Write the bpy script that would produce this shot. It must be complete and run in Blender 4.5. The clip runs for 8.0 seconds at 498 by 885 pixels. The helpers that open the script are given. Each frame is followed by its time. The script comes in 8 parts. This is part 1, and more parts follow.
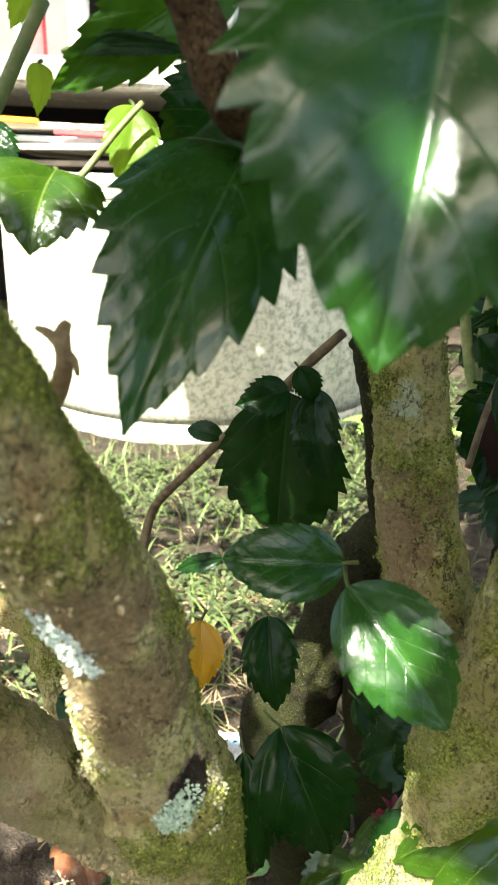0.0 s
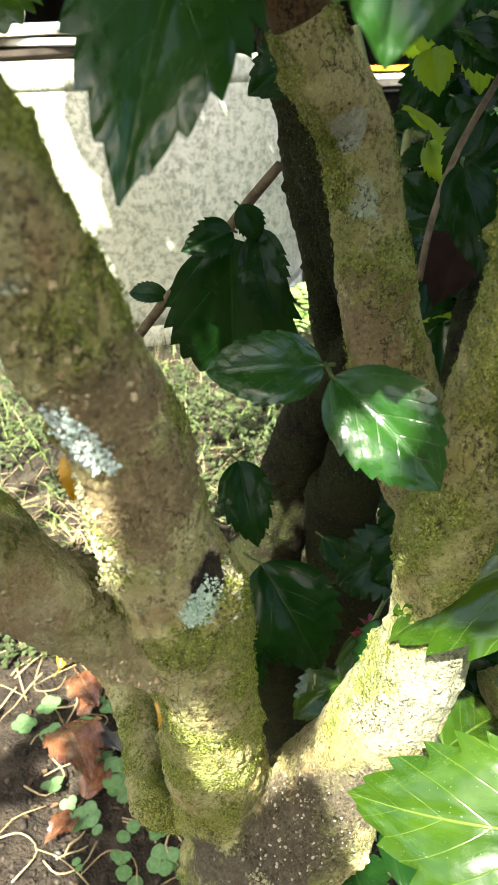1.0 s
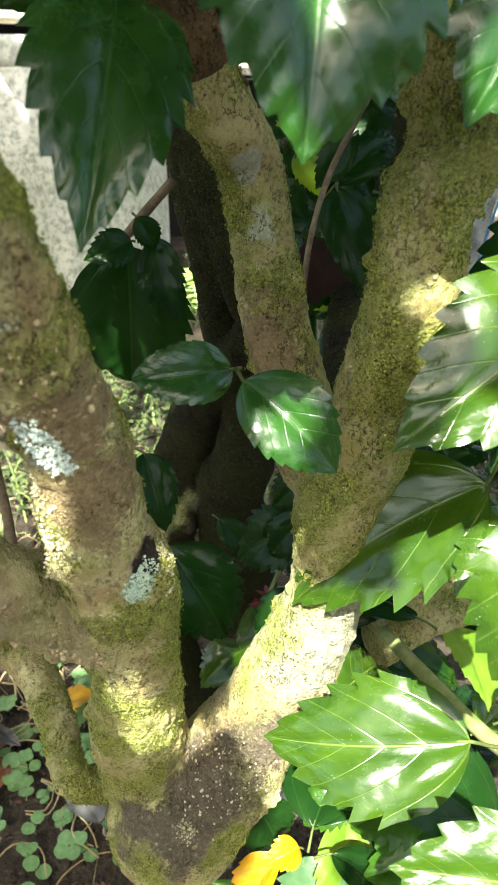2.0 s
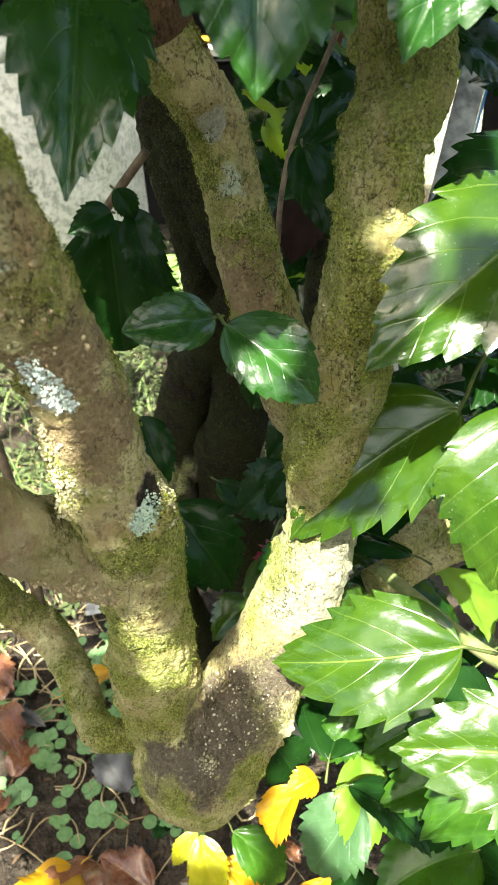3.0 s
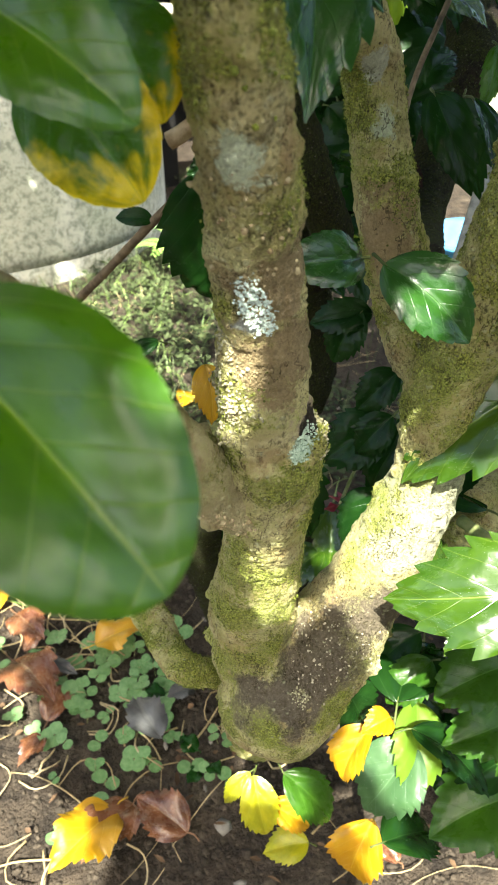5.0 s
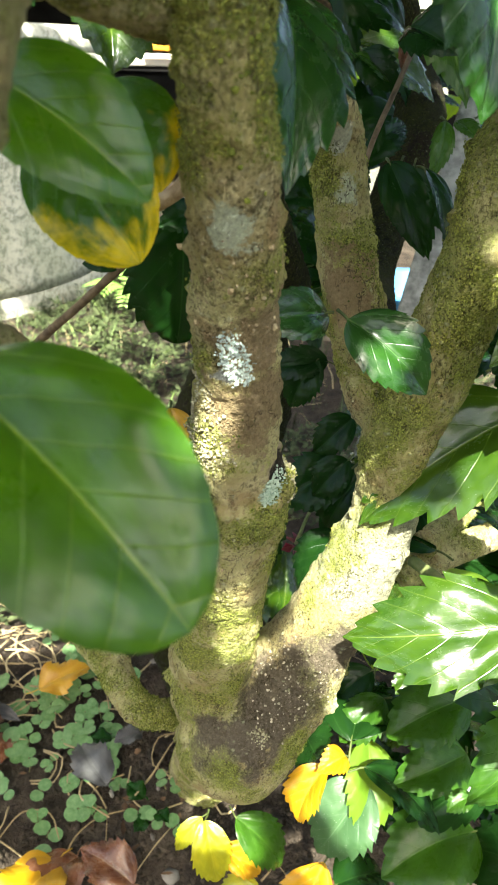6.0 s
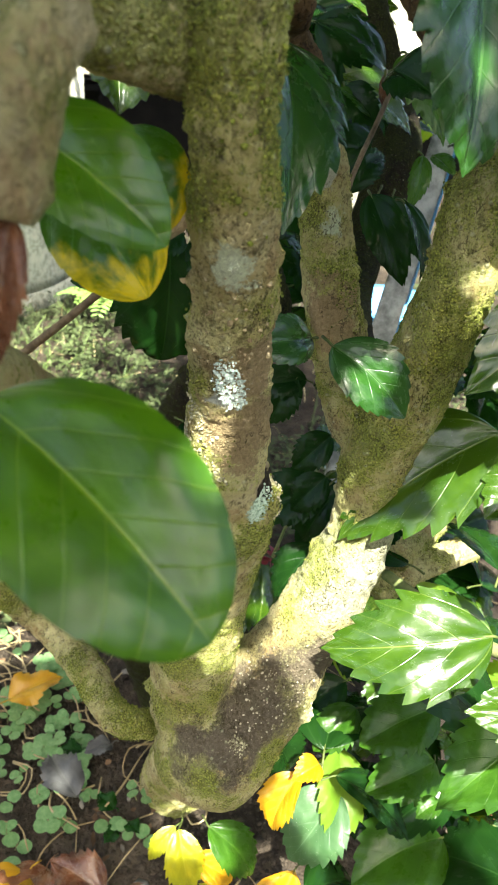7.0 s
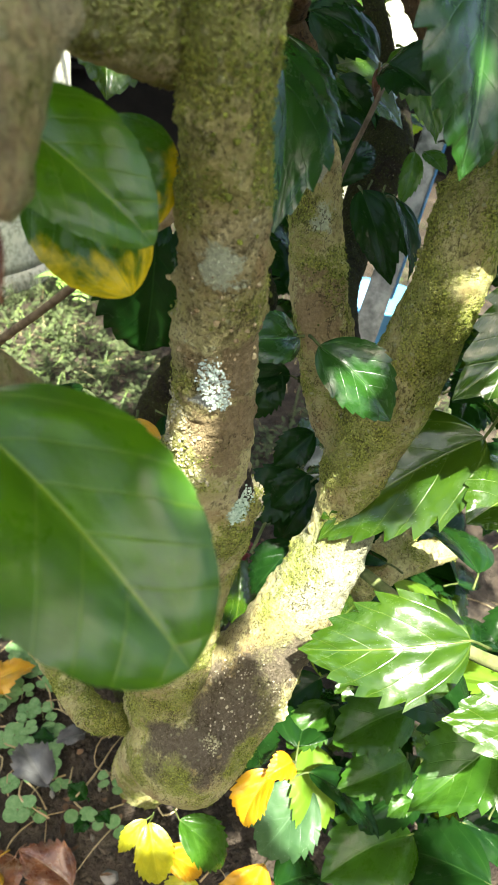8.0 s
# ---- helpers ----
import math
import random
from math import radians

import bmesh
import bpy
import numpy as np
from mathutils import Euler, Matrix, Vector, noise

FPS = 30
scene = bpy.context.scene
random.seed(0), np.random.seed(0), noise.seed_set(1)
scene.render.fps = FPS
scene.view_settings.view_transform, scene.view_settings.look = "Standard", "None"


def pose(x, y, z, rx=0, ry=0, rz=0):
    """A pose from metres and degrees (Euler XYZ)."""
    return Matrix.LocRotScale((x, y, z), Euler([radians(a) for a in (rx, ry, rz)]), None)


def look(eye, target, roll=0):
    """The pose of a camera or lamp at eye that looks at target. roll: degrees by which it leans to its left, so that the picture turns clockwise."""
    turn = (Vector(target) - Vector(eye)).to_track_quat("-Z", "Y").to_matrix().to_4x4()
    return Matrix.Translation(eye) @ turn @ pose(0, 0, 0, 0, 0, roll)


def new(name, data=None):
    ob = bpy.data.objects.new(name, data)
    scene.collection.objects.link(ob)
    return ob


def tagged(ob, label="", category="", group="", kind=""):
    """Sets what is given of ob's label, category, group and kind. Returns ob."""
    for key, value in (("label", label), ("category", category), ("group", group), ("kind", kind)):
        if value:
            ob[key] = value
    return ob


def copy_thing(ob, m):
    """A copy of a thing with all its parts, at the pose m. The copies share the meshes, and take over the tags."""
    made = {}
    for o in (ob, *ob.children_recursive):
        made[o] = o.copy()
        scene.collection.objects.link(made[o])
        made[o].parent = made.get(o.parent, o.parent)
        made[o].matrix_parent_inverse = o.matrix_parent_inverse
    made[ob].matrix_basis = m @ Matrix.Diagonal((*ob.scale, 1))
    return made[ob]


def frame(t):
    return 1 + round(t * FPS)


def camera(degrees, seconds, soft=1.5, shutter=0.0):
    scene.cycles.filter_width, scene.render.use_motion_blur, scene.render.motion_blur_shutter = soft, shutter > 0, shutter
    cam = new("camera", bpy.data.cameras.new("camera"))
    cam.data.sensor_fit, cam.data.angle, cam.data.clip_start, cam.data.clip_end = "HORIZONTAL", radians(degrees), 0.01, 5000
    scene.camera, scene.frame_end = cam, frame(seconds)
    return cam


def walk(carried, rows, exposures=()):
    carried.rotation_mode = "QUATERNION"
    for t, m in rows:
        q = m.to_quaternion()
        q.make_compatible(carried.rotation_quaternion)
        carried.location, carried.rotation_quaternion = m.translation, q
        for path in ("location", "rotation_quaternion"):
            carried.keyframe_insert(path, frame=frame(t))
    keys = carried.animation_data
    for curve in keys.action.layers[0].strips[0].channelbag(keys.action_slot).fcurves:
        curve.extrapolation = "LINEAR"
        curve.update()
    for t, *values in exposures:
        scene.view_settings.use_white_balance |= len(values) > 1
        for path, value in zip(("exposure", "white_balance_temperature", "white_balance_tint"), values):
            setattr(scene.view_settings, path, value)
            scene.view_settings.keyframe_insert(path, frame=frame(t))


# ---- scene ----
cam = camera(39.4, 8.0)
cam.data.dof.use_dof = True
cam.data.dof.focus_distance, cam.data.dof.aperture_fstop = 0.30, 40.0
PATH = [
    (0, (0.079, 0.108, 0.756), (0.084, 1.98, 0.051), 2.1),
    (0.5, (0.072, 0.11, 0.748), (0.123, 1.948, -0.038), -0.3),
    (1, (0.062, 0.095, 0.733), (0.274, 1.839, -0.222), -2.4),
    (1.5, (0.043, 0.081, 0.749), (0.478, 1.794, -0.189), 0.3),
    (1.7, (0.042, 0.079, 0.749), (0.588, 1.718, -0.259), 1.4),
    (2.8, (0.043, 0.051, 0.762), (0.631, 1.711, -0.186), -0.0),
    (3, (0.037, 0.049, 0.746), (0.599, 1.667, -0.287), -3.5),
    (3.5, (0.004, 0.052, 0.739), (0.551, 1.633, -0.356), -2.4),
    (4, (-0.011, 0.05, 0.739), (0.524, 1.629, -0.367), -2.1),
    (5.3, (-0.025, 0.057, 0.742), (0.583, 1.615, -0.353), 0.5),
    (5.5, (-0.027, 0.054, 0.743), (0.633, 1.631, -0.294), 1.3),
    (6, (-0.035, 0.052, 0.748), (0.705, 1.615, -0.257), 2.6),
    (6.5, (-0.043, 0.045, 0.757), (0.771, 1.616, -0.175), 4.5),
    (7, (-0.046, 0.047, 0.757), (0.779, 1.586, -0.218), 4.9),
    (7.5, (-0.048, 0.052, 0.759), (0.802, 1.553, -0.254), 6.6),
    (8, (-0.044, 0.054, 0.758), (0.828, 1.551, -0.241), 7.4),
]
walk(cam, [(t, look(eye, target, roll)) for t, eye, target, roll in PATH], [(0, 2.70, 7000, 1), (8, 2.70, 7000, 1)])

# ---- world, sun, exposure ----
SUN_TO = Vector((-0.25, -0.53, 0.81)).normalized()
world = bpy.data.worlds.new("sky")
scene.world = world
world.use_nodes = True
sky = world.node_tree.nodes.new("ShaderNodeTexSky")
sky.sky_type, sky.sun_disc = "NISHITA", False
sky.air_density, sky.dust_density, sky.ozone_density = 1.0, 4.0, 0.6
sky.sun_elevation = math.asin(SUN_TO.z)
sky.sun_rotation = math.atan2(SUN_TO.x, SUN_TO.y)
world.node_tree.links.new(sky.outputs[0], world.node_tree.nodes["Background"].inputs[0])
world.node_tree.nodes["Background"].inputs[1].default_value = 0.078
sun = new("sun", bpy.data.lights.new("sun", "SUN"))
sun.data.energy, sun.data.angle, sun.data.color = 4.5, radians(0.6), (1.0, 0.98, 0.95)
sun.matrix_world = look((0, 0, 5), Vector((0, 0, 5)) - SUN_TO)


# ---- materials ----
class Nodes:
    """Short hand for a node material."""

    def __init__(self, name):
        self.mat = bpy.data.materials.new(name)
        self.mat.use_nodes = True
        self.tree = self.mat.node_tree
        self.bsdf = self.tree.nodes["Principled BSDF"]
        self.out = self.tree.nodes["Material Output"]

    def add(self, kind, **values):
        n = self.tree.nodes.new(kind)
        for k, v in values.items():
            setattr(n, k, v)
        return n

    def link(self, a, b):
        self.tree.links.new(a, b)

    def put(self, socket, v):
        if isinstance(v, bpy.types.NodeSocket):
            self.link(v, socket)
        elif isinstance(v, tuple) and len(v) == 3 and socket.type == "RGBA":
            socket.default_value = (*v, 1)
        else:
            socket.default_value = v

    def coords(self):
        return self.add("ShaderNodeTexCoord").outputs["Object"]

    def place(self):
        return self.add("ShaderNodeNewGeometry").outputs["Position"]

    def uv(self):
        return self.add("ShaderNodeTexCoord").outputs["UV"]

    def shifted(self, where):
        n = self.add("ShaderNodeVectorMath", operation="ADD")
        self.link(where, n.inputs[0])
        n.inputs[1].default_value = (0.37, 0.11, 0.23)
        return n.outputs[0]

    def noise(self, where, scale, detail=4.0, rough=0.6):
        n = self.add("ShaderNodeTexNoise")
        self.link(where, n.inputs["Vector"])
        n.inputs["Scale"].default_value, n.inputs["Detail"].default_value, n.inputs["Roughness"].default_value = scale, detail, rough
        return n.outputs["Fac"]

    def spots(self, where, scale, feature="F1"):
        n = self.add("ShaderNodeTexVoronoi", feature=feature)
        self.link(where, n.inputs["Vector"])
        n.inputs["Scale"].default_value = scale
        return n.outputs["Distance"]

    def math(self, op, a, b=0.0, c=0.0):
        n = self.add("ShaderNodeMath", operation=op)
        for s, v in zip(n.inputs, (a, b, c)):
            self.put(s, v)
        return n.outputs[0]

    def step(self, v, lo, hi):
        n = self.add("ShaderNodeMapRange", interpolation_type="SMOOTHSTEP")
        for s, x in zip(n.inputs, (v, lo, hi, 0.0, 1.0)):
            self.put(s, x)
        return n.outputs[0]

    def mix(self, fac, a, b):
        n = self.add("ShaderNodeMix", data_type="RGBA")
        self.put(n.inputs[0], fac)
        self.put(n.inputs[6], a)
        self.put(n.inputs[7], b)
        return n.outputs[2]

    def bump(self, height, strength, distance):
        n = self.add("ShaderNodeBump")
        n.inputs["Strength"].default_value, n.inputs["Distance"].default_value = strength, distance
        self.link(height, n.inputs["Height"])
        return n.outputs[0]

    def random(self):
        return self.add("ShaderNodeObjectInfo").outputs["Random"]

    def island(self):
        return self.add("ShaderNodeNewGeometry").outputs["Random Per Island"]

    def finish(self, color, rough=0.8, normal=None, **more):
        self.put(self.bsdf.inputs["Base Color"], color)
        self.put(self.bsdf.inputs["Roughness"], rough)
        if normal is not None:
            self.link(normal, self.bsdf.inputs["Normal"])
        for k, v in more.items():
            self.put(self.bsdf.inputs[k], v)
        return self.mat


def bark(name, base, light, moss, spots=(), grown=True, amount=0.6, pit_shade=1.0):
    """Brown bark with pits and cracks, their shade put into the colour, and pale warts; granular moss where the limb's
    own "moss" value is high.
    """
    m = Nodes(name)
    c = m.coords()
    long = m.add("ShaderNodeMapping")
    m.link(c, long.inputs["Vector"])
    long.inputs["Scale"].default_value = (1.0, 1.0, 0.55)
    big, mid = m.noise(c, 34, 5, 0.65), m.noise(long.outputs[0], 210, 6, 0.72)
    grit, fine = m.noise(c, 620, 5, 0.75), m.noise(c, 1700, 3, 0.7)
    col = m.mix(m.step(big, 0.34, 0.66), base, light)
    col = m.mix(m.math("MULTIPLY", m.step(m.noise(c, 75, 5, 0.7), 0.50, 0.66), 0.45), col, (light[0] * 0.86, light[1] * 0.86, light[2] * 0.98))
    col = m.mix(m.math("MULTIPLY", m.step(mid, 0.56, 0.72), 0.55), col, tuple(min(0.62, v * 1.4) for v in light))
    col = m.mix(m.math("MULTIPLY", m.step(mid, 0.46, 0.34), 0.25 + 0.55 * pit_shade), col, tuple(v * 0.30 for v in base))
    col = m.mix(m.math("MULTIPLY", m.step(m.noise(c, 52, 4, 0.65), 0.50, 0.62), 0.55), col, (base[0] * 0.95, base[1] * 0.72, base[2] * 0.80))
    def patched(col, chosen):
        for where, radius, tint, torn in chosen:
            d = m.add("ShaderNodeVectorMath", operation="DISTANCE")
            m.link(c, d.inputs[0])
            d.inputs[1].default_value = where
            ragged = m.math("ADD", d.outputs["Value"], m.math("MULTIPLY", m.math("SUBTRACT", m.math("ADD", m.math("MULTIPLY", m.noise(c, 80, 2, 0.5), 0.5), m.math("MULTIPLY", m.noise(c, 260, 6, 0.8), 0.5)), 0.5), radius * torn * 1.5))
            col = m.mix(m.math("MULTIPLY", m.math("SUBTRACT", 1.0, m.step(ragged, radius * 0.72, radius * 1.08)), 0.96), col, m.mix(m.step(grit, 0.35, 0.65), tuple(v * 0.68 for v in tint), tint))
        return col

    col = patched(col, [q for q in spots if q[2] == STAINSHADE or q[2][0] > 0.5 and q[2][2] < 0.4])
    if grown:
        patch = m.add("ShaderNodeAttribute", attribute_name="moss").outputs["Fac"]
    else:
        patch = m.math("MULTIPLY", m.math("SUBTRACT", m.noise(c, 24, 5, 0.65), 0.72 - 0.34 * amount), 3.0)
    ragged = m.math("ADD", patch, m.math("ADD", m.math("MULTIPLY", m.math("SUBTRACT", grit, 0.5), 1.7), m.math("MULTIPLY", m.math("SUBTRACT", mid, 0.5), 1.2)))
    grains = m.step(ragged, 0.02, 0.16)
    col = m.mix(m.math("MULTIPLY", m.step(ragged, -0.75, 0.30), 0.38), col, (light[0] * 0.84, light[1] * 1.02, light[2] * 0.50))
    cushion = m.add("ShaderNodeTexVoronoi", feature="F1")
    m.link(m.mix(0.0016, c, m.add("ShaderNodeTexNoise").outputs["Color"]), cushion.inputs["Vector"])
    cushion.inputs["Scale"].default_value = 900
    dome = m.math("SUBTRACT", 1.0, m.step(cushion.outputs["Distance"], 0.10, 0.72))
    shade = m.add("ShaderNodeSeparateColor")
    m.link(cushion.outputs["Color"], shade.inputs[0])
    # Moss darkens between its cushions, as shade put into the colour.
    tone = m.step(m.math("ADD", m.math("MULTIPLY", dome, 0.55), m.math("ADD", m.math("MULTIPLY", shade.outputs[0], 0.35), m.math("MULTIPLY", grit, 0.35))), 0.22, 0.85)
    green = m.mix(tone, tuple(v * 0.42 for v in moss), m.mix(m.step(m.noise(c, 60, 3, 0.6), 0.4, 0.65), moss, (moss[0] * 1.30, moss[1] * 1.18, moss[2] * 1.2)))
    col = m.mix(m.math("MULTIPLY", grains, m.math("ADD", 0.45, m.math("MULTIPLY", m.step(m.noise(c, 90, 4, 0.7), 0.36, 0.60), 0.42))), col, green)
    cell = m.spots(c, 300)
    pits = m.math("MULTIPLY", m.math("SUBTRACT", 1.0, m.step(cell, 0.08, 0.20)), m.step(m.noise(c, 120, 3, 0.6), 0.50, 0.60))
    warts = m.math("MULTIPLY", m.math("SUBTRACT", 1.0, m.step(m.spots(m.shifted(c), 250), 0.12, 0.34)), m.step(m.noise(c, 100, 3, 0.6), 0.50, 0.58))
    col = m.mix(m.math("MULTIPLY", warts, 0.5), col, tuple(min(0.65, v * 1.25) for v in light))
    cracks = m.step(m.math("ABSOLUTE", m.math("SUBTRACT", m.noise(long.outputs[0], 150, 4, 0.6), 0.5)), 0.020, 0.004)
    cracks = m.math("MULTIPLY", cracks, m.step(m.noise(c, 45, 3, 0.6), 0.46, 0.58))
    # Grain, pits and cracks are coloured dark for the shade inside them.
    grain = m.math("MULTIPLY", m.step(m.noise(c, 820, 3, 0.65), 0.50, 0.36), m.step(m.noise(c, 60, 4, 0.7), 0.36, 0.56))
    col = m.mix(m.math("MULTIPLY", grain, 0.62 * pit_shade), col, tuple(v * 0.20 for v in base))
    col = patched(col, [q for q in spots if not (q[2] == STAINSHADE or q[2][0] > 0.5 and q[2][2] < 0.4)])
    gaps = m.math("MAXIMUM", m.math("MULTIPLY", pits, 0.9 * pit_shade), m.math("MULTIPLY", cracks, 0.75 * pit_shade))
    col = m.mix(gaps, col, tuple(v * 0.14 for v in base))
    col = m.mix(m.math("MULTIPLY", m.step(grit, 0.60, 0.72), 0.55), col, (0.60, 0.54, 0.38))
    h = m.math("ADD", m.math("ADD", mid, m.math("MULTIPLY", grit, 0.75)), m.math("ADD", m.math("MULTIPLY", fine, 0.3), m.math("SUBTRACT", m.math("ADD", m.math("SUBTRACT", m.math("MULTIPLY", warts, 0.8), m.math("MULTIPLY", grain, 0.4)), m.math("MULTIPLY", grains, m.math("ADD", 0.10, m.math("MULTIPLY", dome, 0.60)))), m.math("MULTIPLY", gaps, 0.8))))
    m.bsdf.inputs["Specular IOR Level"].default_value = 0.2
    return m.finish(col, 0.9, m.bump(h, 1.0, 0.0030))


def foliage(name, dark, light, vein, through_light, rough=0.30, yellow=0.0, specks=0.0, thin=0.28, gloss=0.40, rot=0.0):
    """A leaf blade: midrib, side veins, blotches; light passes through it."""
    m = Nodes(name)
    uv = m.uv()
    sep = m.add("ShaderNodeSeparateXYZ")
    m.link(uv, sep.inputs[0])
    along, across = sep.outputs[0], m.math("MULTIPLY", m.math("ABSOLUTE", m.math("SUBTRACT", sep.outputs[1], 0.5)), 2.0)
    c = m.coords()
    rnd = m.random()
    mid = m.math("SUBTRACT", 1.0, m.step(across, 0.008, 0.030))
    ribs = m.math("PINGPONG", m.math("MULTIPLY", m.math("SUBTRACT", along, m.math("MULTIPLY", m.math("MULTIPLY", across, 1.75), m.math("MULTIPLY", along, m.math("SUBTRACT", 1.0, along)))), 5.4), 0.5)
    rib = m.math("SUBTRACT", 1.0, m.step(ribs, 0.006, 0.034))
    net = m.add("ShaderNodeTexVoronoi", feature="DISTANCE_TO_EDGE")
    m.link(uv, net.inputs["Vector"])
    net.inputs["Scale"].default_value = 21
    mesh = m.math("SUBTRACT", 1.0, m.step(net.outputs["Distance"], 0.015, 0.10))
    veins = m.math("MAXIMUM", mid, m.math("MULTIPLY", rib, 0.50))
    col = m.mix(m.step(m.noise(uv, 3.5, 4), 0.3, 0.7), dark, light)
    col = m.mix(m.math("MULTIPLY", rnd, 0.5), col, light)
    glow = m.mix(m.math("MULTIPLY", rnd, 0.4), through_light, tuple(v * 0.7 for v in through_light))
    if yellow:
        edge = m.step(m.math("ADD", m.math("MULTIPLY", m.math("POWER", across, 2.0), 0.18), m.math("ADD", m.math("MULTIPLY", along, 0.50), m.math("MULTIPLY", m.noise(uv, 2.6, 4), 1.0))), 0.88 - 0.25 * yellow, 1.12 - 0.25 * yellow)
        col = m.mix(edge, col, (0.60, 0.47, 0.012))
        glow = m.mix(edge, glow, (0.75, 0.55, 0.03))
    col = m.mix(m.math("MULTIPLY", veins, 0.60), col, vein)
    if rot:
        col = m.mix(m.math("MULTIPLY", m.step(m.noise(uv, 7.0, 8, 0.8), 0.42, 0.62), rot), col, tuple(v * 0.35 for v in dark))
    if specks:
        dots = m.math("SUBTRACT", 1.0, m.step(m.spots(uv, 34), 0.05, 0.11))
        col = m.mix(m.math("MULTIPLY", dots, specks), col, (0.62, 0.66, 0.55))
    quilt = m.math("MULTIPLY", m.math("SQRT", m.math("MULTIPLY", ribs, 2.0)), 0.22)
    h = m.math("ADD", m.math("ADD", m.math("MULTIPLY", veins, -0.40), quilt), m.math("ADD", m.math("MULTIPLY", m.noise(uv, 8, 2), 0.55), m.math("MULTIPLY", mesh, -0.03)))
    nrm = m.bump(h, 0.7 if rot else 0.38, 0.0010)
    m.bsdf.inputs["Specular IOR Level"].default_value = gloss
    m.finish(col, m.math("ADD", rough - 0.07, m.math("MULTIPLY", m.step(m.noise(uv, 5, 5, 0.7), 0.35, 0.75), 0.14)), nrm)
    t = m.add("ShaderNodeBsdfTranslucent")
    m.put(t.inputs["Color"], glow)
    mixed = m.add("ShaderNodeMixShader")
    mixed.inputs[0].default_value = thin
    m.link(m.bsdf.outputs[0], mixed.inputs[1])
    m.link(t.outputs[0], mixed.inputs[2])
    m.link(mixed.outputs[0], m.out.inputs[0])
    return m.mat


def mottled(name, a, b, scale, rough=0.85, bump=0.4, depth=0.004, dirt=None, dirt_scale=6.0, per="none"):
    m = Nodes(name)
    c = m.place()
    fac = m.step(m.noise(c, scale, 6, 0.65), 0.32, 0.68)
    if per == "object":
        fac = m.math("ADD", m.math("MULTIPLY", fac, 0.5), m.math("MULTIPLY", m.random(), 0.5))
    if per == "island":
        fac = m.math("ADD", m.math("MULTIPLY", fac, 0.35), m.math("MULTIPLY", m.island(), 0.65))
    col = m.mix(fac, a, b)
    if dirt:
        stain = m.step(m.math("ADD", m.math("MULTIPLY", m.noise(c, dirt_scale, 6, 0.7), 0.8), m.math("MULTIPLY", m.noise(c, dirt_scale * 9, 4), 0.25)), 0.52, 0.66)
        col = m.mix(stain, col, dirt)
    h = m.math("ADD", m.noise(c, scale * 2.5, 5), m.math("MULTIPLY", m.noise(c, scale * 11, 4), 0.5))
    m.bsdf.inputs["Specular IOR Level"].default_value = 0.2 if rough > 0.55 else 0.5
    return m.finish(col, rough, m.bump(h, bump, depth))


MOSSBEDS = (((0.066, 0.275, 0.460), 0.036, 0.30), ((0.070, 0.258, 0.412), 0.040, 0.30), ((0.145, 0.275, 0.535), 0.055, 0.20), ((0.160, 0.250, 0.665), 0.085, 0.30), ((0.160, 0.255, 0.720), 0.06, 0.3), ((0.162, 0.250, 0.672), 0.030, 0.6), ((0.036, 0.200, 0.755), 0.035, 0.3), ((0.155, 0.262, 0.60), 0.05, 0.2), ((0.03, 0.38, 0.40), 0.06, 0.2), ((0.075, 0.262, 0.545), 0.030, 0.18), ((0.048, 0.270, 0.418), 0.022, 0.25), ((0.100, 0.262, 0.400), 0.040, 0.15), ((0.060, 0.270, 0.480), 0.05, 0.30))
BAREBEDS = (((0.0580, 0.2805, 0.4245), 0.012), ((0.0665, 0.2693, 0.4250), 0.016), ((0.0766, 0.2627, 0.4238), 0.016), ((0.0841, 0.2656, 0.4303), 0.016), ((0.0719, 0.2581, 0.4087), 0.012), ((0.106, 0.278, 0.455), 0.040), ((0.082, 0.266, 0.428), 0.020), ((0.125, 0.276, 0.474), 0.022), ((0.050, 0.235, 0.655), 0.016), ((0.037, 0.213, 0.712), 0.015), ((0.034, 0.210, 0.722), 0.010), ((0.052, 0.243, 0.630), 0.014), ((0.060, 0.246, 0.612), 0.012), ((0.152, 0.268, 0.530), 0.034), ((0.140, 0.268, 0.505), 0.020))
# Third tint: brown stain of the elbow with the shadow over it put in.
PALE, BLUISH, STAINSHADE = (0.68, 0.71, 0.58), (0.36, 0.50, 0.40), (0.185, 0.150, 0.106)
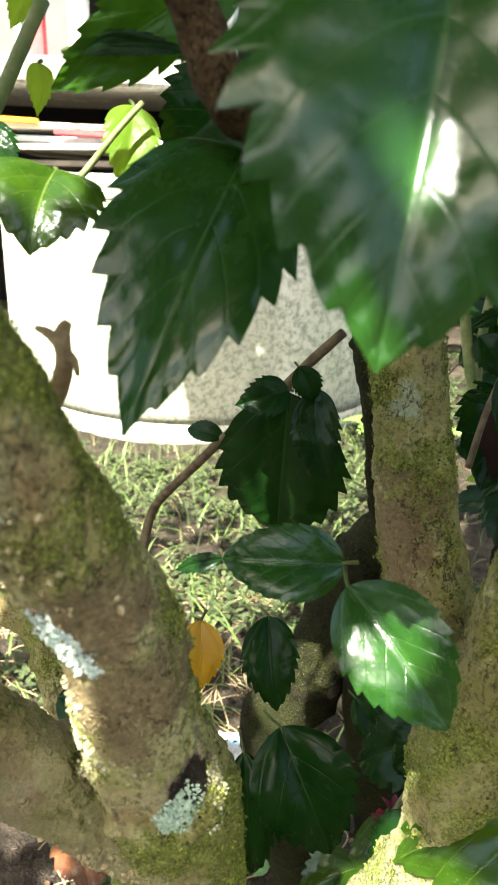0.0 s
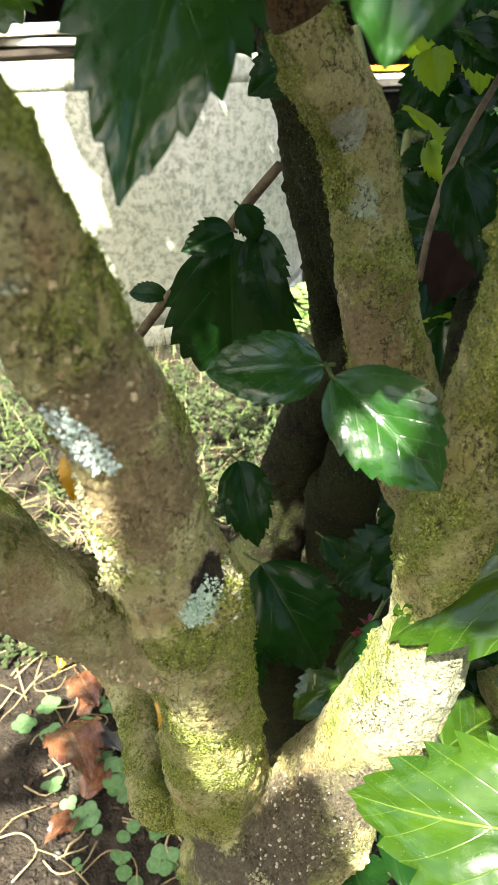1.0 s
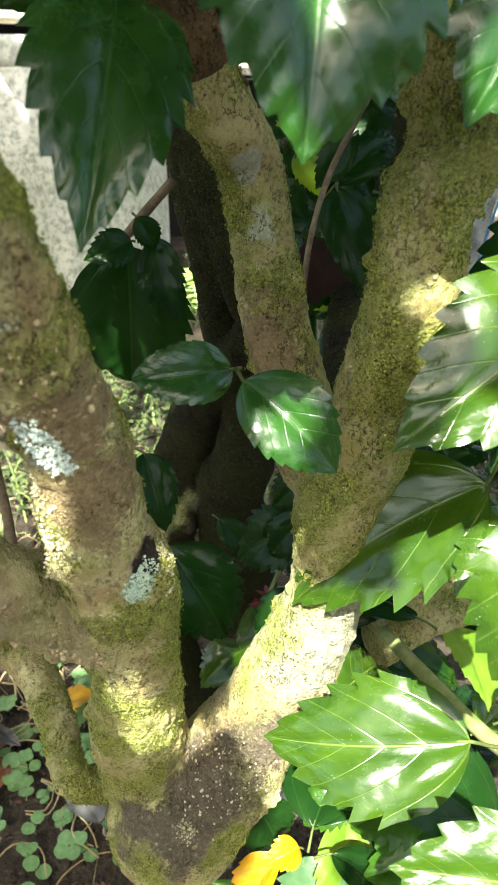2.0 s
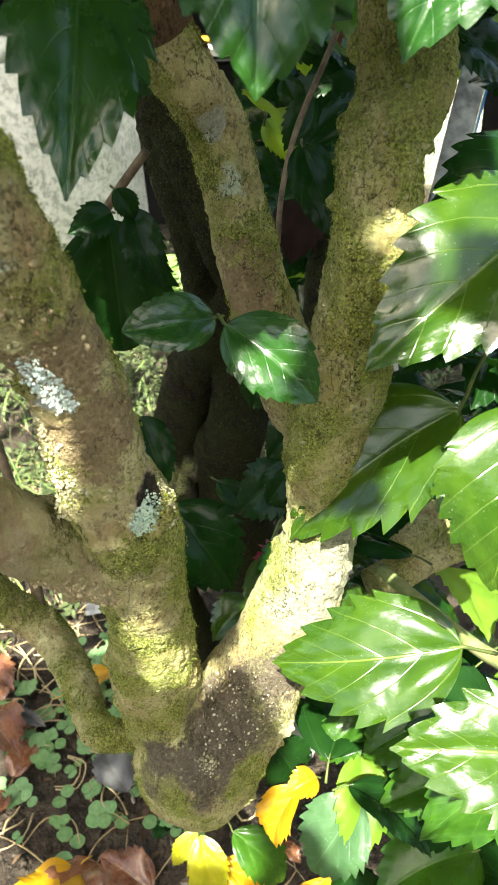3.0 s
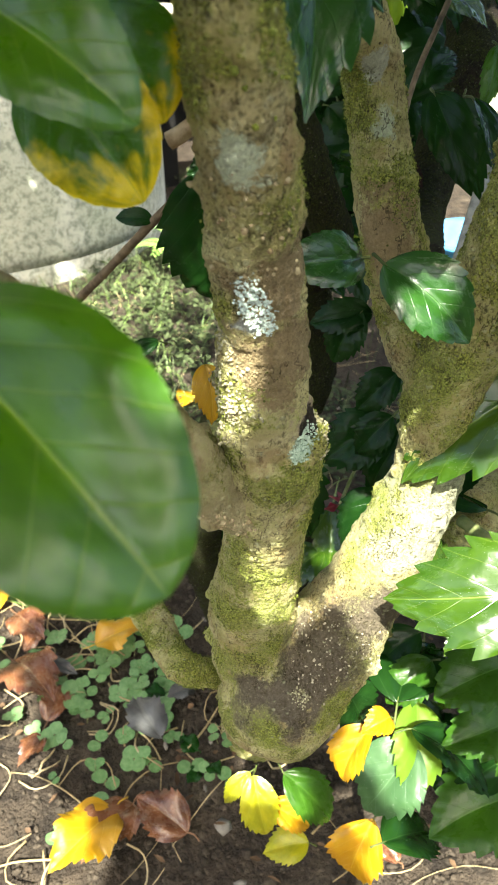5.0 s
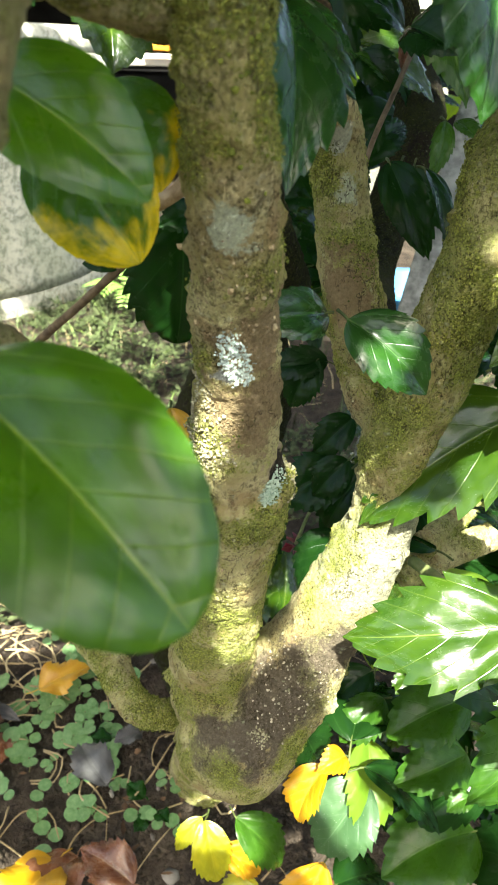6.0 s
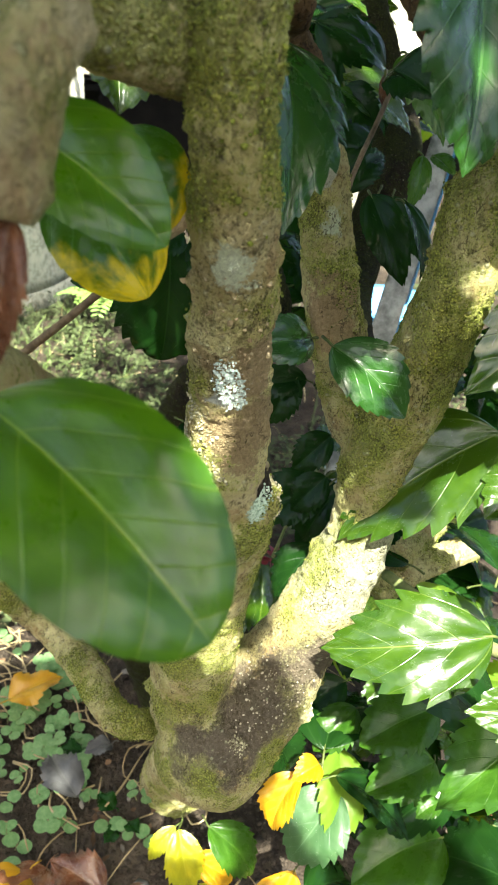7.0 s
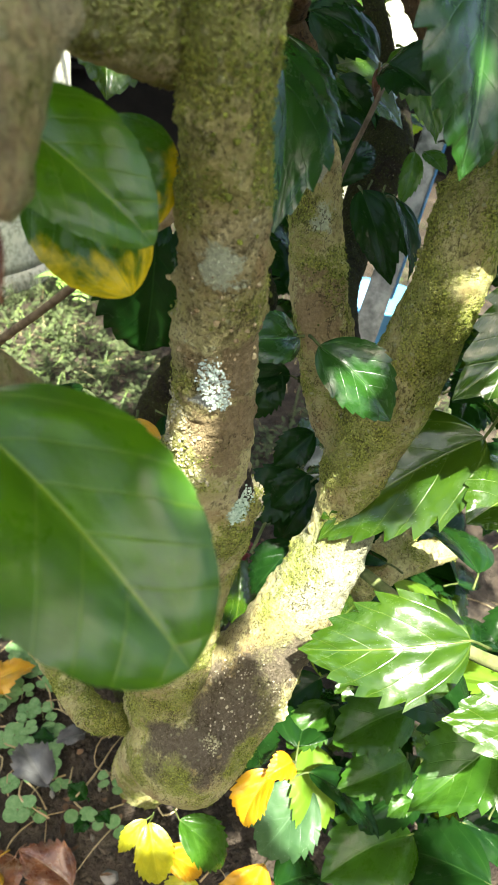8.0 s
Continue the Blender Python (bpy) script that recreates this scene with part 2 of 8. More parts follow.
BARK = bark("mossy_bark", (0.415, 0.345, 0.150), (0.690, 0.615, 0.330), (0.420, 0.480, 0.085), (
    ((0.054, 0.236, 0.645), 0.018, (0.43, 0.325, 0.175), 3.4), ((0.048, 0.226, 0.672), 0.013, (0.43, 0.325, 0.175), 3.4), ((0.060, 0.248, 0.615), 0.010, (0.50, 0.40, 0.27), 3.0), ((0.125, 0.300, 0.655), 0.018, (0.44, 0.32, 0.17), 2.6),
    # Near-black tints below paint the shade inside the two bark hollows.
    ((0.100, 0.272, 0.446), 0.028, STAINSHADE, 1.6), ((0.120, 0.274, 0.466), 0.020, STAINSHADE, 1.6), ((0.084, 0.266, 0.436), 0.014, STAINSHADE, 2.0), ((0.070, 0.264, 0.425), 0.009, STAINSHADE, 1.2), ((0.130, 0.274, 0.478), 0.014, STAINSHADE, 1.6), ((0.098, 0.264, 0.436), 0.018, STAINSHADE, 1.6), ((0.080, 0.268, 0.430), 0.017, STAINSHADE, 1.8), ((0.088, 0.261, 0.417), 0.013, STAINSHADE, 1.8), ((0.067, 0.272, 0.424), 0.010, STAINSHADE, 2.0), ((0.0580, 0.2805, 0.4245), 0.012, STAINSHADE, 2.6), ((0.0665, 0.2693, 0.4250), 0.012, STAINSHADE, 2.6), ((0.0766, 0.2627, 0.4238), 0.012, STAINSHADE, 2.6), ((0.0615, 0.2643, 0.4106), 0.012, STAINSHADE, 2.6), ((0.0504, 0.2774, 0.4085), 0.012, STAINSHADE, 2.6), ((0.0841, 0.2656, 0.4303), 0.012, STAINSHADE, 2.6), ((0.0719, 0.2581, 0.4087), 0.012, STAINSHADE, 2.6), ((0.0435, 0.2664, 0.4291), 0.006, (0.02, 0.017, 0.012), 1.6),
    # Leading cream tint brightens the bark where the sun patch falls.
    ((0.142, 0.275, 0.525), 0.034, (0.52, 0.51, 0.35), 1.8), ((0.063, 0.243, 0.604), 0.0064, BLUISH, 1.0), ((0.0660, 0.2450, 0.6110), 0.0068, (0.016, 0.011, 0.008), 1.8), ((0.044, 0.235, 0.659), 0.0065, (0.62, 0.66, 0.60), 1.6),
    ((0.032, 0.209, 0.708), 0.0070, (0.80, 0.88, 0.64), 3.0), ((0.126, 0.305, 0.696), 0.0085, (0.80, 0.88, 0.64), 1.8), ((0.121, 0.310, 0.714), 0.0060, PALE, 2.6), ((0.036, 0.218, 0.700), 0.0045, PALE, 1.6),
    ((0.013, 0.416, 0.391), 0.006, BLUISH, 1.2)), pit_shade=1.0)
MIDBARK = bark("pale_mossy_bark", (0.480, 0.405, 0.200), (0.720, 0.640, 0.390), (0.42, 0.46, 0.100), pit_shade=0.5)
PALEBARK = bark("pale_smooth_bark", (0.380, 0.315, 0.150), (0.580, 0.505, 0.285), (0.320, 0.340, 0.080), pit_shade=0.3)
# Mossy bark for the trunks behind, their shade put into a near-black colour.
SHADEBARK = bark("shaded_mossy_bark", (0.012, 0.008, 0.005), (0.036, 0.025, 0.015), (0.050, 0.062, 0.009), (), False, 0.95)
BROWNBARK = bark("flaking_brown_bark", (0.060, 0.034, 0.016), (0.190, 0.115, 0.055), (0.10, 0.11, 0.02), (), False, 0.25)
TWIG = mottled("twig_bark", (0.085, 0.060, 0.036), (0.19, 0.14, 0.085), 120, 0.8, 0.5, 0.001)
PETIOLE = mottled("leaf_stalk", (0.035, 0.055, 0.014), (0.10, 0.12, 0.035), 90, 0.6, 0.3, 0.0006)
SPECK = mottled("pale_lenticels", (0.36, 0.32, 0.22), (0.56, 0.51, 0.38), 200, 0.9, 0.3, 0.0004, per="island")
PETAL = mottled("withered_flower", (0.16, 0.010, 0.035), (0.40, 0.05, 0.10), 120, 0.5, 0.4, 0.001, per="island")
PALELEAF = foliage("leaf_green", (0.0045, 0.026, 0.0045), (0.011, 0.046, 0.007), (0.022, 0.070, 0.014), (0.04, 0.14, 0.006), 0.27, thin=0.12, gloss=0.15)
STALK = mottled("green_stalk", (0.11, 0.15, 0.045), (0.24, 0.24, 0.11), 90, 0.6, 0.3, 0.0006)
# Darker copy of the leaf green, with shade put into its colour.
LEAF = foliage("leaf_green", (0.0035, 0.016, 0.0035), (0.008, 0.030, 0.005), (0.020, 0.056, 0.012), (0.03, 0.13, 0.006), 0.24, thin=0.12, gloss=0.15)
LEAFGLOSS = foliage("leaf_glossy_green", (0.009, 0.040, 0.006), (0.019, 0.066, 0.009), (0.050, 0.125, 0.026), (0.04, 0.17, 0.006), 0.27, thin=0.12, gloss=0.52)
LEAFMID = foliage("leaf_mid_green", (0.016, 0.052, 0.005), (0.032, 0.088, 0.008), (0.06, 0.13, 0.016), (0.10, 0.28, 0.008), 0.32, thin=0.20, gloss=0.25)
LEAFSOFT = foliage("leaf_satin_green", (0.014, 0.056, 0.003), (0.058, 0.150, 0.003), (0.20, 0.29, 0.02), (0.14, 0.34, 0.008), 0.34, thin=0.18, gloss=0.58)
# Lighter copy of the leaf green, for leaves that the sun strikes.
LEAFLIT = foliage("leaf_sunlit_green", (0.015, 0.043, 0.004), (0.032, 0.070, 0.005), (0.13, 0.18, 0.03), (0.18, 0.36, 0.006), 0.26, specks=0.3, thin=0.14, gloss=0.60)
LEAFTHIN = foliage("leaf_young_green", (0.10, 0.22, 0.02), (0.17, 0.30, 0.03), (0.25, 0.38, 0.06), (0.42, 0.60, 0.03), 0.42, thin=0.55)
LEAFVAR = foliage("leaf_turning_yellow", (0.010, 0.050, 0.005), (0.026, 0.085, 0.008), (0.10, 0.20, 0.03), (0.12, 0.32, 0.012), 0.30, yellow=0.20)
YGREEN = foliage("leaf_yellow_green", (0.15, 0.19, 0.008), (0.38, 0.35, 0.014), (0.45, 0.42, 0.05), (0.62, 0.60, 0.02), 0.36, thin=0.28, gloss=0.5)
LEAFDULL = foliage("leaf_dusty_green", (0.028, 0.075, 0.026), (0.055, 0.115, 0.045), (0.11, 0.19, 0.09), (0.10, 0.25, 0.04), 0.40, specks=0.8)
YELLOW = foliage("leaf_yellow", (0.38, 0.175, 0.005), (0.52, 0.29, 0.010), (0.62, 0.46, 0.06), (0.80, 0.46, 0.015), 0.40, thin=0.22, rot=0.22, gloss=0.6)
DEAD = foliage("leaf_dead", (0.055, 0.017, 0.011), (0.25, 0.105, 0.046), (0.36, 0.24, 0.14), (0.20, 0.07, 0.03), 0.30, thin=0.08, rot=0.5, gloss=0.55)
DARKDEAD = foliage("leaf_withered", (0.010, 0.006, 0.004), (0.024, 0.012, 0.008), (0.02, 0.012, 0.008), (0.03, 0.01, 0.005), 0.75, thin=0.04, gloss=0.1)
GREYDEAD = foliage("leaf_rotten", (0.04, 0.04, 0.042), (0.09, 0.09, 0.09), (0.10, 0.10, 0.09), (0.05, 0.05, 0.04), 0.45, thin=0.05)
SOIL = mottled("soil", (0.016, 0.012, 0.009), (0.060, 0.045, 0.032), 26, 0.75, 1.0, 0.012, (0.095, 0.075, 0.055), 3.0)
CLOD = mottled("soil_clod", (0.014, 0.011, 0.008), (0.085, 0.066, 0.048), 60, 0.75, 0.8, 0.004, per="island")
STRAW = mottled("dry_straw", (0.26, 0.19, 0.095), (0.44, 0.36, 0.21), 30, 0.7, 0.2, 0.001, per="island")
SPROUT = foliage("sprout_green", (0.075, 0.170, 0.055), (0.19, 0.32, 0.14), (0.22, 0.38, 0.14), (0.14, 0.42, 0.05), 0.38, thin=0.22)
GRASS = mottled("grass_green", (0.060, 0.110, 0.020), (0.170, 0.240, 0.060), 25, 0.5, 0.2, 0.001, per="island")
WEED = mottled("weed_green", (0.016, 0.026, 0.009), (0.090, 0.112, 0.048), 25, 0.6, 0.2, 0.001, per="island")


def stained(name, wall, mildew, grime, amount):
    """Old limewash: grime in runs and clouds, with dark mildew flecks inside the clouds."""
    m = Nodes(name)
    c = m.place()
    runs = m.add("ShaderNodeMapping")
    m.link(c, runs.inputs["Vector"])
    runs.inputs["Scale"].default_value = (1.0, 1.0, 0.22)
    cloud = m.math("ADD", m.math("MULTIPLY", m.noise(runs.outputs[0], 6, 6, 0.7), 0.6), m.math("MULTIPLY", m.noise(c, 3.0, 5), 0.4))
    col = m.mix(m.step(m.noise(c, 14, 6, 0.7), 0.3, 0.7), tuple(v * 0.9 for v in wall), wall)
    col = m.mix(m.math("MULTIPLY", m.step(cloud, 0.46 - 0.1 * amount, 0.66 - 0.1 * amount), 0.6), col, grime)
    flecks = m.math("MULTIPLY", m.step(m.noise(c, 48, 8, 0.85), 0.46, 0.58), m.step(m.math("ADD", m.math("MULTIPLY", cloud, 0.6), m.math("MULTIPLY", m.noise(c, 11, 4), 0.4)), 0.44 - 0.06 * amount, 0.56 - 0.06 * amount))
    col = m.mix(m.math("MULTIPLY", flecks, 0.65), col, mildew)
    h = m.math("ADD", m.noise(c, 30, 6), m.math("MULTIPLY", flecks, -0.3))
    return m.finish(col, 0.92, m.bump(h, 0.4, 0.004))


WHITEWASH = stained("whitewashed_concrete", (0.76, 0.73, 0.64), (0.09, 0.10, 0.06), (0.36, 0.37, 0.25), 1.35)
CONCRETE = stained("weathered_concrete", (0.56, 0.54, 0.48), (0.035, 0.032, 0.026), (0.20, 0.18, 0.14), 1.6)
PLANK = mottled("grey_plank", (0.46, 0.42, 0.35), (0.66, 0.62, 0.54), 14, 0.8, 0.5, 0.003, (0.22, 0.18, 0.13), 5.0, per="object")
PALEPLANK = mottled("blue_grey_plank", (0.40, 0.46, 0.50), (0.56, 0.62, 0.66), 14, 0.7, 0.4, 0.003, (0.25, 0.26, 0.26), 5.0)
DEADWOOD = mottled("broken_wood", (0.34, 0.23, 0.12), (0.62, 0.47, 0.29), 220, 0.9, 0.9, 0.002)
DARKWOOD = mottled("dark_wood", (0.028, 0.022, 0.018), (0.07, 0.055, 0.042), 12, 0.85, 0.4, 0.004)
CRUMB = mottled("leaf_crumb", (0.030, 0.017, 0.010), (0.17, 0.105, 0.06), 60, 0.8, 0.3, 0.001, per="island")
GREYWOOD = mottled("grey_painted_wood", (0.12, 0.13, 0.12), (0.46, 0.47, 0.44), 40, 0.35, 0.3, 0.002, (0.12, 0.13, 0.12), 8.0)
# Near-black that stands in for the shade under the house.
SHADEBLACK = mottled("shade_black", (0.003, 0.003, 0.003), (0.009, 0.008, 0.007), 10, 0.9, 0.4, 0.004)
FILM = mottled("dull_plastic", (0.28, 0.28, 0.27), (0.46, 0.45, 0.42), 60, 0.35, 0.4, 0.002, (0.30, 0.36, 0.42), 40.0)
PRINT = mottled("faded_blue_print", (0.20, 0.34, 0.50), (0.34, 0.46, 0.58), 40, 0.4, 0.1, 0.001)
WHITE = mottled("white_paint", (0.72, 0.72, 0.70), (0.82, 0.82, 0.80), 6, 0.55, 0.1, 0.001)
RED = mottled("red_paint", (0.55, 0.05, 0.06), (0.66, 0.10, 0.10), 8, 0.5, 0.1, 0.001)
TEAL = mottled("grey_blue_paint", (0.30, 0.42, 0.44), (0.40, 0.52, 0.54), 8, 0.5, 0.1, 0.001)
ORANGE = mottled("orange_plastic", (0.80, 0.32, 0.03), (0.88, 0.42, 0.05), 12, 0.35, 0.1, 0.001)
BLUE = mottled("blue_plastic", (0.05, 0.22, 0.46), (0.09, 0.31, 0.56), 10, 0.35, 0.1, 0.001)
STONE = mottled("grey_stone", (0.10, 0.09, 0.08), (0.26, 0.24, 0.21), 50, 0.85, 0.5, 0.003, per="island")


# ---- builders ----
def mesh_object(name, verts, faces, mat, parent=None, smooth=True, uvs=None, label=""):
    me = bpy.data.meshes.new(name)
    me.from_pydata([tuple(v) for v in verts], [], faces)
    if uvs is not None:
        layer = me.uv_layers.new(name="UVMap")
        idx = np.empty(len(me.loops), dtype=np.int32)
        me.loops.foreach_get("vertex_index", idx)
        layer.data.foreach_set("uv", np.asarray(uvs, dtype=np.float32)[idx].ravel())
    if smooth:
        me.polygons.foreach_set("use_smooth", np.ones(len(me.polygons), dtype=bool))
    me.materials.append(mat)
    me.update()
    ob = new(name, me)
    if parent is not None:
        ob.parent = parent
    return tagged(ob, label)


def part(name, bm, mat, parent, label="", smooth=False):
    me = bpy.data.meshes.new(name)
    bm.normal_update()
    bm.to_mesh(me)
    bm.free()
    if smooth:
        me.polygons.foreach_set("use_smooth", np.ones(len(me.polygons), dtype=bool))
    me.materials.append(mat)
    ob = new(name, me)
    if parent is not None:
        ob.parent = parent
    return tagged(ob, label)


def spline(nodes, step):
    """Points (x, y, z, r) along a smooth line through the nodes."""
    p = np.array(nodes, float)
    p = np.vstack([2 * p[0] - p[1], p, 2 * p[-1] - p[-2]])
    out = []
    for i in range(1, len(p) - 2):
        n = max(2, int(np.linalg.norm(p[i + 1][:3] - p[i][:3]) / step))
        for k in range(n):
            t = k / n
            out.append(0.5 * (2 * p[i] + (p[i + 1] - p[i - 1]) * t + (2 * p[i - 1] - 5 * p[i] + 4 * p[i + 1] - p[i + 2]) * t**2 + (3 * p[i] - p[i - 1] - 3 * p[i + 1] + p[i + 2]) * t**3))
    out.append(p[-2])
    out = np.array(out)
    out[:, 3] = np.maximum(out[:, 3], min(q[3] for q in nodes) * 0.8)
    return out


def tube(line, sides, rough=0.0, seed=0.0):
    """Vertices and faces of a closed, lumpy tube round a line of (x, y, z, r)."""
    verts, faces = [], []
    side = None
    for i, q in enumerate(line):
        c = Vector(q[:3])
        d = Vector(line[min(i + 1, len(line) - 1)][:3] - line[max(i - 1, 0)][:3]).normalized()
        side = (d.orthogonal() if side is None else side - d * side.dot(d)).normalized()
        other = d.cross(side)
        for k in range(sides):
            a = 2 * math.pi * k / sides
            w = side * math.cos(a) + other * math.sin(a)
            r = q[3]
            if rough:
                s = c + w * r
                lump = noise.noise(s * 34 + Vector((seed, 0, 0))) * 0.5 + noise.noise(s * 95) * 0.35
                grain = abs(noise.noise(s * 260)) + 0.8 * abs(noise.noise(s * 560)) - 0.7 * max(0.0, 0.12 - abs(noise.noise(Vector((s.x, s.y, s.z * 0.5)) * 90 + Vector((0, 5, seed))))) / 0.12
                wart = max(0.0, noise.noise(s * 115 + Vector((9, 4, 2))) - 0.42)
                r += rough * (r * 0.15 * lump + min(0.0013, r * 0.13) * grain + 0.009 * wart * min(1.0, r / 0.012))
            verts.append(c + w * r)
    n = len(line)
    for i in range(n - 1):
        for k in range(sides):
            a, b = i * sides + k, i * sides + (k + 1) % sides
            faces.append((a, b, b + sides, a + sides))
    faces.append(tuple(range(sides))[::-1])
    faces.append(tuple(range((n - 1) * sides, n * sides)))
    return verts, faces


shrub = tagged(new("hibiscus_shrub"), "mossy old hibiscus shrub with glossy serrated green leaves", "shrub")
shrub.location = (0.118, 0.5, 0.0)
SHRUB_BACK = Matrix.Translation((-0.118, -0.5, 0.0))


def under_shrub(ob):
    ob.parent = shrub
    ob.matrix_parent_inverse = SHRUB_BACK
    return ob


MOSS = mottled("moss", (0.060, 0.080, 0.012), (0.250, 0.280, 0.050), 160, 0.95, 0.5, 0.0006, per="island")
CRUST = mottled("pale_lichen", (0.14, 0.115, 0.055), (0.56, 0.53, 0.35), 200, 0.95, 0.5, 0.0006, per="island")

PALECRUST = mottled("bluish_white_lichen", (0.40, 0.50, 0.45), (0.70, 0.78, 0.70), 160, 0.9, 0.4, 0.0006, per="island")
WART = mottled("bark_wart", (0.24, 0.17, 0.085), (0.52, 0.43, 0.25), 200, 0.9, 0.5, 0.0006, per="island")
BLUECRUST = mottled("blue_green_lichen", (0.33, 0.44, 0.33), (0.50, 0.60, 0.47), 220, 0.95, 0.5, 0.0006, per="island")


def tuft(c, r, n, rng):
    """A tiny ragged lump that sits on bark, out along n."""
    a = n.orthogonal().normalized()
    b = n.cross(a)
    k, turn = 5, rng.uniform(0, 6.3)
    v = [c + n * r * rng.uniform(0.6, 1.3)]
    for ring, (lift, wide) in enumerate(((0.55, 0.7), (-0.3, 1.0))):
        for i in range(k):
            t = turn + 2 * math.pi * (i + 0.5 * ring) / k
            w = r * wide * rng.uniform(0.7, 1.3)
            v.append(c + (a * math.cos(t) + b * math.sin(t)) * w + n * lift * r)
    f = [(0, 1 + i, 1 + (i + 1) % k) for i in range(k)]
    for i in range(k):
        f += [(1 + i, 6 + i, 1 + (i + 1) % k), (1 + (i + 1) % k, 6 + i, 6 + (i + 1) % k)]
    return v, f


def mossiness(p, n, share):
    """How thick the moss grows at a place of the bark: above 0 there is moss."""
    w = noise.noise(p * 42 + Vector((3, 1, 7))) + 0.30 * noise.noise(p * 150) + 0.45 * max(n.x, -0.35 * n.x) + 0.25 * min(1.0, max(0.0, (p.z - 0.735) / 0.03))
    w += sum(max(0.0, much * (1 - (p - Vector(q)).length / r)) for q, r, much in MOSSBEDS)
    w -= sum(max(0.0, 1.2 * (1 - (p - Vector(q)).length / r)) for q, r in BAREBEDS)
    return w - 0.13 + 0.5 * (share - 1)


def mossy(ob, count, seed, share):
    """Moss on the outside of a limb: a value for the bark's material and tufts where it is thick."""
    rng = random.Random(seed)
    me = ob.data
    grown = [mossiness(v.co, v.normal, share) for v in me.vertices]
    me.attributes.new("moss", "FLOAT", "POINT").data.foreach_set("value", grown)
    pieces = []
    for _ in range(count * 8):
        k = rng.randrange(len(grown))
        v = me.vertices[k]
        if grown[k] < rng.uniform(0.08, 0.45) or v.co.y > 0.45:
            continue
        pieces.append(tuft(v.co + Vector((rng.uniform(-1, 1), rng.uniform(-1, 1), rng.uniform(-1, 1))) * 0.0008, 0.00016 + 0.00040 * rng.random() ** 2, v.normal, rng))
        if len(pieces) >= count:
            break
    if pieces:
        tufts = joined("moss", pieces, MOSS, "soft yellow-green moss tufts on bark", "moss", "stuff", False)
        del tufts["category"]
        tufts.parent = ob


def crusty(ob, spots, mat, lo, hi, seed=4, name="lichen_crust", label="pale crusty lichen on the bark"):
    """Thick crust on the bark round the given places (place, radius, count)."""
    rng = random.Random(seed)
    pieces = []
    for where, radius, count in spots:
        near = [v for v in ob.data.vertices if (v.co - Vector(where)).length < radius]
        for _ in range(count if near else 0):
            v = near[rng.randrange(len(near))]
            jog = Vector((rng.uniform(-1, 1), rng.uniform(-1, 1), rng.uniform(-1, 1))) * 0.0016
            pieces.append(tuft(v.co + jog - v.normal * jog.dot(v.normal), rng.uniform(lo, hi) * rng.random(), v.normal, rng))
    crust = joined(name, pieces, mat, label, "lichen", "stuff", False)
    del crust["category"]
    crust.parent = ob


def limb(name, nodes, mat, label="", swells=()):
    thick = max(n[3] for n in nodes)
    big = thick > 0.0062
    fine = big and mat in (BARK, MIDBARK, PALEBARK)
    line = spline(nodes, 0.0011 if fine else 0.0025 if big else 0.004)
    v, f = tube(line, 110 if fine else 40 if big else 12, 1.0 if big else 0.5, len(nodes))
    axis = [Vector(q[:3]) for q in line]
    for where, radius, height in swells:
        where = Vector(where)
        core = min(axis, key=lambda q: (q - where).length)
        out = (where - core).normalized()
        for k, p in enumerate(v):
            near = 1 - (p - where).length / radius
            if near > 0:
                v[k] = p + out * height * near * near * (3 - 2 * near)
    ob = under_shrub(mesh_object(name, v, f, mat, None, True, None, label))
    if fine:
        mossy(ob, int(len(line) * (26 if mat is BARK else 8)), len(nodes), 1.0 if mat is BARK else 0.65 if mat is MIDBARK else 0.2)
    return ob


def blade(length, width, cup, droop, wave, rng, teeth=7, rows=54, cols=7, peak=None, serr=1.0, full=0.62, quilt=1.0):
    """A serrated ovate leaf blade: base at the origin, along +y, upper face +z."""
    verts, uvs, faces = [], [], []
    peak = peak or rng.uniform(0.33, 0.42)
    a, b = full, full * (1 - peak) / peak
    top = peak**a * (1 - peak) ** b
    ph = rng.uniform(0, 6.3)
    bend = rng.uniform(-0.04, 0.04)
    for i in range(rows + 1):
        u = i / rows
        w = (u**a * (1 - u) ** b / top) * width / 2 if 0 < u < 1 else 0.0004
        for j in range(-cols, cols + 1):
            v = j / cols
            y, x = u, v * w
            if abs(j) == cols and u > 0.22:
                tooth = (u * teeth * 1.25 + (0.3 if j > 0 else 0.0)) % 1.0
                k = 0.24 * serr * min(1.0, (u - 0.22) * 5) * (1 - 0.35 * u)
                x *= 1 + k * (tooth - 0.35)
                y += 0.044 * serr * (tooth - 0.2) * min(1.0, (1 - u) * 6)
            av = abs(v)
            rib = (u - 1.75 * u * (1 - u) * av) * 6.5 % 1.0
            z = w * (cup * av + 0.42 * av * (1 - av)) + droop * length * 4 * u * (1 - u)
            z += 0.034 * quilt * length * av * (1 - av * 0.6) * math.sin(math.pi * rib) * (1 if w > 0.001 else 0)
            z += wave * 0.10 * w * av**2 * math.sin(u * 11 + ph + (1.7 if j > 0 else 0))
            z += (0.020 * noise.noise(Vector((u * 3.3 + ph, v * 1.6, ph * 1.7))) + 0.010 * noise.noise(Vector((u * 9 + ph, v * 4.5, ph)))) * length * min(1.0, 3 * av + 0.2) * min(1.0, 6 * (1 - u))
            verts.append((x + bend * length * 4 * u * (1 - u), y * length, z))
            uvs.append((u, 0.5 + v / 2))
    n = 2 * cols + 1
    for i in range(rows):
        for j in range(n - 1):
            k = i * n + j
            faces.append((k, k + 1, k + n + 1, k + n))
    return verts, uvs, faces


LEAF_RNG = random.Random(7)


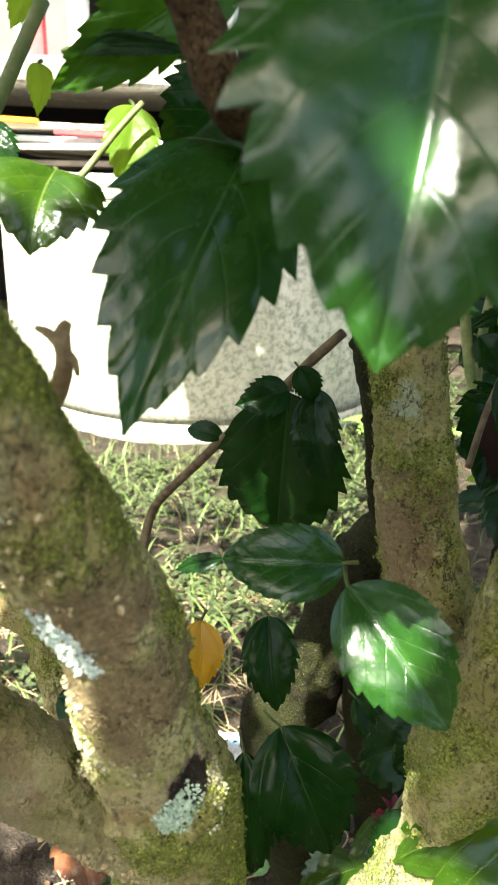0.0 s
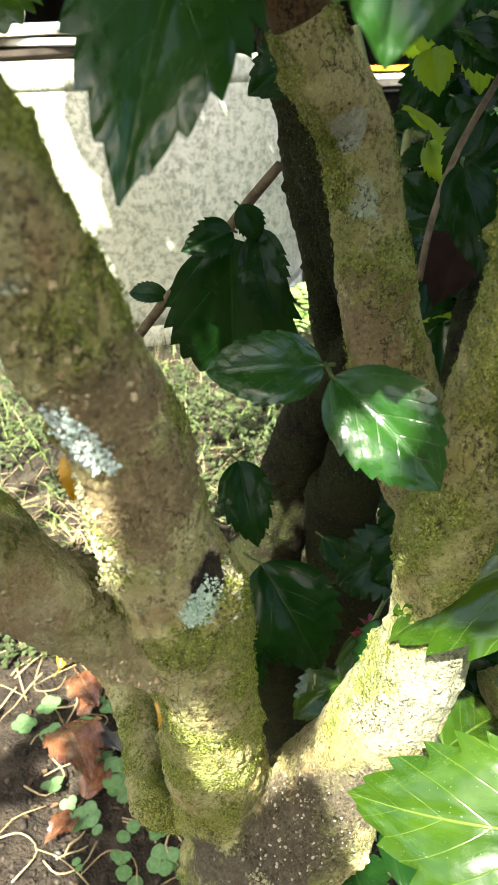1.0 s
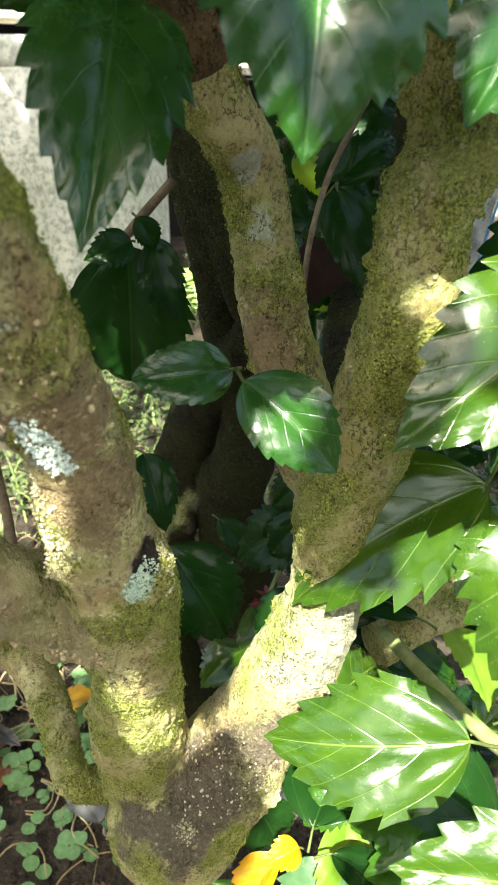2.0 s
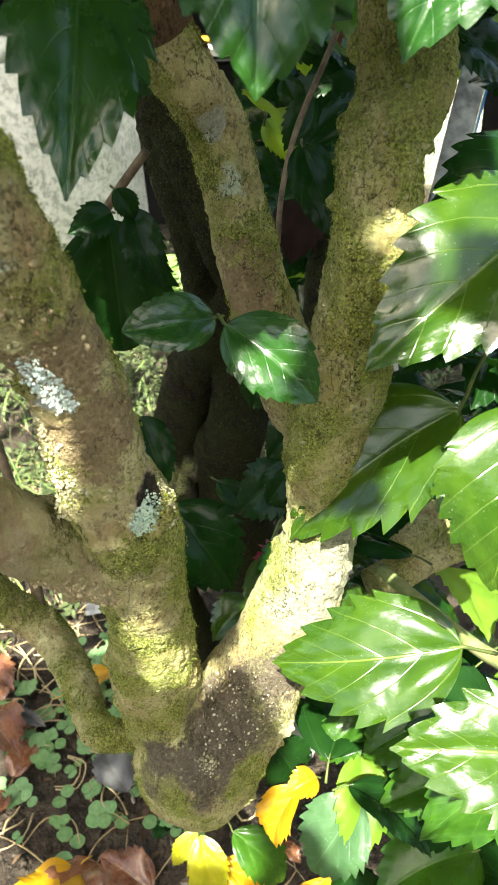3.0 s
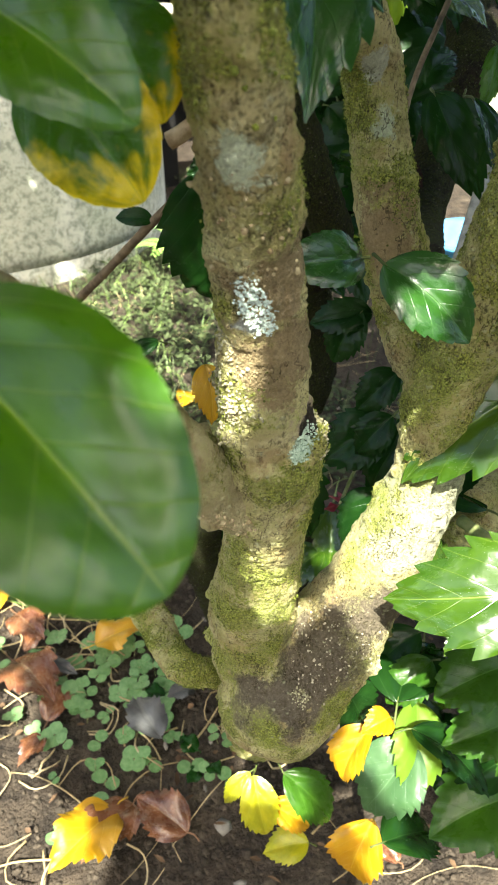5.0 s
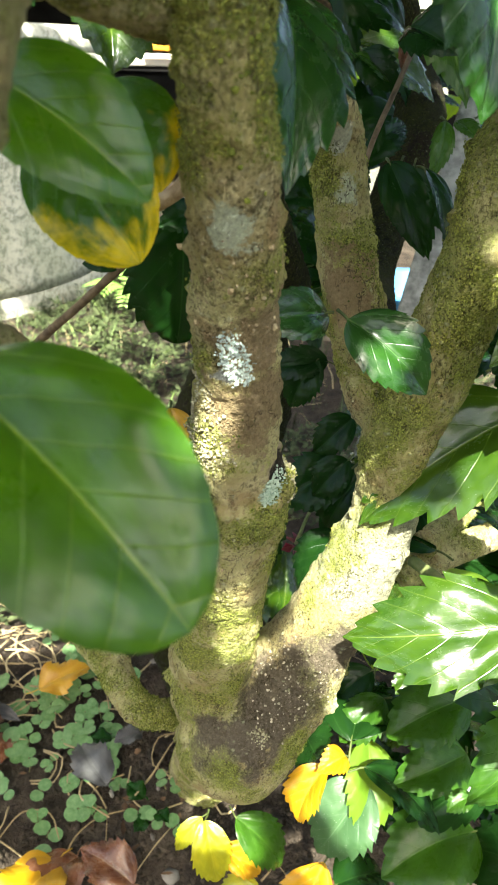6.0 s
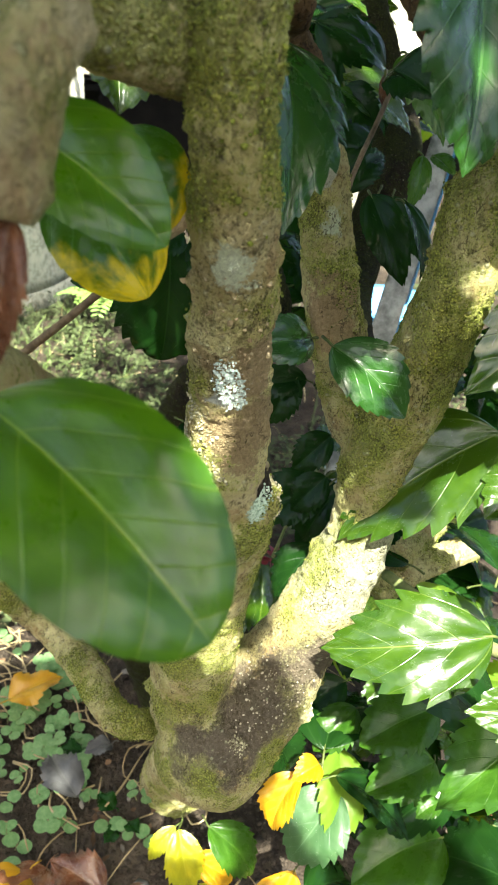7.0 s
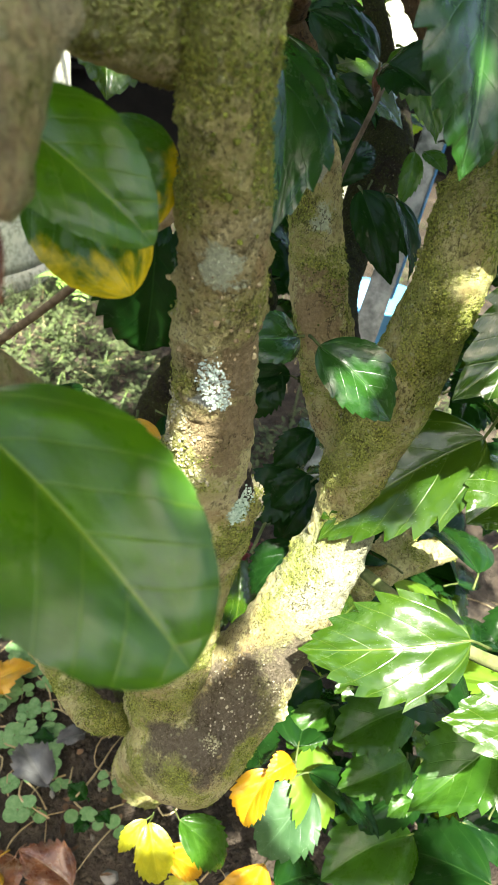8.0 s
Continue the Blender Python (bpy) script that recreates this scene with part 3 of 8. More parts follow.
def leaf(mat, base, tip, up, width, cup=0.15, droop=0.1, wave=0.3, stem=None, label="", name="leaf", **shape):
    """A leaf of the shrub from its base to its tip, its upper face towards up; width as a share of its length."""
    base, tip, up = Vector(base), Vector(tip), Vector(up)
    along = tip - base
    size = along.length
    along.normalize()
    z = (up - along * up.dot(along)).normalized()
    m = Matrix((along.cross(z), along, z)).transposed().to_4x4()
    m.translation = base
    v, uvs, f = blade(size, size * width, cup, droop, wave, LEAF_RNG, **shape)
    ob = mesh_object(name, v, f, mat, None, True, uvs, label)
    ob.matrix_world = m
    under_shrub(ob)
    ob.matrix_parent_inverse = SHRUB_BACK
    end = m.inverted() @ Vector(stem) if stem else Vector((LEAF_RNG.uniform(-0.1, 0.1) * size, -0.10 * size, -0.13 * size))
    r = 0.0005 + 0.003 * size
    bow = Vector((0, 0.0, 0.10)) * end.length
    q = [(*end, r * 1.25), (*(end * 0.5 + bow * 0.6), r), (0, 0, -0.0002, r), (0, 0.10 * size, droop * size * 0.36 - 0.0008, r * 0.5)]
    tv, tf = tube(spline(q, 0.005), 7)
    mesh_object("petiole", tv, tf, PETIOLE if mat is not DEAD else DEAD, ob)
    return ob


def joined(name, pieces, mat, label, category, kind="stuff", smooth=True):
    """One mesh of many small (vertices, faces) pieces."""
    verts, faces = [], []
    for v, f in pieces:
        k = len(verts)
        verts.extend(v)
        faces.extend(tuple(i + k for i in q) for q in f)
    return tagged(mesh_object(name, verts, faces, mat, None, smooth), label, category, "", kind)


def box(name, lo, hi, mat, parent=None, bevel=0.006, label=""):
    bm = bmesh.new()
    bmesh.ops.create_cube(bm, size=1)
    for v in bm.verts:
        v.co = Vector([(a + b) / 2 + c * (b - a) for a, b, c in zip(lo, hi, v.co)])
    bmesh.ops.bevel(bm, geom=bm.edges[:], offset=bevel, segments=2, affect="EDGES")
    return part(name, bm, mat, parent, label)


# ---- ground ----
def relief(x, y):
    """Height of the soil."""
    p = Vector((x, y, 0))
    h = 0.010 * noise.noise(p * 5) + 0.006 * noise.noise(p * 17) + 0.004 * noise.noise(p * 55)
    h += 0.03 * max(0.0, 1 - math.hypot(x - 0.118, y - 0.5) / 0.16) ** 2
    return h


def build_ground():
    t = np.linspace(-1, 1, 241)
    xs = 0.1 + 0.35 * np.sinh(t * 5.6)
    ys = 0.7 + 0.35 * np.sinh(t * 5.6)
    verts = [(x, y, relief(x, y)) for y in ys for x in xs]
    n = len(xs)
    faces = [(j * n + i, j * n + i + 1, (j + 1) * n + i + 1, (j + 1) * n + i) for j in range(n - 1) for i in range(n - 1)]
    tagged(mesh_object("ground", verts, faces, SOIL), "dark damp garden soil with litter and clods", "ground", "", "structure")


build_ground()


# ---- tank and house behind ----
def build_tank():
    """A squat whitewashed concrete ring with a rounded foot and rim."""
    tank = tagged(new("concrete_tank"), "whitewashed round concrete tank with grey mildew stains", "tank")
    tank.location = (-0.10, 2.80, 0)
    def turned_ring(name, prof, label=""):
        sides, verts, faces = 96, [], []
        for r, z in prof:
            for k in range(sides):
                a = 2 * math.pi * k / sides
                rr = r + 0.004 * noise.noise(Vector((math.cos(a) * 2, math.sin(a) * 2, z * 4)))
                verts.append((rr * math.cos(a), rr * math.sin(a), z))
        for i in range(len(prof)):
            j = (i + 1) % len(prof)
            for k in range(sides):
                b = (k + 1) % sides
                faces.append((i * sides + k, i * sides + b, j * sides + b, j * sides + k))
        mesh_object(name, verts, faces, WHITEWASH, tank, True, None, label)
    turned_ring("foot", [(0.635, -0.05), (0.716, -0.05), (0.7165, 0.0), (0.717, 0.02), (0.718, 0.06), (0.635, 0.06)], "grimy foot")
    turned_ring("wall", [(0.718, 0.06), (0.721, 0.10), (0.722, 0.40), (0.720, 0.69), (0.635, 0.69), (0.635, 0.06)])
    turned_ring("rim", [(0.720, 0.69), (0.721, 0.71), (0.713, 0.745), (0.695, 0.76), (0.655, 0.76), (0.640, 0.745), (0.635, 0.69)], "rounded rim")
    box("floor_slab", (-0.44, -0.44, 0.0), (0.44, 0.44, 0.06), CONCRETE, tank)


build_tank()


def build_house():
    house = tagged(new("house"), "raised house with weathered concrete veranda edge and painted posts", "house")
    house.location = (0, 3.2, 0)
    box("veranda_slab", (-4.5, 0.20, 1.11), (4.5, 2.4, 1.22), CONCRETE, house, 0.015)
    # Black sheet put where the space below the veranda is only shade.
    box("foundation_wall", (-4.5, 1.30, -0.05), (4.5, 1.45, 1.11), SHADEBLACK, house)
    box("side_wall", (-4.7, 0, -0.05), (-4.5, 2.4, 1.05), DARKWOOD, house)
    box("side_wall", (4.5, 0, -0.05), (4.7, 2.4, 1.05), DARKWOOD, house)
    box("wall", (-4.5, 2.2, 1.22), (4.5, 2.4, 4.0), WHITE, house)
    for x, w, mat in ((-1.14, 0.07, RED), (-1.24, 0.04, TEAL), (-0.92, 0.10, WHITE), (-0.60, 0.06, TEAL), (-0.42, 0.06, TEAL), (-2.0, 0.1, WHITE), (0.3, 0.08, WHITE), (1.2, 0.08, RED)):
        box("post", (x - w / 2, 1.2, 1.22), (x + w / 2, 1.2 + w, 3.9), mat, house, 0.004)
    for x in (-1.05, -0.52, 0.05):
        pane = box("window", (x - 0.16, 2.17, 1.45), (x + 0.16, 2.197, 2.3), TEAL, house, 0.004)
        box("pane", (x - 0.13, 2.160, 1.50), (x + 0.13, 2.168, 2.25), SHADEBLACK, pane, 0.001, "dark window pane")
    box("roof", (-4.9, -0.3, 3.9), (4.9, 2.8, 4.05), DARKWOOD, house)


build_house()


def build_bright_gap():
    """A white block added in front of the veranda for the bright gap between limbs."""
    pillar = tagged(new("pillar"), "white block added for the bright gap between the limbs", "pillar")
    pillar.location = (2.299, 3.26, 0)
    box("shaft", (-0.13, -0.12, -0.05), (0.13, 0.12, 1.30), WHITEWASH, pillar, 0.012)
    box("cap", (-0.16, -0.135, 1.30), (0.16, 0.135, 1.37), WHITEWASH, pillar, 0.015)


def build_unseen_wall():
    """A plain weathered wall, unseen, added behind the path to dim reflections and skylight."""
    tagged(box("unseen_wall_south", (-5.0, -2.8, -0.05), (5.0, -2.6, 1.5), CONCRETE, None, 0.01), "unseen concrete wall added to dim reflections and low skylight", "wall", "", "structure")


build_bright_gap()
build_unseen_wall()


def build_planks():
    """Loose boards stacked under the veranda edge."""
    rng = random.Random(3)
    # The last board, like the trestles, has the shade put into its colour.
    spec = ((-0.95, 3.30, 0.935, 1.2, 0.22, 9, PLANK), (-0.60, 3.32, 0.885, 1.3, 0.20, -7, PALEPLANK), (-0.85, 3.24, 0.855, 1.5, 0.20, 4, PLANK), (-0.35, 3.30, 0.83, 1.2, 0.22, -12, PLANK), (-0.75, 3.28, 0.79, 1.5, 0.24, 2, DARKWOOD),
            (1.10, 3.05, 0.66, 1.1, 0.2, -4, PLANK), (1.15, 3.15, 0.60, 1.2, 0.2, 3, SHADEBLACK))
    for x, y, z, length, w, turn, mat in spec:
        ob = box("board", (-length / 2, -w / 2, -0.012), (length / 2, w / 2, 0.012), mat, None, 0.003)
        ob.matrix_world = pose(x, y, z, rng.uniform(-4, 4), rng.uniform(-2, 2), turn)
        tagged(ob, "loose sun-bleached wooden board in a stack", "board", "stacked boards")
    for x, y, z, length, mat, name in ((-0.60, 3.20, 0.910, 0.3, RED, "red_strip"), (-0.98, 3.18, 0.955, 0.34, ORANGE, "orange_strip"), (1.0, 2.94, 0.70, 0.36, ORANGE, "orange_strip")):
        ob = box(name, (-length / 2, -0.02, -0.01), (length / 2, 0.02, 0.01), mat, None, 0.004)
        ob.matrix_world = pose(x, y, z, 0, 1.5, 2)
        tagged(ob, "bright plastic strip lying among the boards", "plastic strip")
    for x, top in ((-1.3, 0.77), (0.75, 0.58), (1.55, 0.58)):
        ob = box("trestle", (x - 0.04, 3.14, -0.05), (x + 0.04, 3.26, top), SHADEBLACK, None, 0.004)
        tagged(ob, "timber trestle under the boards, coloured as in shade", "trestle", "trestles")


build_planks()

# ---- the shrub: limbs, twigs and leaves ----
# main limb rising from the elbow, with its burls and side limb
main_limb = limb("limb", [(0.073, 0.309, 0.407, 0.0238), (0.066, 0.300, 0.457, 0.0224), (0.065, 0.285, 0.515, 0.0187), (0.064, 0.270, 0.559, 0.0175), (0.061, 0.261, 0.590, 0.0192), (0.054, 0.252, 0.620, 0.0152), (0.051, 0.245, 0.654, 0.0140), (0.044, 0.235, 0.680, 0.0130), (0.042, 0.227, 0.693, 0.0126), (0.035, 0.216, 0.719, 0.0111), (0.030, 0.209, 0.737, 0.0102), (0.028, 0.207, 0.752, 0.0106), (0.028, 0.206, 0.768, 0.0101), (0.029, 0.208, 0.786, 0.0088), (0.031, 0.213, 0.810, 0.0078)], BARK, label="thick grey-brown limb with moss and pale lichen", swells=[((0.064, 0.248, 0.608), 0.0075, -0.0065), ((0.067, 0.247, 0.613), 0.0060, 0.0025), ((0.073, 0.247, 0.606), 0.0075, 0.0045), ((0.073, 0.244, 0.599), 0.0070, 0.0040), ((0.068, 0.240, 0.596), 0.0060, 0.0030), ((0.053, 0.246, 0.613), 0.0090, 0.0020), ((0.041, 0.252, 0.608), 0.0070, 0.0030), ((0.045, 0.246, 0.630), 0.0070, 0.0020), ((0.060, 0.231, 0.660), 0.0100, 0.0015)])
crusty(main_limb, [((0.039, 0.225, 0.672), 0.0035, 110), ((0.041, 0.227, 0.668), 0.0040, 190), ((0.043, 0.228, 0.663), 0.0045, 230), ((0.046, 0.230, 0.657), 0.0035, 120)], PALECRUST, 0.0003, 0.001, 5)
crusty(main_limb, [((0.0382, 0.2428, 0.6462), 0.0050, 150), ((0.0383, 0.2503, 0.6356), 0.0060, 220), ((0.0404, 0.2397, 0.6408), 0.0035, 40), ((0.0390, 0.2544, 0.6249), 0.0065, 280), ((0.0412, 0.2409, 0.6320), 0.0040, 60), ((0.0395, 0.2469, 0.6230), 0.0055, 280), ((0.0449, 0.2385, 0.6245), 0.0040, 70), ((0.0412, 0.2449, 0.6165), 0.0040, 70), ((0.0403, 0.2506, 0.6094), 0.0045, 90), ((0.0370, 0.2480, 0.6520), 0.0040, 40)], CRUST, 0.0002, 0.0010, 4)
crusty(main_limb, [((0.074, 0.247, 0.607), 0.0050, 80), ((0.074, 0.247, 0.599), 0.0050, 80), ((0.072, 0.249, 0.610), 0.0040, 40)], CRUST, 0.0003, 0.0010, 21)
crusty(main_limb, [((0.064, 0.243, 0.604), 0.0058, 700), ((0.067, 0.243, 0.608), 0.0042, 260), ((0.061, 0.244, 0.601), 0.0044, 220)], BLUECRUST, 0.0002, 0.0008, 9)
crusty(main_limb, [((0.0309, 0.2228, 0.6900), 0.008, 7), ((0.0371, 0.2144, 0.6928), 0.008, 7), ((0.0354, 0.2201, 0.6840), 0.008, 7), ((0.0447, 0.2174, 0.6844), 0.008, 7), ((0.0338, 0.2275, 0.6776), 0.008, 7), ((0.0424, 0.2222, 0.6773), 0.008, 7), ((0.0528, 0.2270, 0.6724), 0.008, 7), ((0.0287, 0.2226, 0.6966), 0.008, 7), ((0.0319, 0.2124, 0.7030), 0.008, 7), ((0.0407, 0.2121, 0.6966), 0.008, 7), ((0.0476, 0.2160, 0.6915), 0.008, 7)], WART, 0.0004, 0.0013, 31, "wart", "small brown warts on the bark")
crusty(main_limb, [((0.0279, 0.1961, 0.7589), 0.007, 16), ((0.0319, 0.1975, 0.7532), 0.007, 16), ((0.0286, 0.1970, 0.7467), 0.007, 16), ((0.0338, 0.1992, 0.7413), 0.007, 16), ((0.0329, 0.1996, 0.7342), 0.007, 16), ((0.0233, 0.1981, 0.7524), 0.007, 16), ((0.0228, 0.2002, 0.7416), 0.007, 16), ((0.0180, 0.2055, 0.7482), 0.007, 16), ((0.0315, 0.2013, 0.7290), 0.007, 16), ((0.0374, 0.2040, 0.7221), 0.007, 16)], MOSS, 0.0003, 0.0012, 32, "moss_lump", "green moss lumps on the bark")
side_limb = limb("limb", [(0.062, 0.273, 0.557, 0.0153), (0.045, 0.270, 0.569, 0.0146), (0.024, 0.258, 0.598, 0.0135), (0.008, 0.248, 0.624, 0.0120), (-0.005, 0.237, 0.646, 0.0103), (-0.017, 0.228, 0.665, 0.0091), (-0.029, 0.211, 0.684, 0.0078), (-0.055, 0.190, 0.710, 0.0072), (-0.090, 0.165, 0.738, 0.0066)], PALEBARK)
crusty(side_limb, [((0.0258, 0.2537, 0.5777), 0.006, 14), ((0.0340, 0.2550, 0.5700), 0.006, 18), ((0.0410, 0.2570, 0.5630), 0.006, 22), ((0.0486, 0.2587, 0.5570), 0.007, 26)], WART, 0.0005, 0.0017, 33, "wart", "brown lumps under the limb joint")
limb("limb", [(0.032, 0.220, 0.758, 0.0116), (0.018, 0.217, 0.758, 0.0113), (0.003, 0.211, 0.760, 0.0099), (-0.010, 0.205, 0.763, 0.0089), (-0.021, 0.199, 0.766, 0.0082), (-0.034, 0.198, 0.772, 0.0071)], MIDBARK)

limb("stub", [(-0.0205, 0.1990, 0.7660, 0.0085), (-0.0195, 0.1850, 0.7600, 0.0088), (-0.0246, 0.1745, 0.7509, 0.0076), (-0.0269, 0.1691, 0.7437, 0.0069), (-0.0287, 0.1660, 0.7354, 0.0060), (-0.0298, 0.1650, 0.7310, 0.0042)], PALEBARK, label="short broken stub with pale smooth bark")

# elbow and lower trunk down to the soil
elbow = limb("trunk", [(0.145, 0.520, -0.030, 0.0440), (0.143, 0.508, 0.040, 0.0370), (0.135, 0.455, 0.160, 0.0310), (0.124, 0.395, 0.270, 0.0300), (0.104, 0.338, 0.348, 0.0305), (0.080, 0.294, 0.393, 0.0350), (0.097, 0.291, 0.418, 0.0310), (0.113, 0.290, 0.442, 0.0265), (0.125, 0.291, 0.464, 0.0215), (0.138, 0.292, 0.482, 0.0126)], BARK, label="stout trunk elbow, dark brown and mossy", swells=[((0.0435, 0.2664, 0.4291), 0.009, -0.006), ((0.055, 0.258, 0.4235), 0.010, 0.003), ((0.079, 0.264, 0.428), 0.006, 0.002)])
crusty(elbow, [((0.094, 0.275, 0.445), 0.0200, 70), ((0.114, 0.277, 0.461), 0.0160, 50), ((0.089, 0.285, 0.451), 0.0200, 50), ((0.078, 0.282, 0.441), 0.0150, 22), ((0.113, 0.274, 0.438), 0.0180, 50), ((0.099, 0.272, 0.429), 0.0200, 20)], SPECK, 0.0004, 0.0010, 11)
crusty(elbow, [((0.079, 0.264, 0.428), 0.0050, 220)], CRUST, 0.0003, 0.0011, 12)
limb("limb", [(0.091, 0.298, 0.393, 0.0133), (0.114, 0.298, 0.432, 0.0211), (0.130, 0.289, 0.472, 0.0224), (0.142, 0.285, 0.506, 0.0196), (0.150, 0.283, 0.533, 0.0174), (0.153, 0.283, 0.559, 0.0167), (0.153, 0.282, 0.589, 0.0173), (0.158, 0.276, 0.618, 0.0174), (0.161, 0.269, 0.652, 0.0160), (0.162, 0.262, 0.684, 0.0146), (0.163, 0.262, 0.710, 0.0136), (0.172, 0.263, 0.728, 0.0149), (0.166, 0.265, 0.765, 0.0121), (0.158, 0.276, 0.794, 0.0100), (0.159, 0.292, 0.836, 0.0089)], BARK)
limb("limb", [(0.158, 0.289, 0.585, 0.0140), (0.146, 0.298, 0.608, 0.0149), (0.139, 0.308, 0.637, 0.0134), (0.134, 0.315, 0.664, 0.0125), (0.131, 0.321, 0.691, 0.0117), (0.126, 0.323, 0.715, 0.0115), (0.115, 0.316, 0.730, 0.0108), (0.107, 0.313, 0.744, 0.0098)], BARK, label="lichen-spotted limb behind the main one")
limb("limb", [(0.113, 0.315, 0.736, 0.0100), (0.104, 0.312, 0.752, 0.0094), (0.089, 0.305, 0.767, 0.0082), (0.074, 0.264, 0.771, 0.0054), (0.067, 0.257, 0.784, 0.0045), (0.063, 0.251, 0.798, 0.0036)], BROWNBARK, label="thin upper limb with flaking brown bark")

# thin side branch low on the trunk
limb("branch", [(0.090, 0.340, 0.365, 0.0085), (0.056, 0.326, 0.386, 0.0088), (0.034, 0.326, 0.398, 0.0090), (0.028, 0.345, 0.395, 0.0094), (0.025, 0.380, 0.390, 0.0108), (0.012, 0.429, 0.393, 0.0128), (-0.015, 0.440, 0.428, 0.0119), (-0.028, 0.449, 0.464, 0.0113), (-0.041, 0.464, 0.489, 0.0114), (-0.057, 0.469, 0.504, 0.0111), (-0.089, 0.469, 0.508, 0.0104), (-0.147, 0.475, 0.506, 0.0105)], BARK)

# trunks that stand behind, their shade put into the bark colour
limb("limb", [(0.190, 0.620, -0.020, 0.0350), (0.113, 0.573, 0.300, 0.0294), (0.134, 0.565, 0.378, 0.0274), (0.152, 0.554, 0.450, 0.0248), (0.161, 0.518, 0.524, 0.0195), (0.174, 0.448, 0.598, 0.0134), (0.162, 0.432, 0.631, 0.0118), (0.150, 0.436, 0.668, 0.0104), (0.135, 0.444, 0.709, 0.0099), (0.122, 0.446, 0.751, 0.0087), (0.115, 0.450, 0.800, 0.0075)], SHADEBARK)
limb("trunk", [(0.270, 0.660, -0.020, 0.0400), (0.189, 0.543, 0.391, 0.0294), (0.185, 0.503, 0.470, 0.0236), (0.187, 0.494, 0.518, 0.0201), (0.171, 0.485, 0.576, 0.0174), (0.160, 0.484, 0.630, 0.0144), (0.149, 0.487, 0.682, 0.0143), (0.145, 0.489, 0.723, 0.0128), (0.147, 0.496, 0.772, 0.0121)], SHADEBARK)
limb("limb", [(0.168, 0.315, 0.579, 0.0111), (0.204, 0.377, 0.585, 0.0150), (0.2355, 0.4413, 0.6057, 0.0155), (0.2711, 0.4835, 0.6372, 0.0160), (0.3114, 0.5151, 0.6967, 0.0190), (0.3242, 0.5519, 0.7386, 0.0136), (0.3070, 0.5639, 0.7925, 0.0101), (0.3059, 0.6066, 0.8459, 0.0097)], SHADEBARK)
limb("branch", [(0.2464, 0.3569, 0.7395, 0.0137), (0.2361, 0.3801, 0.7667, 0.0133), (0.2266, 0.3995, 0.7903, 0.0122), (0.2134, 0.4179, 0.8196, 0.0110)], BROWNBARK, label="reddish-brown branch with flaking bark")
limb("branch", [(0.216, 0.338, 0.431, 0.0129), (0.244, 0.342, 0.436, 0.0112), (0.273, 0.345, 0.437, 0.0105), (0.314, 0.345, 0.441, 0.0097)], BARK)
limb("branch", [(0.232, 0.335, 0.460, 0.0089), (0.263, 0.350, 0.460, 0.0093), (0.297, 0.365, 0.462, 0.0097), (0.348, 0.389, 0.468, 0.0093)], BARK)

# twigs
limb("twig", [(0.120, 0.416, 0.694, 0.0022), (0.105, 0.424, 0.676, 0.0024), (0.090, 0.437, 0.655, 0.0024), (0.066, 0.457, 0.626, 0.0026), (0.043, 0.497, 0.588, 0.0027), (0.023, 0.537, 0.553, 0.0030), (0.012, 0.550, 0.530, 0.0032), (0.008, 0.530, 0.500, 0.0034), (0.012, 0.490, 0.460, 0.0036), (0.012, 0.450, 0.420, 0.0040), (0.010, 0.420, 0.390, 0.0045)], TWIG)
limb("twig", [(0.165, 0.358, 0.655, 0.0014), (0.176, 0.377, 0.674, 0.0014), (0.193, 0.397, 0.698, 0.0015), (0.220, 0.417, 0.729, 0.0015), (0.245, 0.436, 0.757, 0.0016)], TWIG)
limb("twig", [(0.246, 0.754, 0.757, 0.0046), (0.259, 0.728, 0.689, 0.0046), (0.269, 0.701, 0.616, 0.0046), (0.281, 0.677, 0.551, 0.0053), (0.291, 0.657, 0.496, 0.0060)], STALK)
limb("twig", [(0.306, 0.757, 0.712, 0.0033), (0.289, 0.734, 0.649, 0.0040), (0.280, 0.700, 0.586, 0.0043), (0.287, 0.670, 0.533, 0.0046)], STALK)
limb("twig", [(0.015, 0.342, 0.803, 0.0021), (0.010, 0.337, 0.791, 0.0021), (0.004, 0.332, 0.777, 0.0021), (-0.006, 0.324, 0.756, 0.0021)], STALK)
limb("twig", [(0.047, 0.319, 0.775, 0.0008), (0.039, 0.316, 0.766, 0.0009), (0.032, 0.313, 0.757, 0.0010), (0.023, 0.309, 0.747, 0.0011)], STALK)
limb("twig", [(0.205, 0.314, 0.471, 0.0036), (0.207, 0.280, 0.476, 0.0037), (0.211, 0.234, 0.483, 0.0037), (0.213, 0.205, 0.495, 0.0039), (0.220, 0.180, 0.498, 0.0038)], STALK)
limb("stub", [(0.0290, 0.2600, 0.7040, 0.0024), (0.0350, 0.2570, 0.7080, 0.0022), (0.0385, 0.2535, 0.7150, 0.0021), (0.0395, 0.2520, 0.7200, 0.0017), (0.0390, 0.2525, 0.7240, 0.0019), (0.0405, 0.2530, 0.7270, 0.0009)], DEADWOOD, label="broken dead twig stub, pale and splintered")
limb("stub", [(0.0395, 0.2520, 0.7215, 0.0013), (0.0360, 0.2545, 0.7240, 0.0011), (0.0325, 0.2575, 0.7245, 0.0006)], DEADWOOD)
limb("stub", [(0.0398, 0.2520, 0.7205, 0.0012), (0.0420, 0.2510, 0.7190, 0.0009), (0.0425, 0.2508, 0.7160, 0.0005)], DEADWOOD)

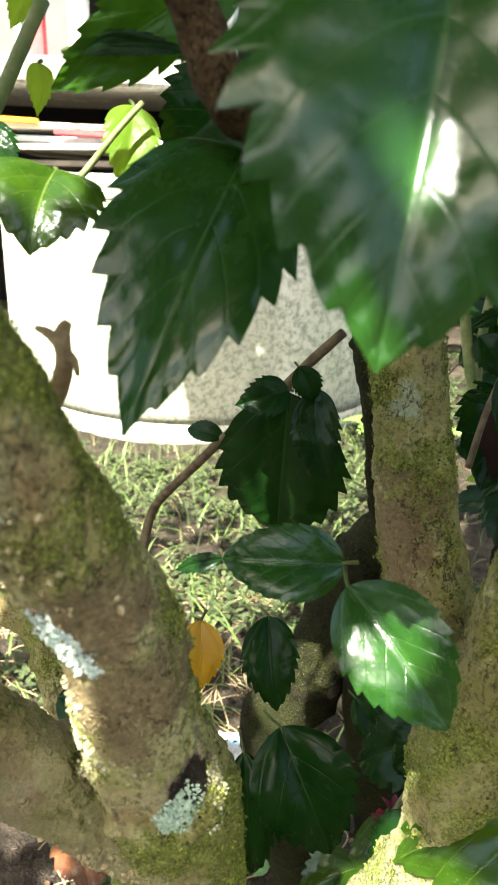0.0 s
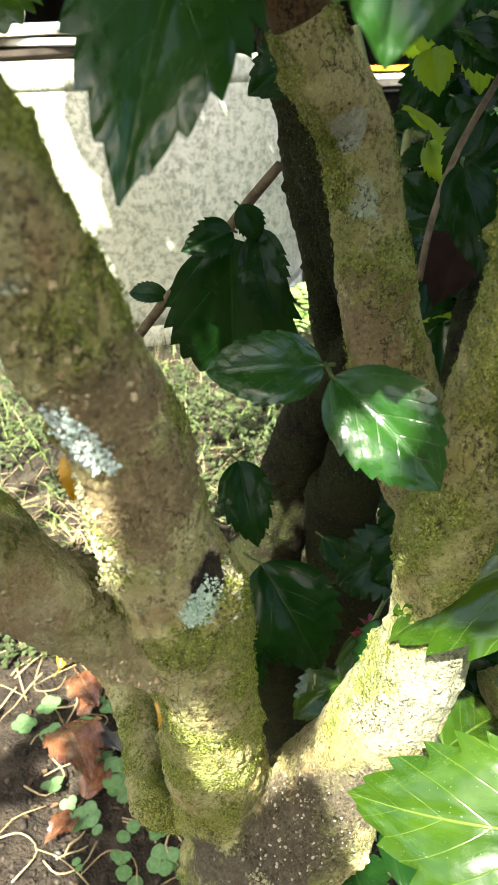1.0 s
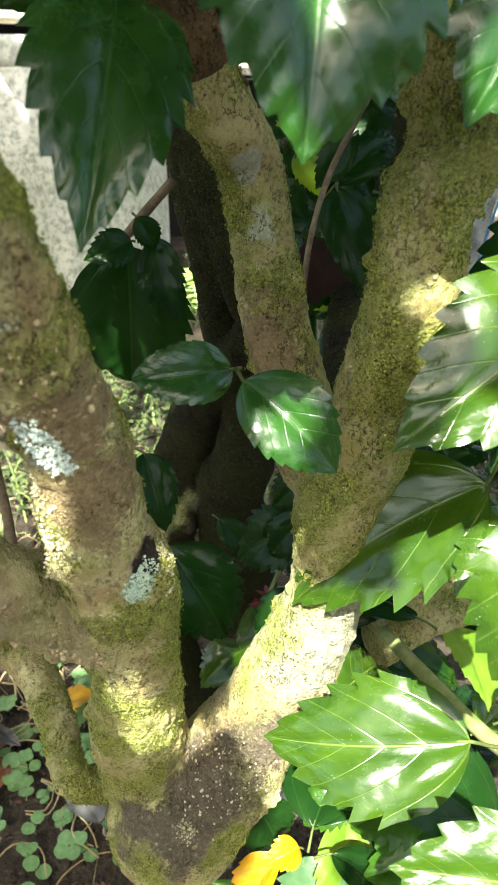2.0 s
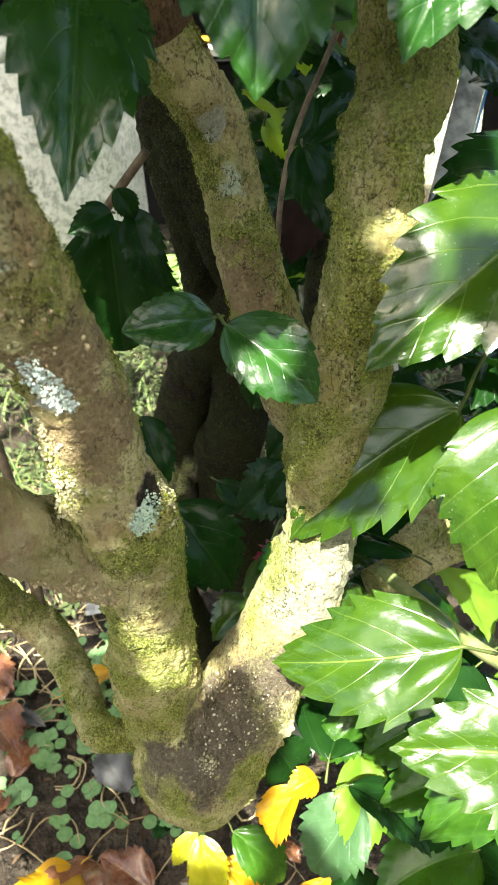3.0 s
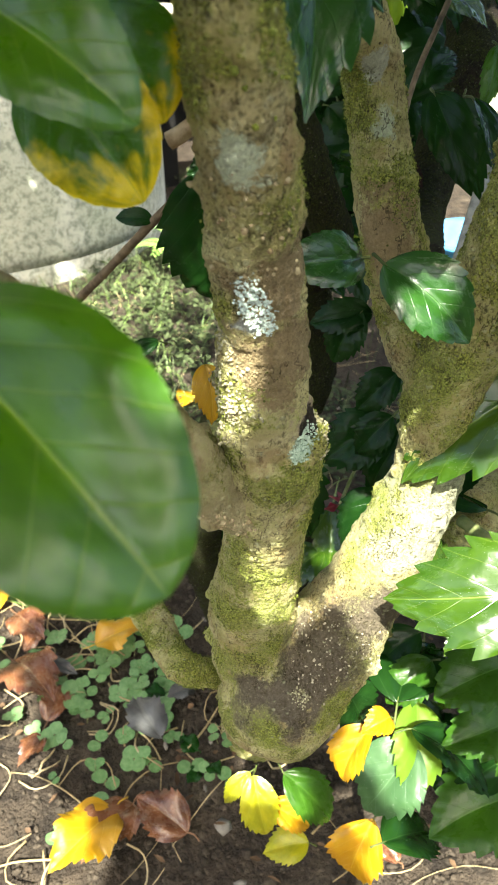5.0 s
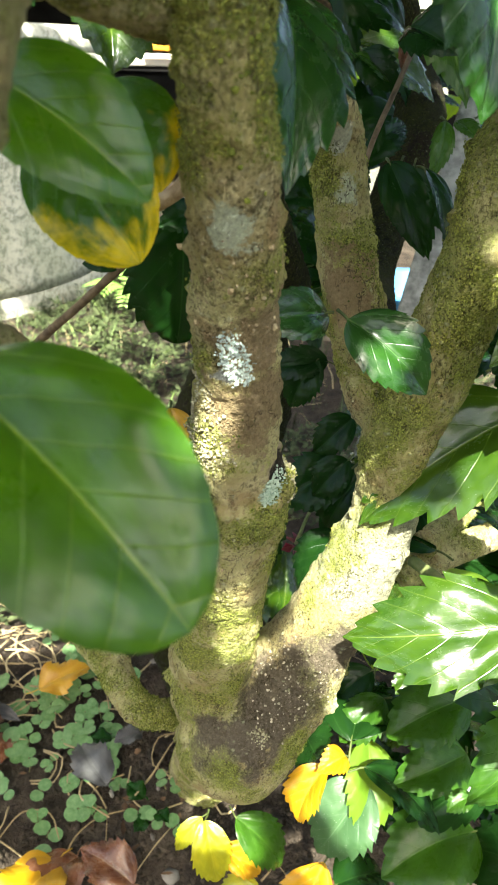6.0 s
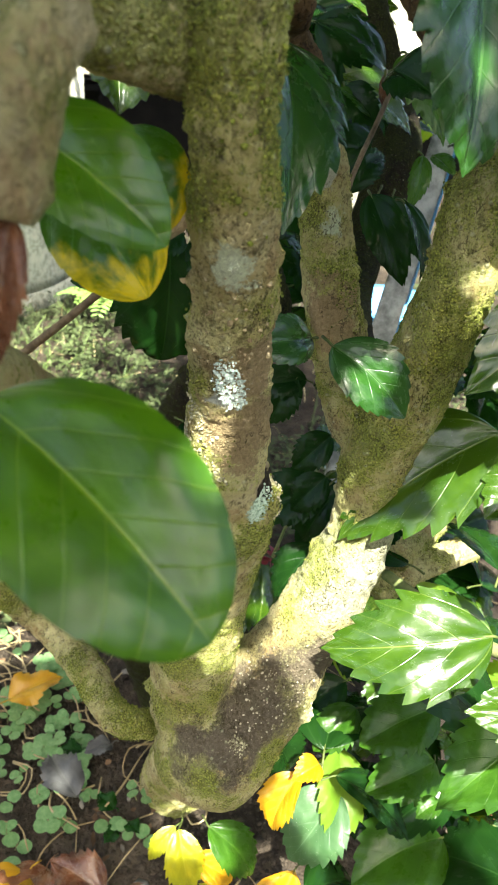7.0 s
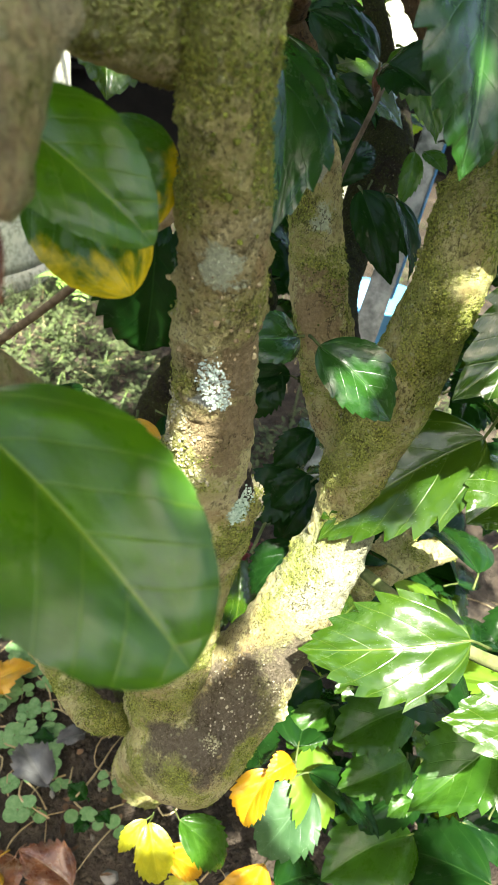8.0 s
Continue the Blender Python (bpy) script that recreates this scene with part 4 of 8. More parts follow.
# large leaves near the path
leaf(LEAFGLOSS, (0.1064, 0.2250, 0.7880), (0.0965, 0.2025, 0.7315), (0.12, -0.86, 0.48), 0.90, cup=0.08, droop=0.06, wave=0.3, stem=(0.113, 0.250, 0.800), rows=80, cols=10)
leaf(LEAFGLOSS, (0.0765, 0.280, 0.762), (0.0561, 0.2280, 0.7113), (0.128, -0.793, 0.596), 0.50, cup=0.12, droop=0.1, wave=0.3, stem=(0.077, 0.306, 0.771), peak=0.37, full=0.66)
leaf(LEAFGLOSS, (0.107, 0.268, 0.656), (0.131, 0.244, 0.631), (-0.265, -0.814, 0.517), 0.66, cup=0.20, droop=0.1, wave=0.4, stem=(0.107, 0.276, 0.657), peak=0.42, serr=0.6, full=0.64, quilt=0.6)
leaf(LEAFGLOSS, (0.109, 0.287, 0.652), (0.073, 0.282, 0.655), (0.159, -0.778, 0.608), 0.60, cup=0.15, droop=0.12, wave=0.3, stem=(0.113, 0.289, 0.651), peak=0.45, serr=0.4, full=0.58, quilt=0.6)
leaf(LEAF, (0.097, 0.411, 0.668), (0.073, 0.404, 0.662), (0.126, -0.858, 0.498), 0.7, cup=0.15, droop=0.12, wave=0.3)
leaf(LEAF, (0.101, 0.415, 0.678), (0.109, 0.415, 0.662), (0.126, -0.990, 0.063), 0.75, cup=0.15, droop=0.12, wave=0.3)
leaf(LEAF, (0.066, 0.457, 0.627), (0.046, 0.466, 0.628), (-0.275, -0.685, 0.675), 0.55, cup=0.15, droop=0.12, wave=0.3)
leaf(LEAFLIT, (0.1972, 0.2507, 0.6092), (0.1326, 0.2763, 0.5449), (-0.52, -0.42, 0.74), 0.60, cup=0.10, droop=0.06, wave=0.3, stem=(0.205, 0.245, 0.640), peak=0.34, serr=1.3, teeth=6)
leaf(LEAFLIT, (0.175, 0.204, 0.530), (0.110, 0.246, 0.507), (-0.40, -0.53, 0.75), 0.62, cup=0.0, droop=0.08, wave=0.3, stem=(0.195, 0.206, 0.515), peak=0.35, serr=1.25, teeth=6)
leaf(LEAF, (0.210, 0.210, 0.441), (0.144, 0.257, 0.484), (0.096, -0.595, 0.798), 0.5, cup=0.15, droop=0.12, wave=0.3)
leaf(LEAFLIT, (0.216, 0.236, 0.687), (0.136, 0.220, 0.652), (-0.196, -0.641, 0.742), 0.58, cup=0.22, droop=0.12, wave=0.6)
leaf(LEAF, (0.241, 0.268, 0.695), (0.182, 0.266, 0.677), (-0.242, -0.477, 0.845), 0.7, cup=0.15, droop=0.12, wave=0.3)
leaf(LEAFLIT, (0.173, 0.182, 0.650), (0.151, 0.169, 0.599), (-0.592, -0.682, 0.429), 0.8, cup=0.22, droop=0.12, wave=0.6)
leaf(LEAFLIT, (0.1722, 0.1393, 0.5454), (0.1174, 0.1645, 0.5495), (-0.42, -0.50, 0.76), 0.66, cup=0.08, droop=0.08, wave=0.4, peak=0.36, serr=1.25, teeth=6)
leaf(LEAFGLOSS, (0.177, 0.234, 0.775), (0.143, 0.220, 0.735), (-0.370, -0.733, 0.571), 0.85, cup=0.22, droop=0.12, wave=0.6)
leaf(LEAFSOFT, (-0.0365, 0.1669, 0.6992), (-0.0106, 0.1199, 0.6747), (-0.16, -0.62, 0.77), 0.62, cup=0.10, droop=0.10, wave=0.2, peak=0.50, serr=0.12, full=0.52, rows=80, cols=10, quilt=0.3)
leaf(LEAFSOFT, (-0.0218, 0.2115, 0.7411), (0.0052, 0.1862, 0.7203), (-0.267, -0.734, 0.625), 0.60, cup=0.15, droop=0.12, wave=0.2, peak=0.46, serr=0.18, full=0.55, rows=80, cols=10, quilt=0.35)
leaf(LEAFVAR, (-0.0062, 0.2334, 0.7267), (0.0109, 0.2152, 0.6997), (-0.242, -0.763, 0.599), 0.80, cup=0.12, droop=0.12, wave=0.3, peak=0.48, serr=0.15, full=0.55)
leaf(LEAFVAR, (0.010, 0.2371, 0.7377), (0.0184, 0.2216, 0.7147), (-0.12, -0.90, 0.40), 0.85, cup=0.15, droop=0.12, wave=0.3, peak=0.48, serr=0.1, full=0.55)
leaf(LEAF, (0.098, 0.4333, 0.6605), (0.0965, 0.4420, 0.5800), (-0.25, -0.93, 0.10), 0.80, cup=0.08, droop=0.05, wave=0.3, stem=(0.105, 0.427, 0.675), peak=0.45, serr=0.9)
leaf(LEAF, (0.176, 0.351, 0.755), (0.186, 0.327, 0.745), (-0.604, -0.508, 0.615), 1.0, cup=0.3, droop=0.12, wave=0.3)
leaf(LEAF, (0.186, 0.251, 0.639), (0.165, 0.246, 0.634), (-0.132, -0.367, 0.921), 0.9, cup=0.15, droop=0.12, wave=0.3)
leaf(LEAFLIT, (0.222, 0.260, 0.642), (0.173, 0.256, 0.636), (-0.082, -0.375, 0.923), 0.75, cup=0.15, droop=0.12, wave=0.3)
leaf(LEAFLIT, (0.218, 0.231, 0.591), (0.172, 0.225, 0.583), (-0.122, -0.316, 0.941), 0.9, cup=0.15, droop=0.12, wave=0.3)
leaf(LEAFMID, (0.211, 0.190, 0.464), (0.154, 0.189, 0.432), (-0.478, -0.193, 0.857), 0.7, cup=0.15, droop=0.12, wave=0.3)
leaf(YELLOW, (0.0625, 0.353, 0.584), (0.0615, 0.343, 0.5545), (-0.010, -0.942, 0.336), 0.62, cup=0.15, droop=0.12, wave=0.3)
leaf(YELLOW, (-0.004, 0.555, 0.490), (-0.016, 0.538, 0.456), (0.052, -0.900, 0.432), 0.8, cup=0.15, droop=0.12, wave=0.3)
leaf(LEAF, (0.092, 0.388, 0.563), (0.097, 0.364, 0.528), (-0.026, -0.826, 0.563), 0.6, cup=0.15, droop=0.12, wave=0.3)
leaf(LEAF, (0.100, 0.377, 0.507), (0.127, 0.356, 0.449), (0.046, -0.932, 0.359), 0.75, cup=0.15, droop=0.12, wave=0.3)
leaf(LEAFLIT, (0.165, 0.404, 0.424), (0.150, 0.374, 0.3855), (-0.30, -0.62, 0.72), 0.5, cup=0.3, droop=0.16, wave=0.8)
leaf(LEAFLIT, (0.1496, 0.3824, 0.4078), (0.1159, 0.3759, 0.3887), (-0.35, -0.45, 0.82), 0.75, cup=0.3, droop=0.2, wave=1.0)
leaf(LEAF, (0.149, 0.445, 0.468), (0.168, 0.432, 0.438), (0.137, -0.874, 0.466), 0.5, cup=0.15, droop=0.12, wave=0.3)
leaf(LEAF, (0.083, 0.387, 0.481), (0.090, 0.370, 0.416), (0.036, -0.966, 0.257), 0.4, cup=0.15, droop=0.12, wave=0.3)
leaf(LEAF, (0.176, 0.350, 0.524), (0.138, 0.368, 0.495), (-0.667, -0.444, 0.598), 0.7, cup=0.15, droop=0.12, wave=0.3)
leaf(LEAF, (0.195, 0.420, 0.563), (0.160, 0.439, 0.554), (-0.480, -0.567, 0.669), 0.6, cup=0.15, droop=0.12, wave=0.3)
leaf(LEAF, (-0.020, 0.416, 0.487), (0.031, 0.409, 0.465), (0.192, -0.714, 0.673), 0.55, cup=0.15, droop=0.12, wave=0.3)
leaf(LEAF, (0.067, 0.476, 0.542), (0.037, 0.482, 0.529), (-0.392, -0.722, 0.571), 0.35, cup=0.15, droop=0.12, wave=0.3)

# leaves hanging between the two limbs
leaf(LEAFMID, (0.2107, 0.3879, 0.7628), (0.2180, 0.3541, 0.7221), (-0.3, -0.8, 0.5), 0.62, cup=0.12, droop=0.10)
leaf(LEAF, (0.2201, 0.4183, 0.7553), (0.1734, 0.4246, 0.7741), (-0.1, -0.7, 0.7), 0.52, cup=0.12, droop=0.12)
leaf(LEAFMID, (0.2238, 0.4269, 0.7294), (0.2042, 0.4410, 0.7429), (-0.1, -0.6, 0.75), 0.6)
leaf(LEAF, (0.1755, 0.3522, 0.6986), (0.1793, 0.3191, 0.6608), (-0.45, -0.85, 0.1), 0.42, cup=0.2, droop=0.14, serr=0.4)
leaf(LEAF, (0.1950, 0.3493, 0.6957), (0.1921, 0.3219, 0.6609), (0.2, -0.95, 0.1), 0.36, cup=0.2, droop=0.10, serr=0.4)
leaf(LEAFMID, (0.2359, 0.3904, 0.7127), (0.2250, 0.3814, 0.6849), (-0.5, -0.8, 0.2), 0.4)
leaf(LEAFMID, (0.2529, 0.4022, 0.7114), (0.2569, 0.3839, 0.7023), (-0.2, -0.8, 0.5), 0.6)

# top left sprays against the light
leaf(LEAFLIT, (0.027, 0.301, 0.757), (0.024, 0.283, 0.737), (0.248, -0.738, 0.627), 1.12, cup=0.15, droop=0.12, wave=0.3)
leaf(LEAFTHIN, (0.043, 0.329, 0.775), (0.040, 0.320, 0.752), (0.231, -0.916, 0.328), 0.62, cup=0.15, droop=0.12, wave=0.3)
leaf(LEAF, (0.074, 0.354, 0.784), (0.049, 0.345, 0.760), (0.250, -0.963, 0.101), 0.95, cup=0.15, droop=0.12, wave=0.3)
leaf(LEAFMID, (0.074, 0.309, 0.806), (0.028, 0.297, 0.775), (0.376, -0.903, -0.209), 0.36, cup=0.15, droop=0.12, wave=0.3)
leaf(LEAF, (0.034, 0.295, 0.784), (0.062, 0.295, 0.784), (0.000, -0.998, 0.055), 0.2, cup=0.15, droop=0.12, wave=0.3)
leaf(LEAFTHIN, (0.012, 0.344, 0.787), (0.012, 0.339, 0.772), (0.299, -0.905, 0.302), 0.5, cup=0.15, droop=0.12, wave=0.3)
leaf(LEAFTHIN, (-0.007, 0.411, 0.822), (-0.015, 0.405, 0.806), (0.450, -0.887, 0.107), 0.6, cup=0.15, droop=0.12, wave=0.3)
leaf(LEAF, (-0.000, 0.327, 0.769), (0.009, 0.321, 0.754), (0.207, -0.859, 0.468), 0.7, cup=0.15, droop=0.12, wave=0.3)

# shoots low on the trunk
leaf(YELLOW, (0.142, 0.269, 0.373), (0.121, 0.267, 0.370), (-0.100, -0.351, 0.931), 0.8, cup=0.55, droop=0.2, wave=1.2)
leaf(YELLOW, (0.134, 0.275, 0.360), (0.114, 0.269, 0.322), (-0.837, -0.261, 0.482), 0.6, cup=0.5, droop=0.12, wave=1.2)
leaf(LEAFDULL, (0.187, 0.294, 0.285), (0.146, 0.287, 0.237), (-0.669, -0.395, 0.629), 0.8, cup=0.15, droop=0.12, wave=0.3)
leaf(YGREEN, (0.084, 0.352, 0.217), (0.085, 0.327, 0.172), (-0.116, -0.869, 0.480), 0.6, cup=0.15, droop=0.12, wave=0.3, stem=(0.085, 0.347, 0.238))
leaf(YGREEN, (0.082, 0.354, 0.219), (0.059, 0.351, 0.194), (-0.588, -0.537, 0.605), 0.45, cup=0.15, droop=0.12, wave=0.3)
leaf(YELLOW, (0.092, 0.345, 0.183), (0.124, 0.328, 0.156), (0.277, -0.630, 0.725), 0.55, cup=0.5, droop=0.12, wave=1)
leaf(LEAFMID, (0.108, 0.347, 0.213), (0.138, 0.320, 0.170), (0.229, -0.744, 0.627), 0.6, cup=0.15, droop=0.12, wave=0.3)
leaf(YGREEN, (0.121, 0.321, 0.145), (0.085, 0.334, 0.128), (-0.471, -0.174, 0.865), 0.7, cup=0.15, droop=0.12, wave=0.3)
leaf(YELLOW, (0.186, 0.326, 0.130), (0.163, 0.318, 0.070), (-0.729, -0.584, 0.357), 0.75, cup=0.5, droop=0.12, wave=1.2)
leaf(LEAFMID, (0.243, 0.265, 0.326), (0.185, 0.268, 0.319), (-0.129, -0.251, 0.959), 0.7, cup=0.15, droop=0.12, wave=0.3)
leaf(LEAFMID, (0.249, 0.244, 0.263), (0.174, 0.248, 0.249), (-0.190, -0.201, 0.961), 0.8, cup=0.15, droop=0.12, wave=0.3)
leaf(LEAFMID, (0.191, 0.299, 0.368), (0.157, 0.295, 0.345), (-0.497, -0.346, 0.795), 0.7, cup=0.15, droop=0.12, wave=0.3)
leaf(LEAFMID, (0.222, 0.274, 0.383), (0.189, 0.281, 0.358), (-0.618, -0.231, 0.751), 0.75, cup=0.15, droop=0.12, wave=0.3)
leaf(LEAF, (0.130, 0.307, 0.366), (0.144, 0.300, 0.327), (0.175, -0.956, 0.234), 0.8, cup=0.15, droop=0.12, wave=0.3)
leaf(LEAFMID, (0.206, 0.224, 0.359), (0.189, 0.225, 0.351), (-0.426, -0.210, 0.880), 0.7, cup=0.15, droop=0.12, wave=0.3)
leaf(LEAFMID, (0.226, 0.263, 0.393), (0.174, 0.271, 0.371), (-0.410, -0.248, 0.878), 0.75, cup=0.15, droop=0.12, wave=0.3)

# leaves between the far limbs
leaf(LEAFTHIN, (0.248, 0.573, 0.684), (0.264, 0.565, 0.652), (-0.264, -0.959, 0.108), 0.6, cup=0.15, droop=0.12, wave=0.3)
leaf(LEAFTHIN, (0.280, 0.583, 0.751), (0.280, 0.572, 0.710), (-0.404, -0.884, 0.237), 0.6, cup=0.15, droop=0.12, wave=0.3)
leaf(LEAFTHIN, (0.249, 0.594, 0.765), (0.246, 0.589, 0.733), (-0.344, -0.922, 0.176), 0.7, cup=0.15, droop=0.12, wave=0.3)
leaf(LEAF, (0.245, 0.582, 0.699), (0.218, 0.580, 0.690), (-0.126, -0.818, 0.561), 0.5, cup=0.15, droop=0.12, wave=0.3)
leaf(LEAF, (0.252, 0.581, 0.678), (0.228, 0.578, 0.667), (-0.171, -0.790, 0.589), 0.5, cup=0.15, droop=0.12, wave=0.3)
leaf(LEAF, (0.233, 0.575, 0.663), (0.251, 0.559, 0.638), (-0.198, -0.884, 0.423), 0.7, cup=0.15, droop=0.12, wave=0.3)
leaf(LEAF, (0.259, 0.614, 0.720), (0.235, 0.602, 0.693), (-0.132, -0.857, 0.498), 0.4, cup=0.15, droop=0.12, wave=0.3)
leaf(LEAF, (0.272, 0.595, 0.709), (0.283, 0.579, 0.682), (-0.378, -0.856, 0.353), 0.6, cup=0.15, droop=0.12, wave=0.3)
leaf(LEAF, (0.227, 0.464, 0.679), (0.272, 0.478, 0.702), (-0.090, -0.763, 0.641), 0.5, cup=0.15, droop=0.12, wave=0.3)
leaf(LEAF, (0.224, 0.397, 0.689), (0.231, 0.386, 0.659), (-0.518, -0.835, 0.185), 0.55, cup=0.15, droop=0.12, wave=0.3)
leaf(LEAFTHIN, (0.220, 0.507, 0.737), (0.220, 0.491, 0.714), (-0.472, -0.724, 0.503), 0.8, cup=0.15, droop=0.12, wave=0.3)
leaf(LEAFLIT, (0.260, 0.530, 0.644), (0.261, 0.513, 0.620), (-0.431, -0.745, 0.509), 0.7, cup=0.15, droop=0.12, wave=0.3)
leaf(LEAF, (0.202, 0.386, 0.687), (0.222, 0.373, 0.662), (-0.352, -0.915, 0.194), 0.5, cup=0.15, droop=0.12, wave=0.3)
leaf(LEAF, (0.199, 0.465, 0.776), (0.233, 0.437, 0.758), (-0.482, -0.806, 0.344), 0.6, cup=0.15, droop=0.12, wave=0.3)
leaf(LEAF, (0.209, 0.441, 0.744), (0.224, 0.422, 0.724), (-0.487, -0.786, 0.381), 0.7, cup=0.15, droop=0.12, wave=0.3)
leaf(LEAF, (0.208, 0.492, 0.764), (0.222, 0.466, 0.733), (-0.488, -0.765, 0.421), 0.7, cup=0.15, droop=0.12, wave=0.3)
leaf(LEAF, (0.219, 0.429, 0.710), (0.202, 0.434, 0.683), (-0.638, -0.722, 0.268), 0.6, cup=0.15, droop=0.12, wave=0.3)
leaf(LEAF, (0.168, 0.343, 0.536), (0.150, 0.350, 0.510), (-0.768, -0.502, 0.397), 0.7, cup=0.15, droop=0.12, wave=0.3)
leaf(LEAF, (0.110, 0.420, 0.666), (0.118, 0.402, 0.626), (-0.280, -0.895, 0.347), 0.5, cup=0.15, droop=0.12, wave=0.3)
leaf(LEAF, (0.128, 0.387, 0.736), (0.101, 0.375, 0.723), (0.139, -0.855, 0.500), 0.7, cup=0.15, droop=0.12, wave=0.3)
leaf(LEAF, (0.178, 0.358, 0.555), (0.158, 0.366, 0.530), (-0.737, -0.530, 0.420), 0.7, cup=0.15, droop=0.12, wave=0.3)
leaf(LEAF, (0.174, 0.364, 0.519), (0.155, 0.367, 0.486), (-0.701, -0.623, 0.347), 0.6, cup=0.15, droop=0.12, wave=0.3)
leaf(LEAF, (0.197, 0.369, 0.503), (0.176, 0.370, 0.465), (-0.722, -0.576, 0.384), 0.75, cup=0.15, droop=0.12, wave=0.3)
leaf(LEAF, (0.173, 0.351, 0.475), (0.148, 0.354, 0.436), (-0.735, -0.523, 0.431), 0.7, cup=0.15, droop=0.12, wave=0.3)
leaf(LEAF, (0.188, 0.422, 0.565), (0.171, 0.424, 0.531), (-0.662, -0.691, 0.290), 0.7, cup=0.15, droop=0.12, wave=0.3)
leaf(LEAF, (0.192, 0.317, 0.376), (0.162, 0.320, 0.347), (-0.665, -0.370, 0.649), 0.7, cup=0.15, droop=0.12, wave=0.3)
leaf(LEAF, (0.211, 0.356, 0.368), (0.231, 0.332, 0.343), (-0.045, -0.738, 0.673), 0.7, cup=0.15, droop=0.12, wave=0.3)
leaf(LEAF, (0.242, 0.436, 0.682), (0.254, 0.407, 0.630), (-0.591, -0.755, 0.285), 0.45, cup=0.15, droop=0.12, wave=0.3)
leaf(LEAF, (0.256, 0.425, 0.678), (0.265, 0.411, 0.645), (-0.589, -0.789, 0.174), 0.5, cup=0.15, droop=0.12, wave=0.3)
leaf(DEAD, (0.240, 0.444, 0.752), (0.241, 0.443, 0.732), (-0.586, -0.810, 0.011), 0.4, cup=0.15, droop=0.12, wave=0.3, label="withered dark red leaf hanging on")
leaf(DARKDEAD, (0.220, 0.450, 0.652), (0.204, 0.435, 0.617), (-0.340, -0.798, 0.497), 0.8, cup=0.15, droop=0.12, wave=0.3, label="withered dark brown leaf hanging on")
leaf(DEAD, (-0.0290, 0.1646, 0.7315), (-0.0330, 0.1622, 0.7080), (-0.30, -0.80, 0.50), 0.42, cup=0.9, droop=0.12, wave=1.2, label="dry curled brown leaf hanging from a stub")
leaf(YELLOW, (0.044, 0.251, 0.602), (0.049, 0.243, 0.607), (-0.811, -0.154, 0.564), 0.42, cup=0.15, droop=0.12, wave=0.3, label="tiny yellow leaf caught in a fork")

# leaves of the inner shrub; LEAF carries their shade in its colour
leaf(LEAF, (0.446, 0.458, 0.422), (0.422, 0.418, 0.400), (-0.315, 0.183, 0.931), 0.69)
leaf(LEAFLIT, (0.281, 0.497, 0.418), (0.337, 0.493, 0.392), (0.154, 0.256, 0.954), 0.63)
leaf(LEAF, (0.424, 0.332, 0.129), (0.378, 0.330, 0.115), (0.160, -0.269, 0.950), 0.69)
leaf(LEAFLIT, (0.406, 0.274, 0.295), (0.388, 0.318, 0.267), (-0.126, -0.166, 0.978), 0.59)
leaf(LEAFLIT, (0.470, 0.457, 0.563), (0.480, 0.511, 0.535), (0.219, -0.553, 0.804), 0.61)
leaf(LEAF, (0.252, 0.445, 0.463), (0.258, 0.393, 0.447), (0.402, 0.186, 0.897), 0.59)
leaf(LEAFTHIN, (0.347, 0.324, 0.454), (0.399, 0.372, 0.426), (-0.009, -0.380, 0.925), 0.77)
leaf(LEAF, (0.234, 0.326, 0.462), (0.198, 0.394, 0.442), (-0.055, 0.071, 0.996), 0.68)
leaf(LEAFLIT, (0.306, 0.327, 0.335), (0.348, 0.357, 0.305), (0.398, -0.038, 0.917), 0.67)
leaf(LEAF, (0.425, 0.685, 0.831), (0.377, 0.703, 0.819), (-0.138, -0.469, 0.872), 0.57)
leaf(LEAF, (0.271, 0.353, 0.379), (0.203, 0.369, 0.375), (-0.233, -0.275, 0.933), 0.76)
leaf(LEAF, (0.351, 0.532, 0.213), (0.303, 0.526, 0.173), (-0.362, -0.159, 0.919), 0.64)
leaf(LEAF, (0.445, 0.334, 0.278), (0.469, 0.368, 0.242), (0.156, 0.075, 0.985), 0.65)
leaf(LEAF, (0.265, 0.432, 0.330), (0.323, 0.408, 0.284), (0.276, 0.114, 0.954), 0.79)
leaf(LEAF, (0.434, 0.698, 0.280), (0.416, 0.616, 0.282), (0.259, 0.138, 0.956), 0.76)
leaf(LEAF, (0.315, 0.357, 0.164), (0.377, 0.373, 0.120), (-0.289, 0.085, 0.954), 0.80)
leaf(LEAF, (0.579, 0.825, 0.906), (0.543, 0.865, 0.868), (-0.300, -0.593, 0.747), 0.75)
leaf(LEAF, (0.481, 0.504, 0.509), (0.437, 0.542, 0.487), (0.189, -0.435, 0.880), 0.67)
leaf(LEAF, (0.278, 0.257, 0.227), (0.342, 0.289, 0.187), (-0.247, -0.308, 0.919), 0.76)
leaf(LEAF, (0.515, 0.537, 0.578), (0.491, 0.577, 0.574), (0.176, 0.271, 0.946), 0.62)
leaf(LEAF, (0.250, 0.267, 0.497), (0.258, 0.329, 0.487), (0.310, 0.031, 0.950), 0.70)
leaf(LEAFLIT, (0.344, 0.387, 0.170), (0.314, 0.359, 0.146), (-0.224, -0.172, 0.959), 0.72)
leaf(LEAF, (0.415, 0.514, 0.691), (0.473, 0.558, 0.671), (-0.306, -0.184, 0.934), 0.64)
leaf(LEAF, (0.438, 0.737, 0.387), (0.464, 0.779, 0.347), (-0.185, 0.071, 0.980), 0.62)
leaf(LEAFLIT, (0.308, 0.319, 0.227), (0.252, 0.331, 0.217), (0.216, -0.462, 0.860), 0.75)
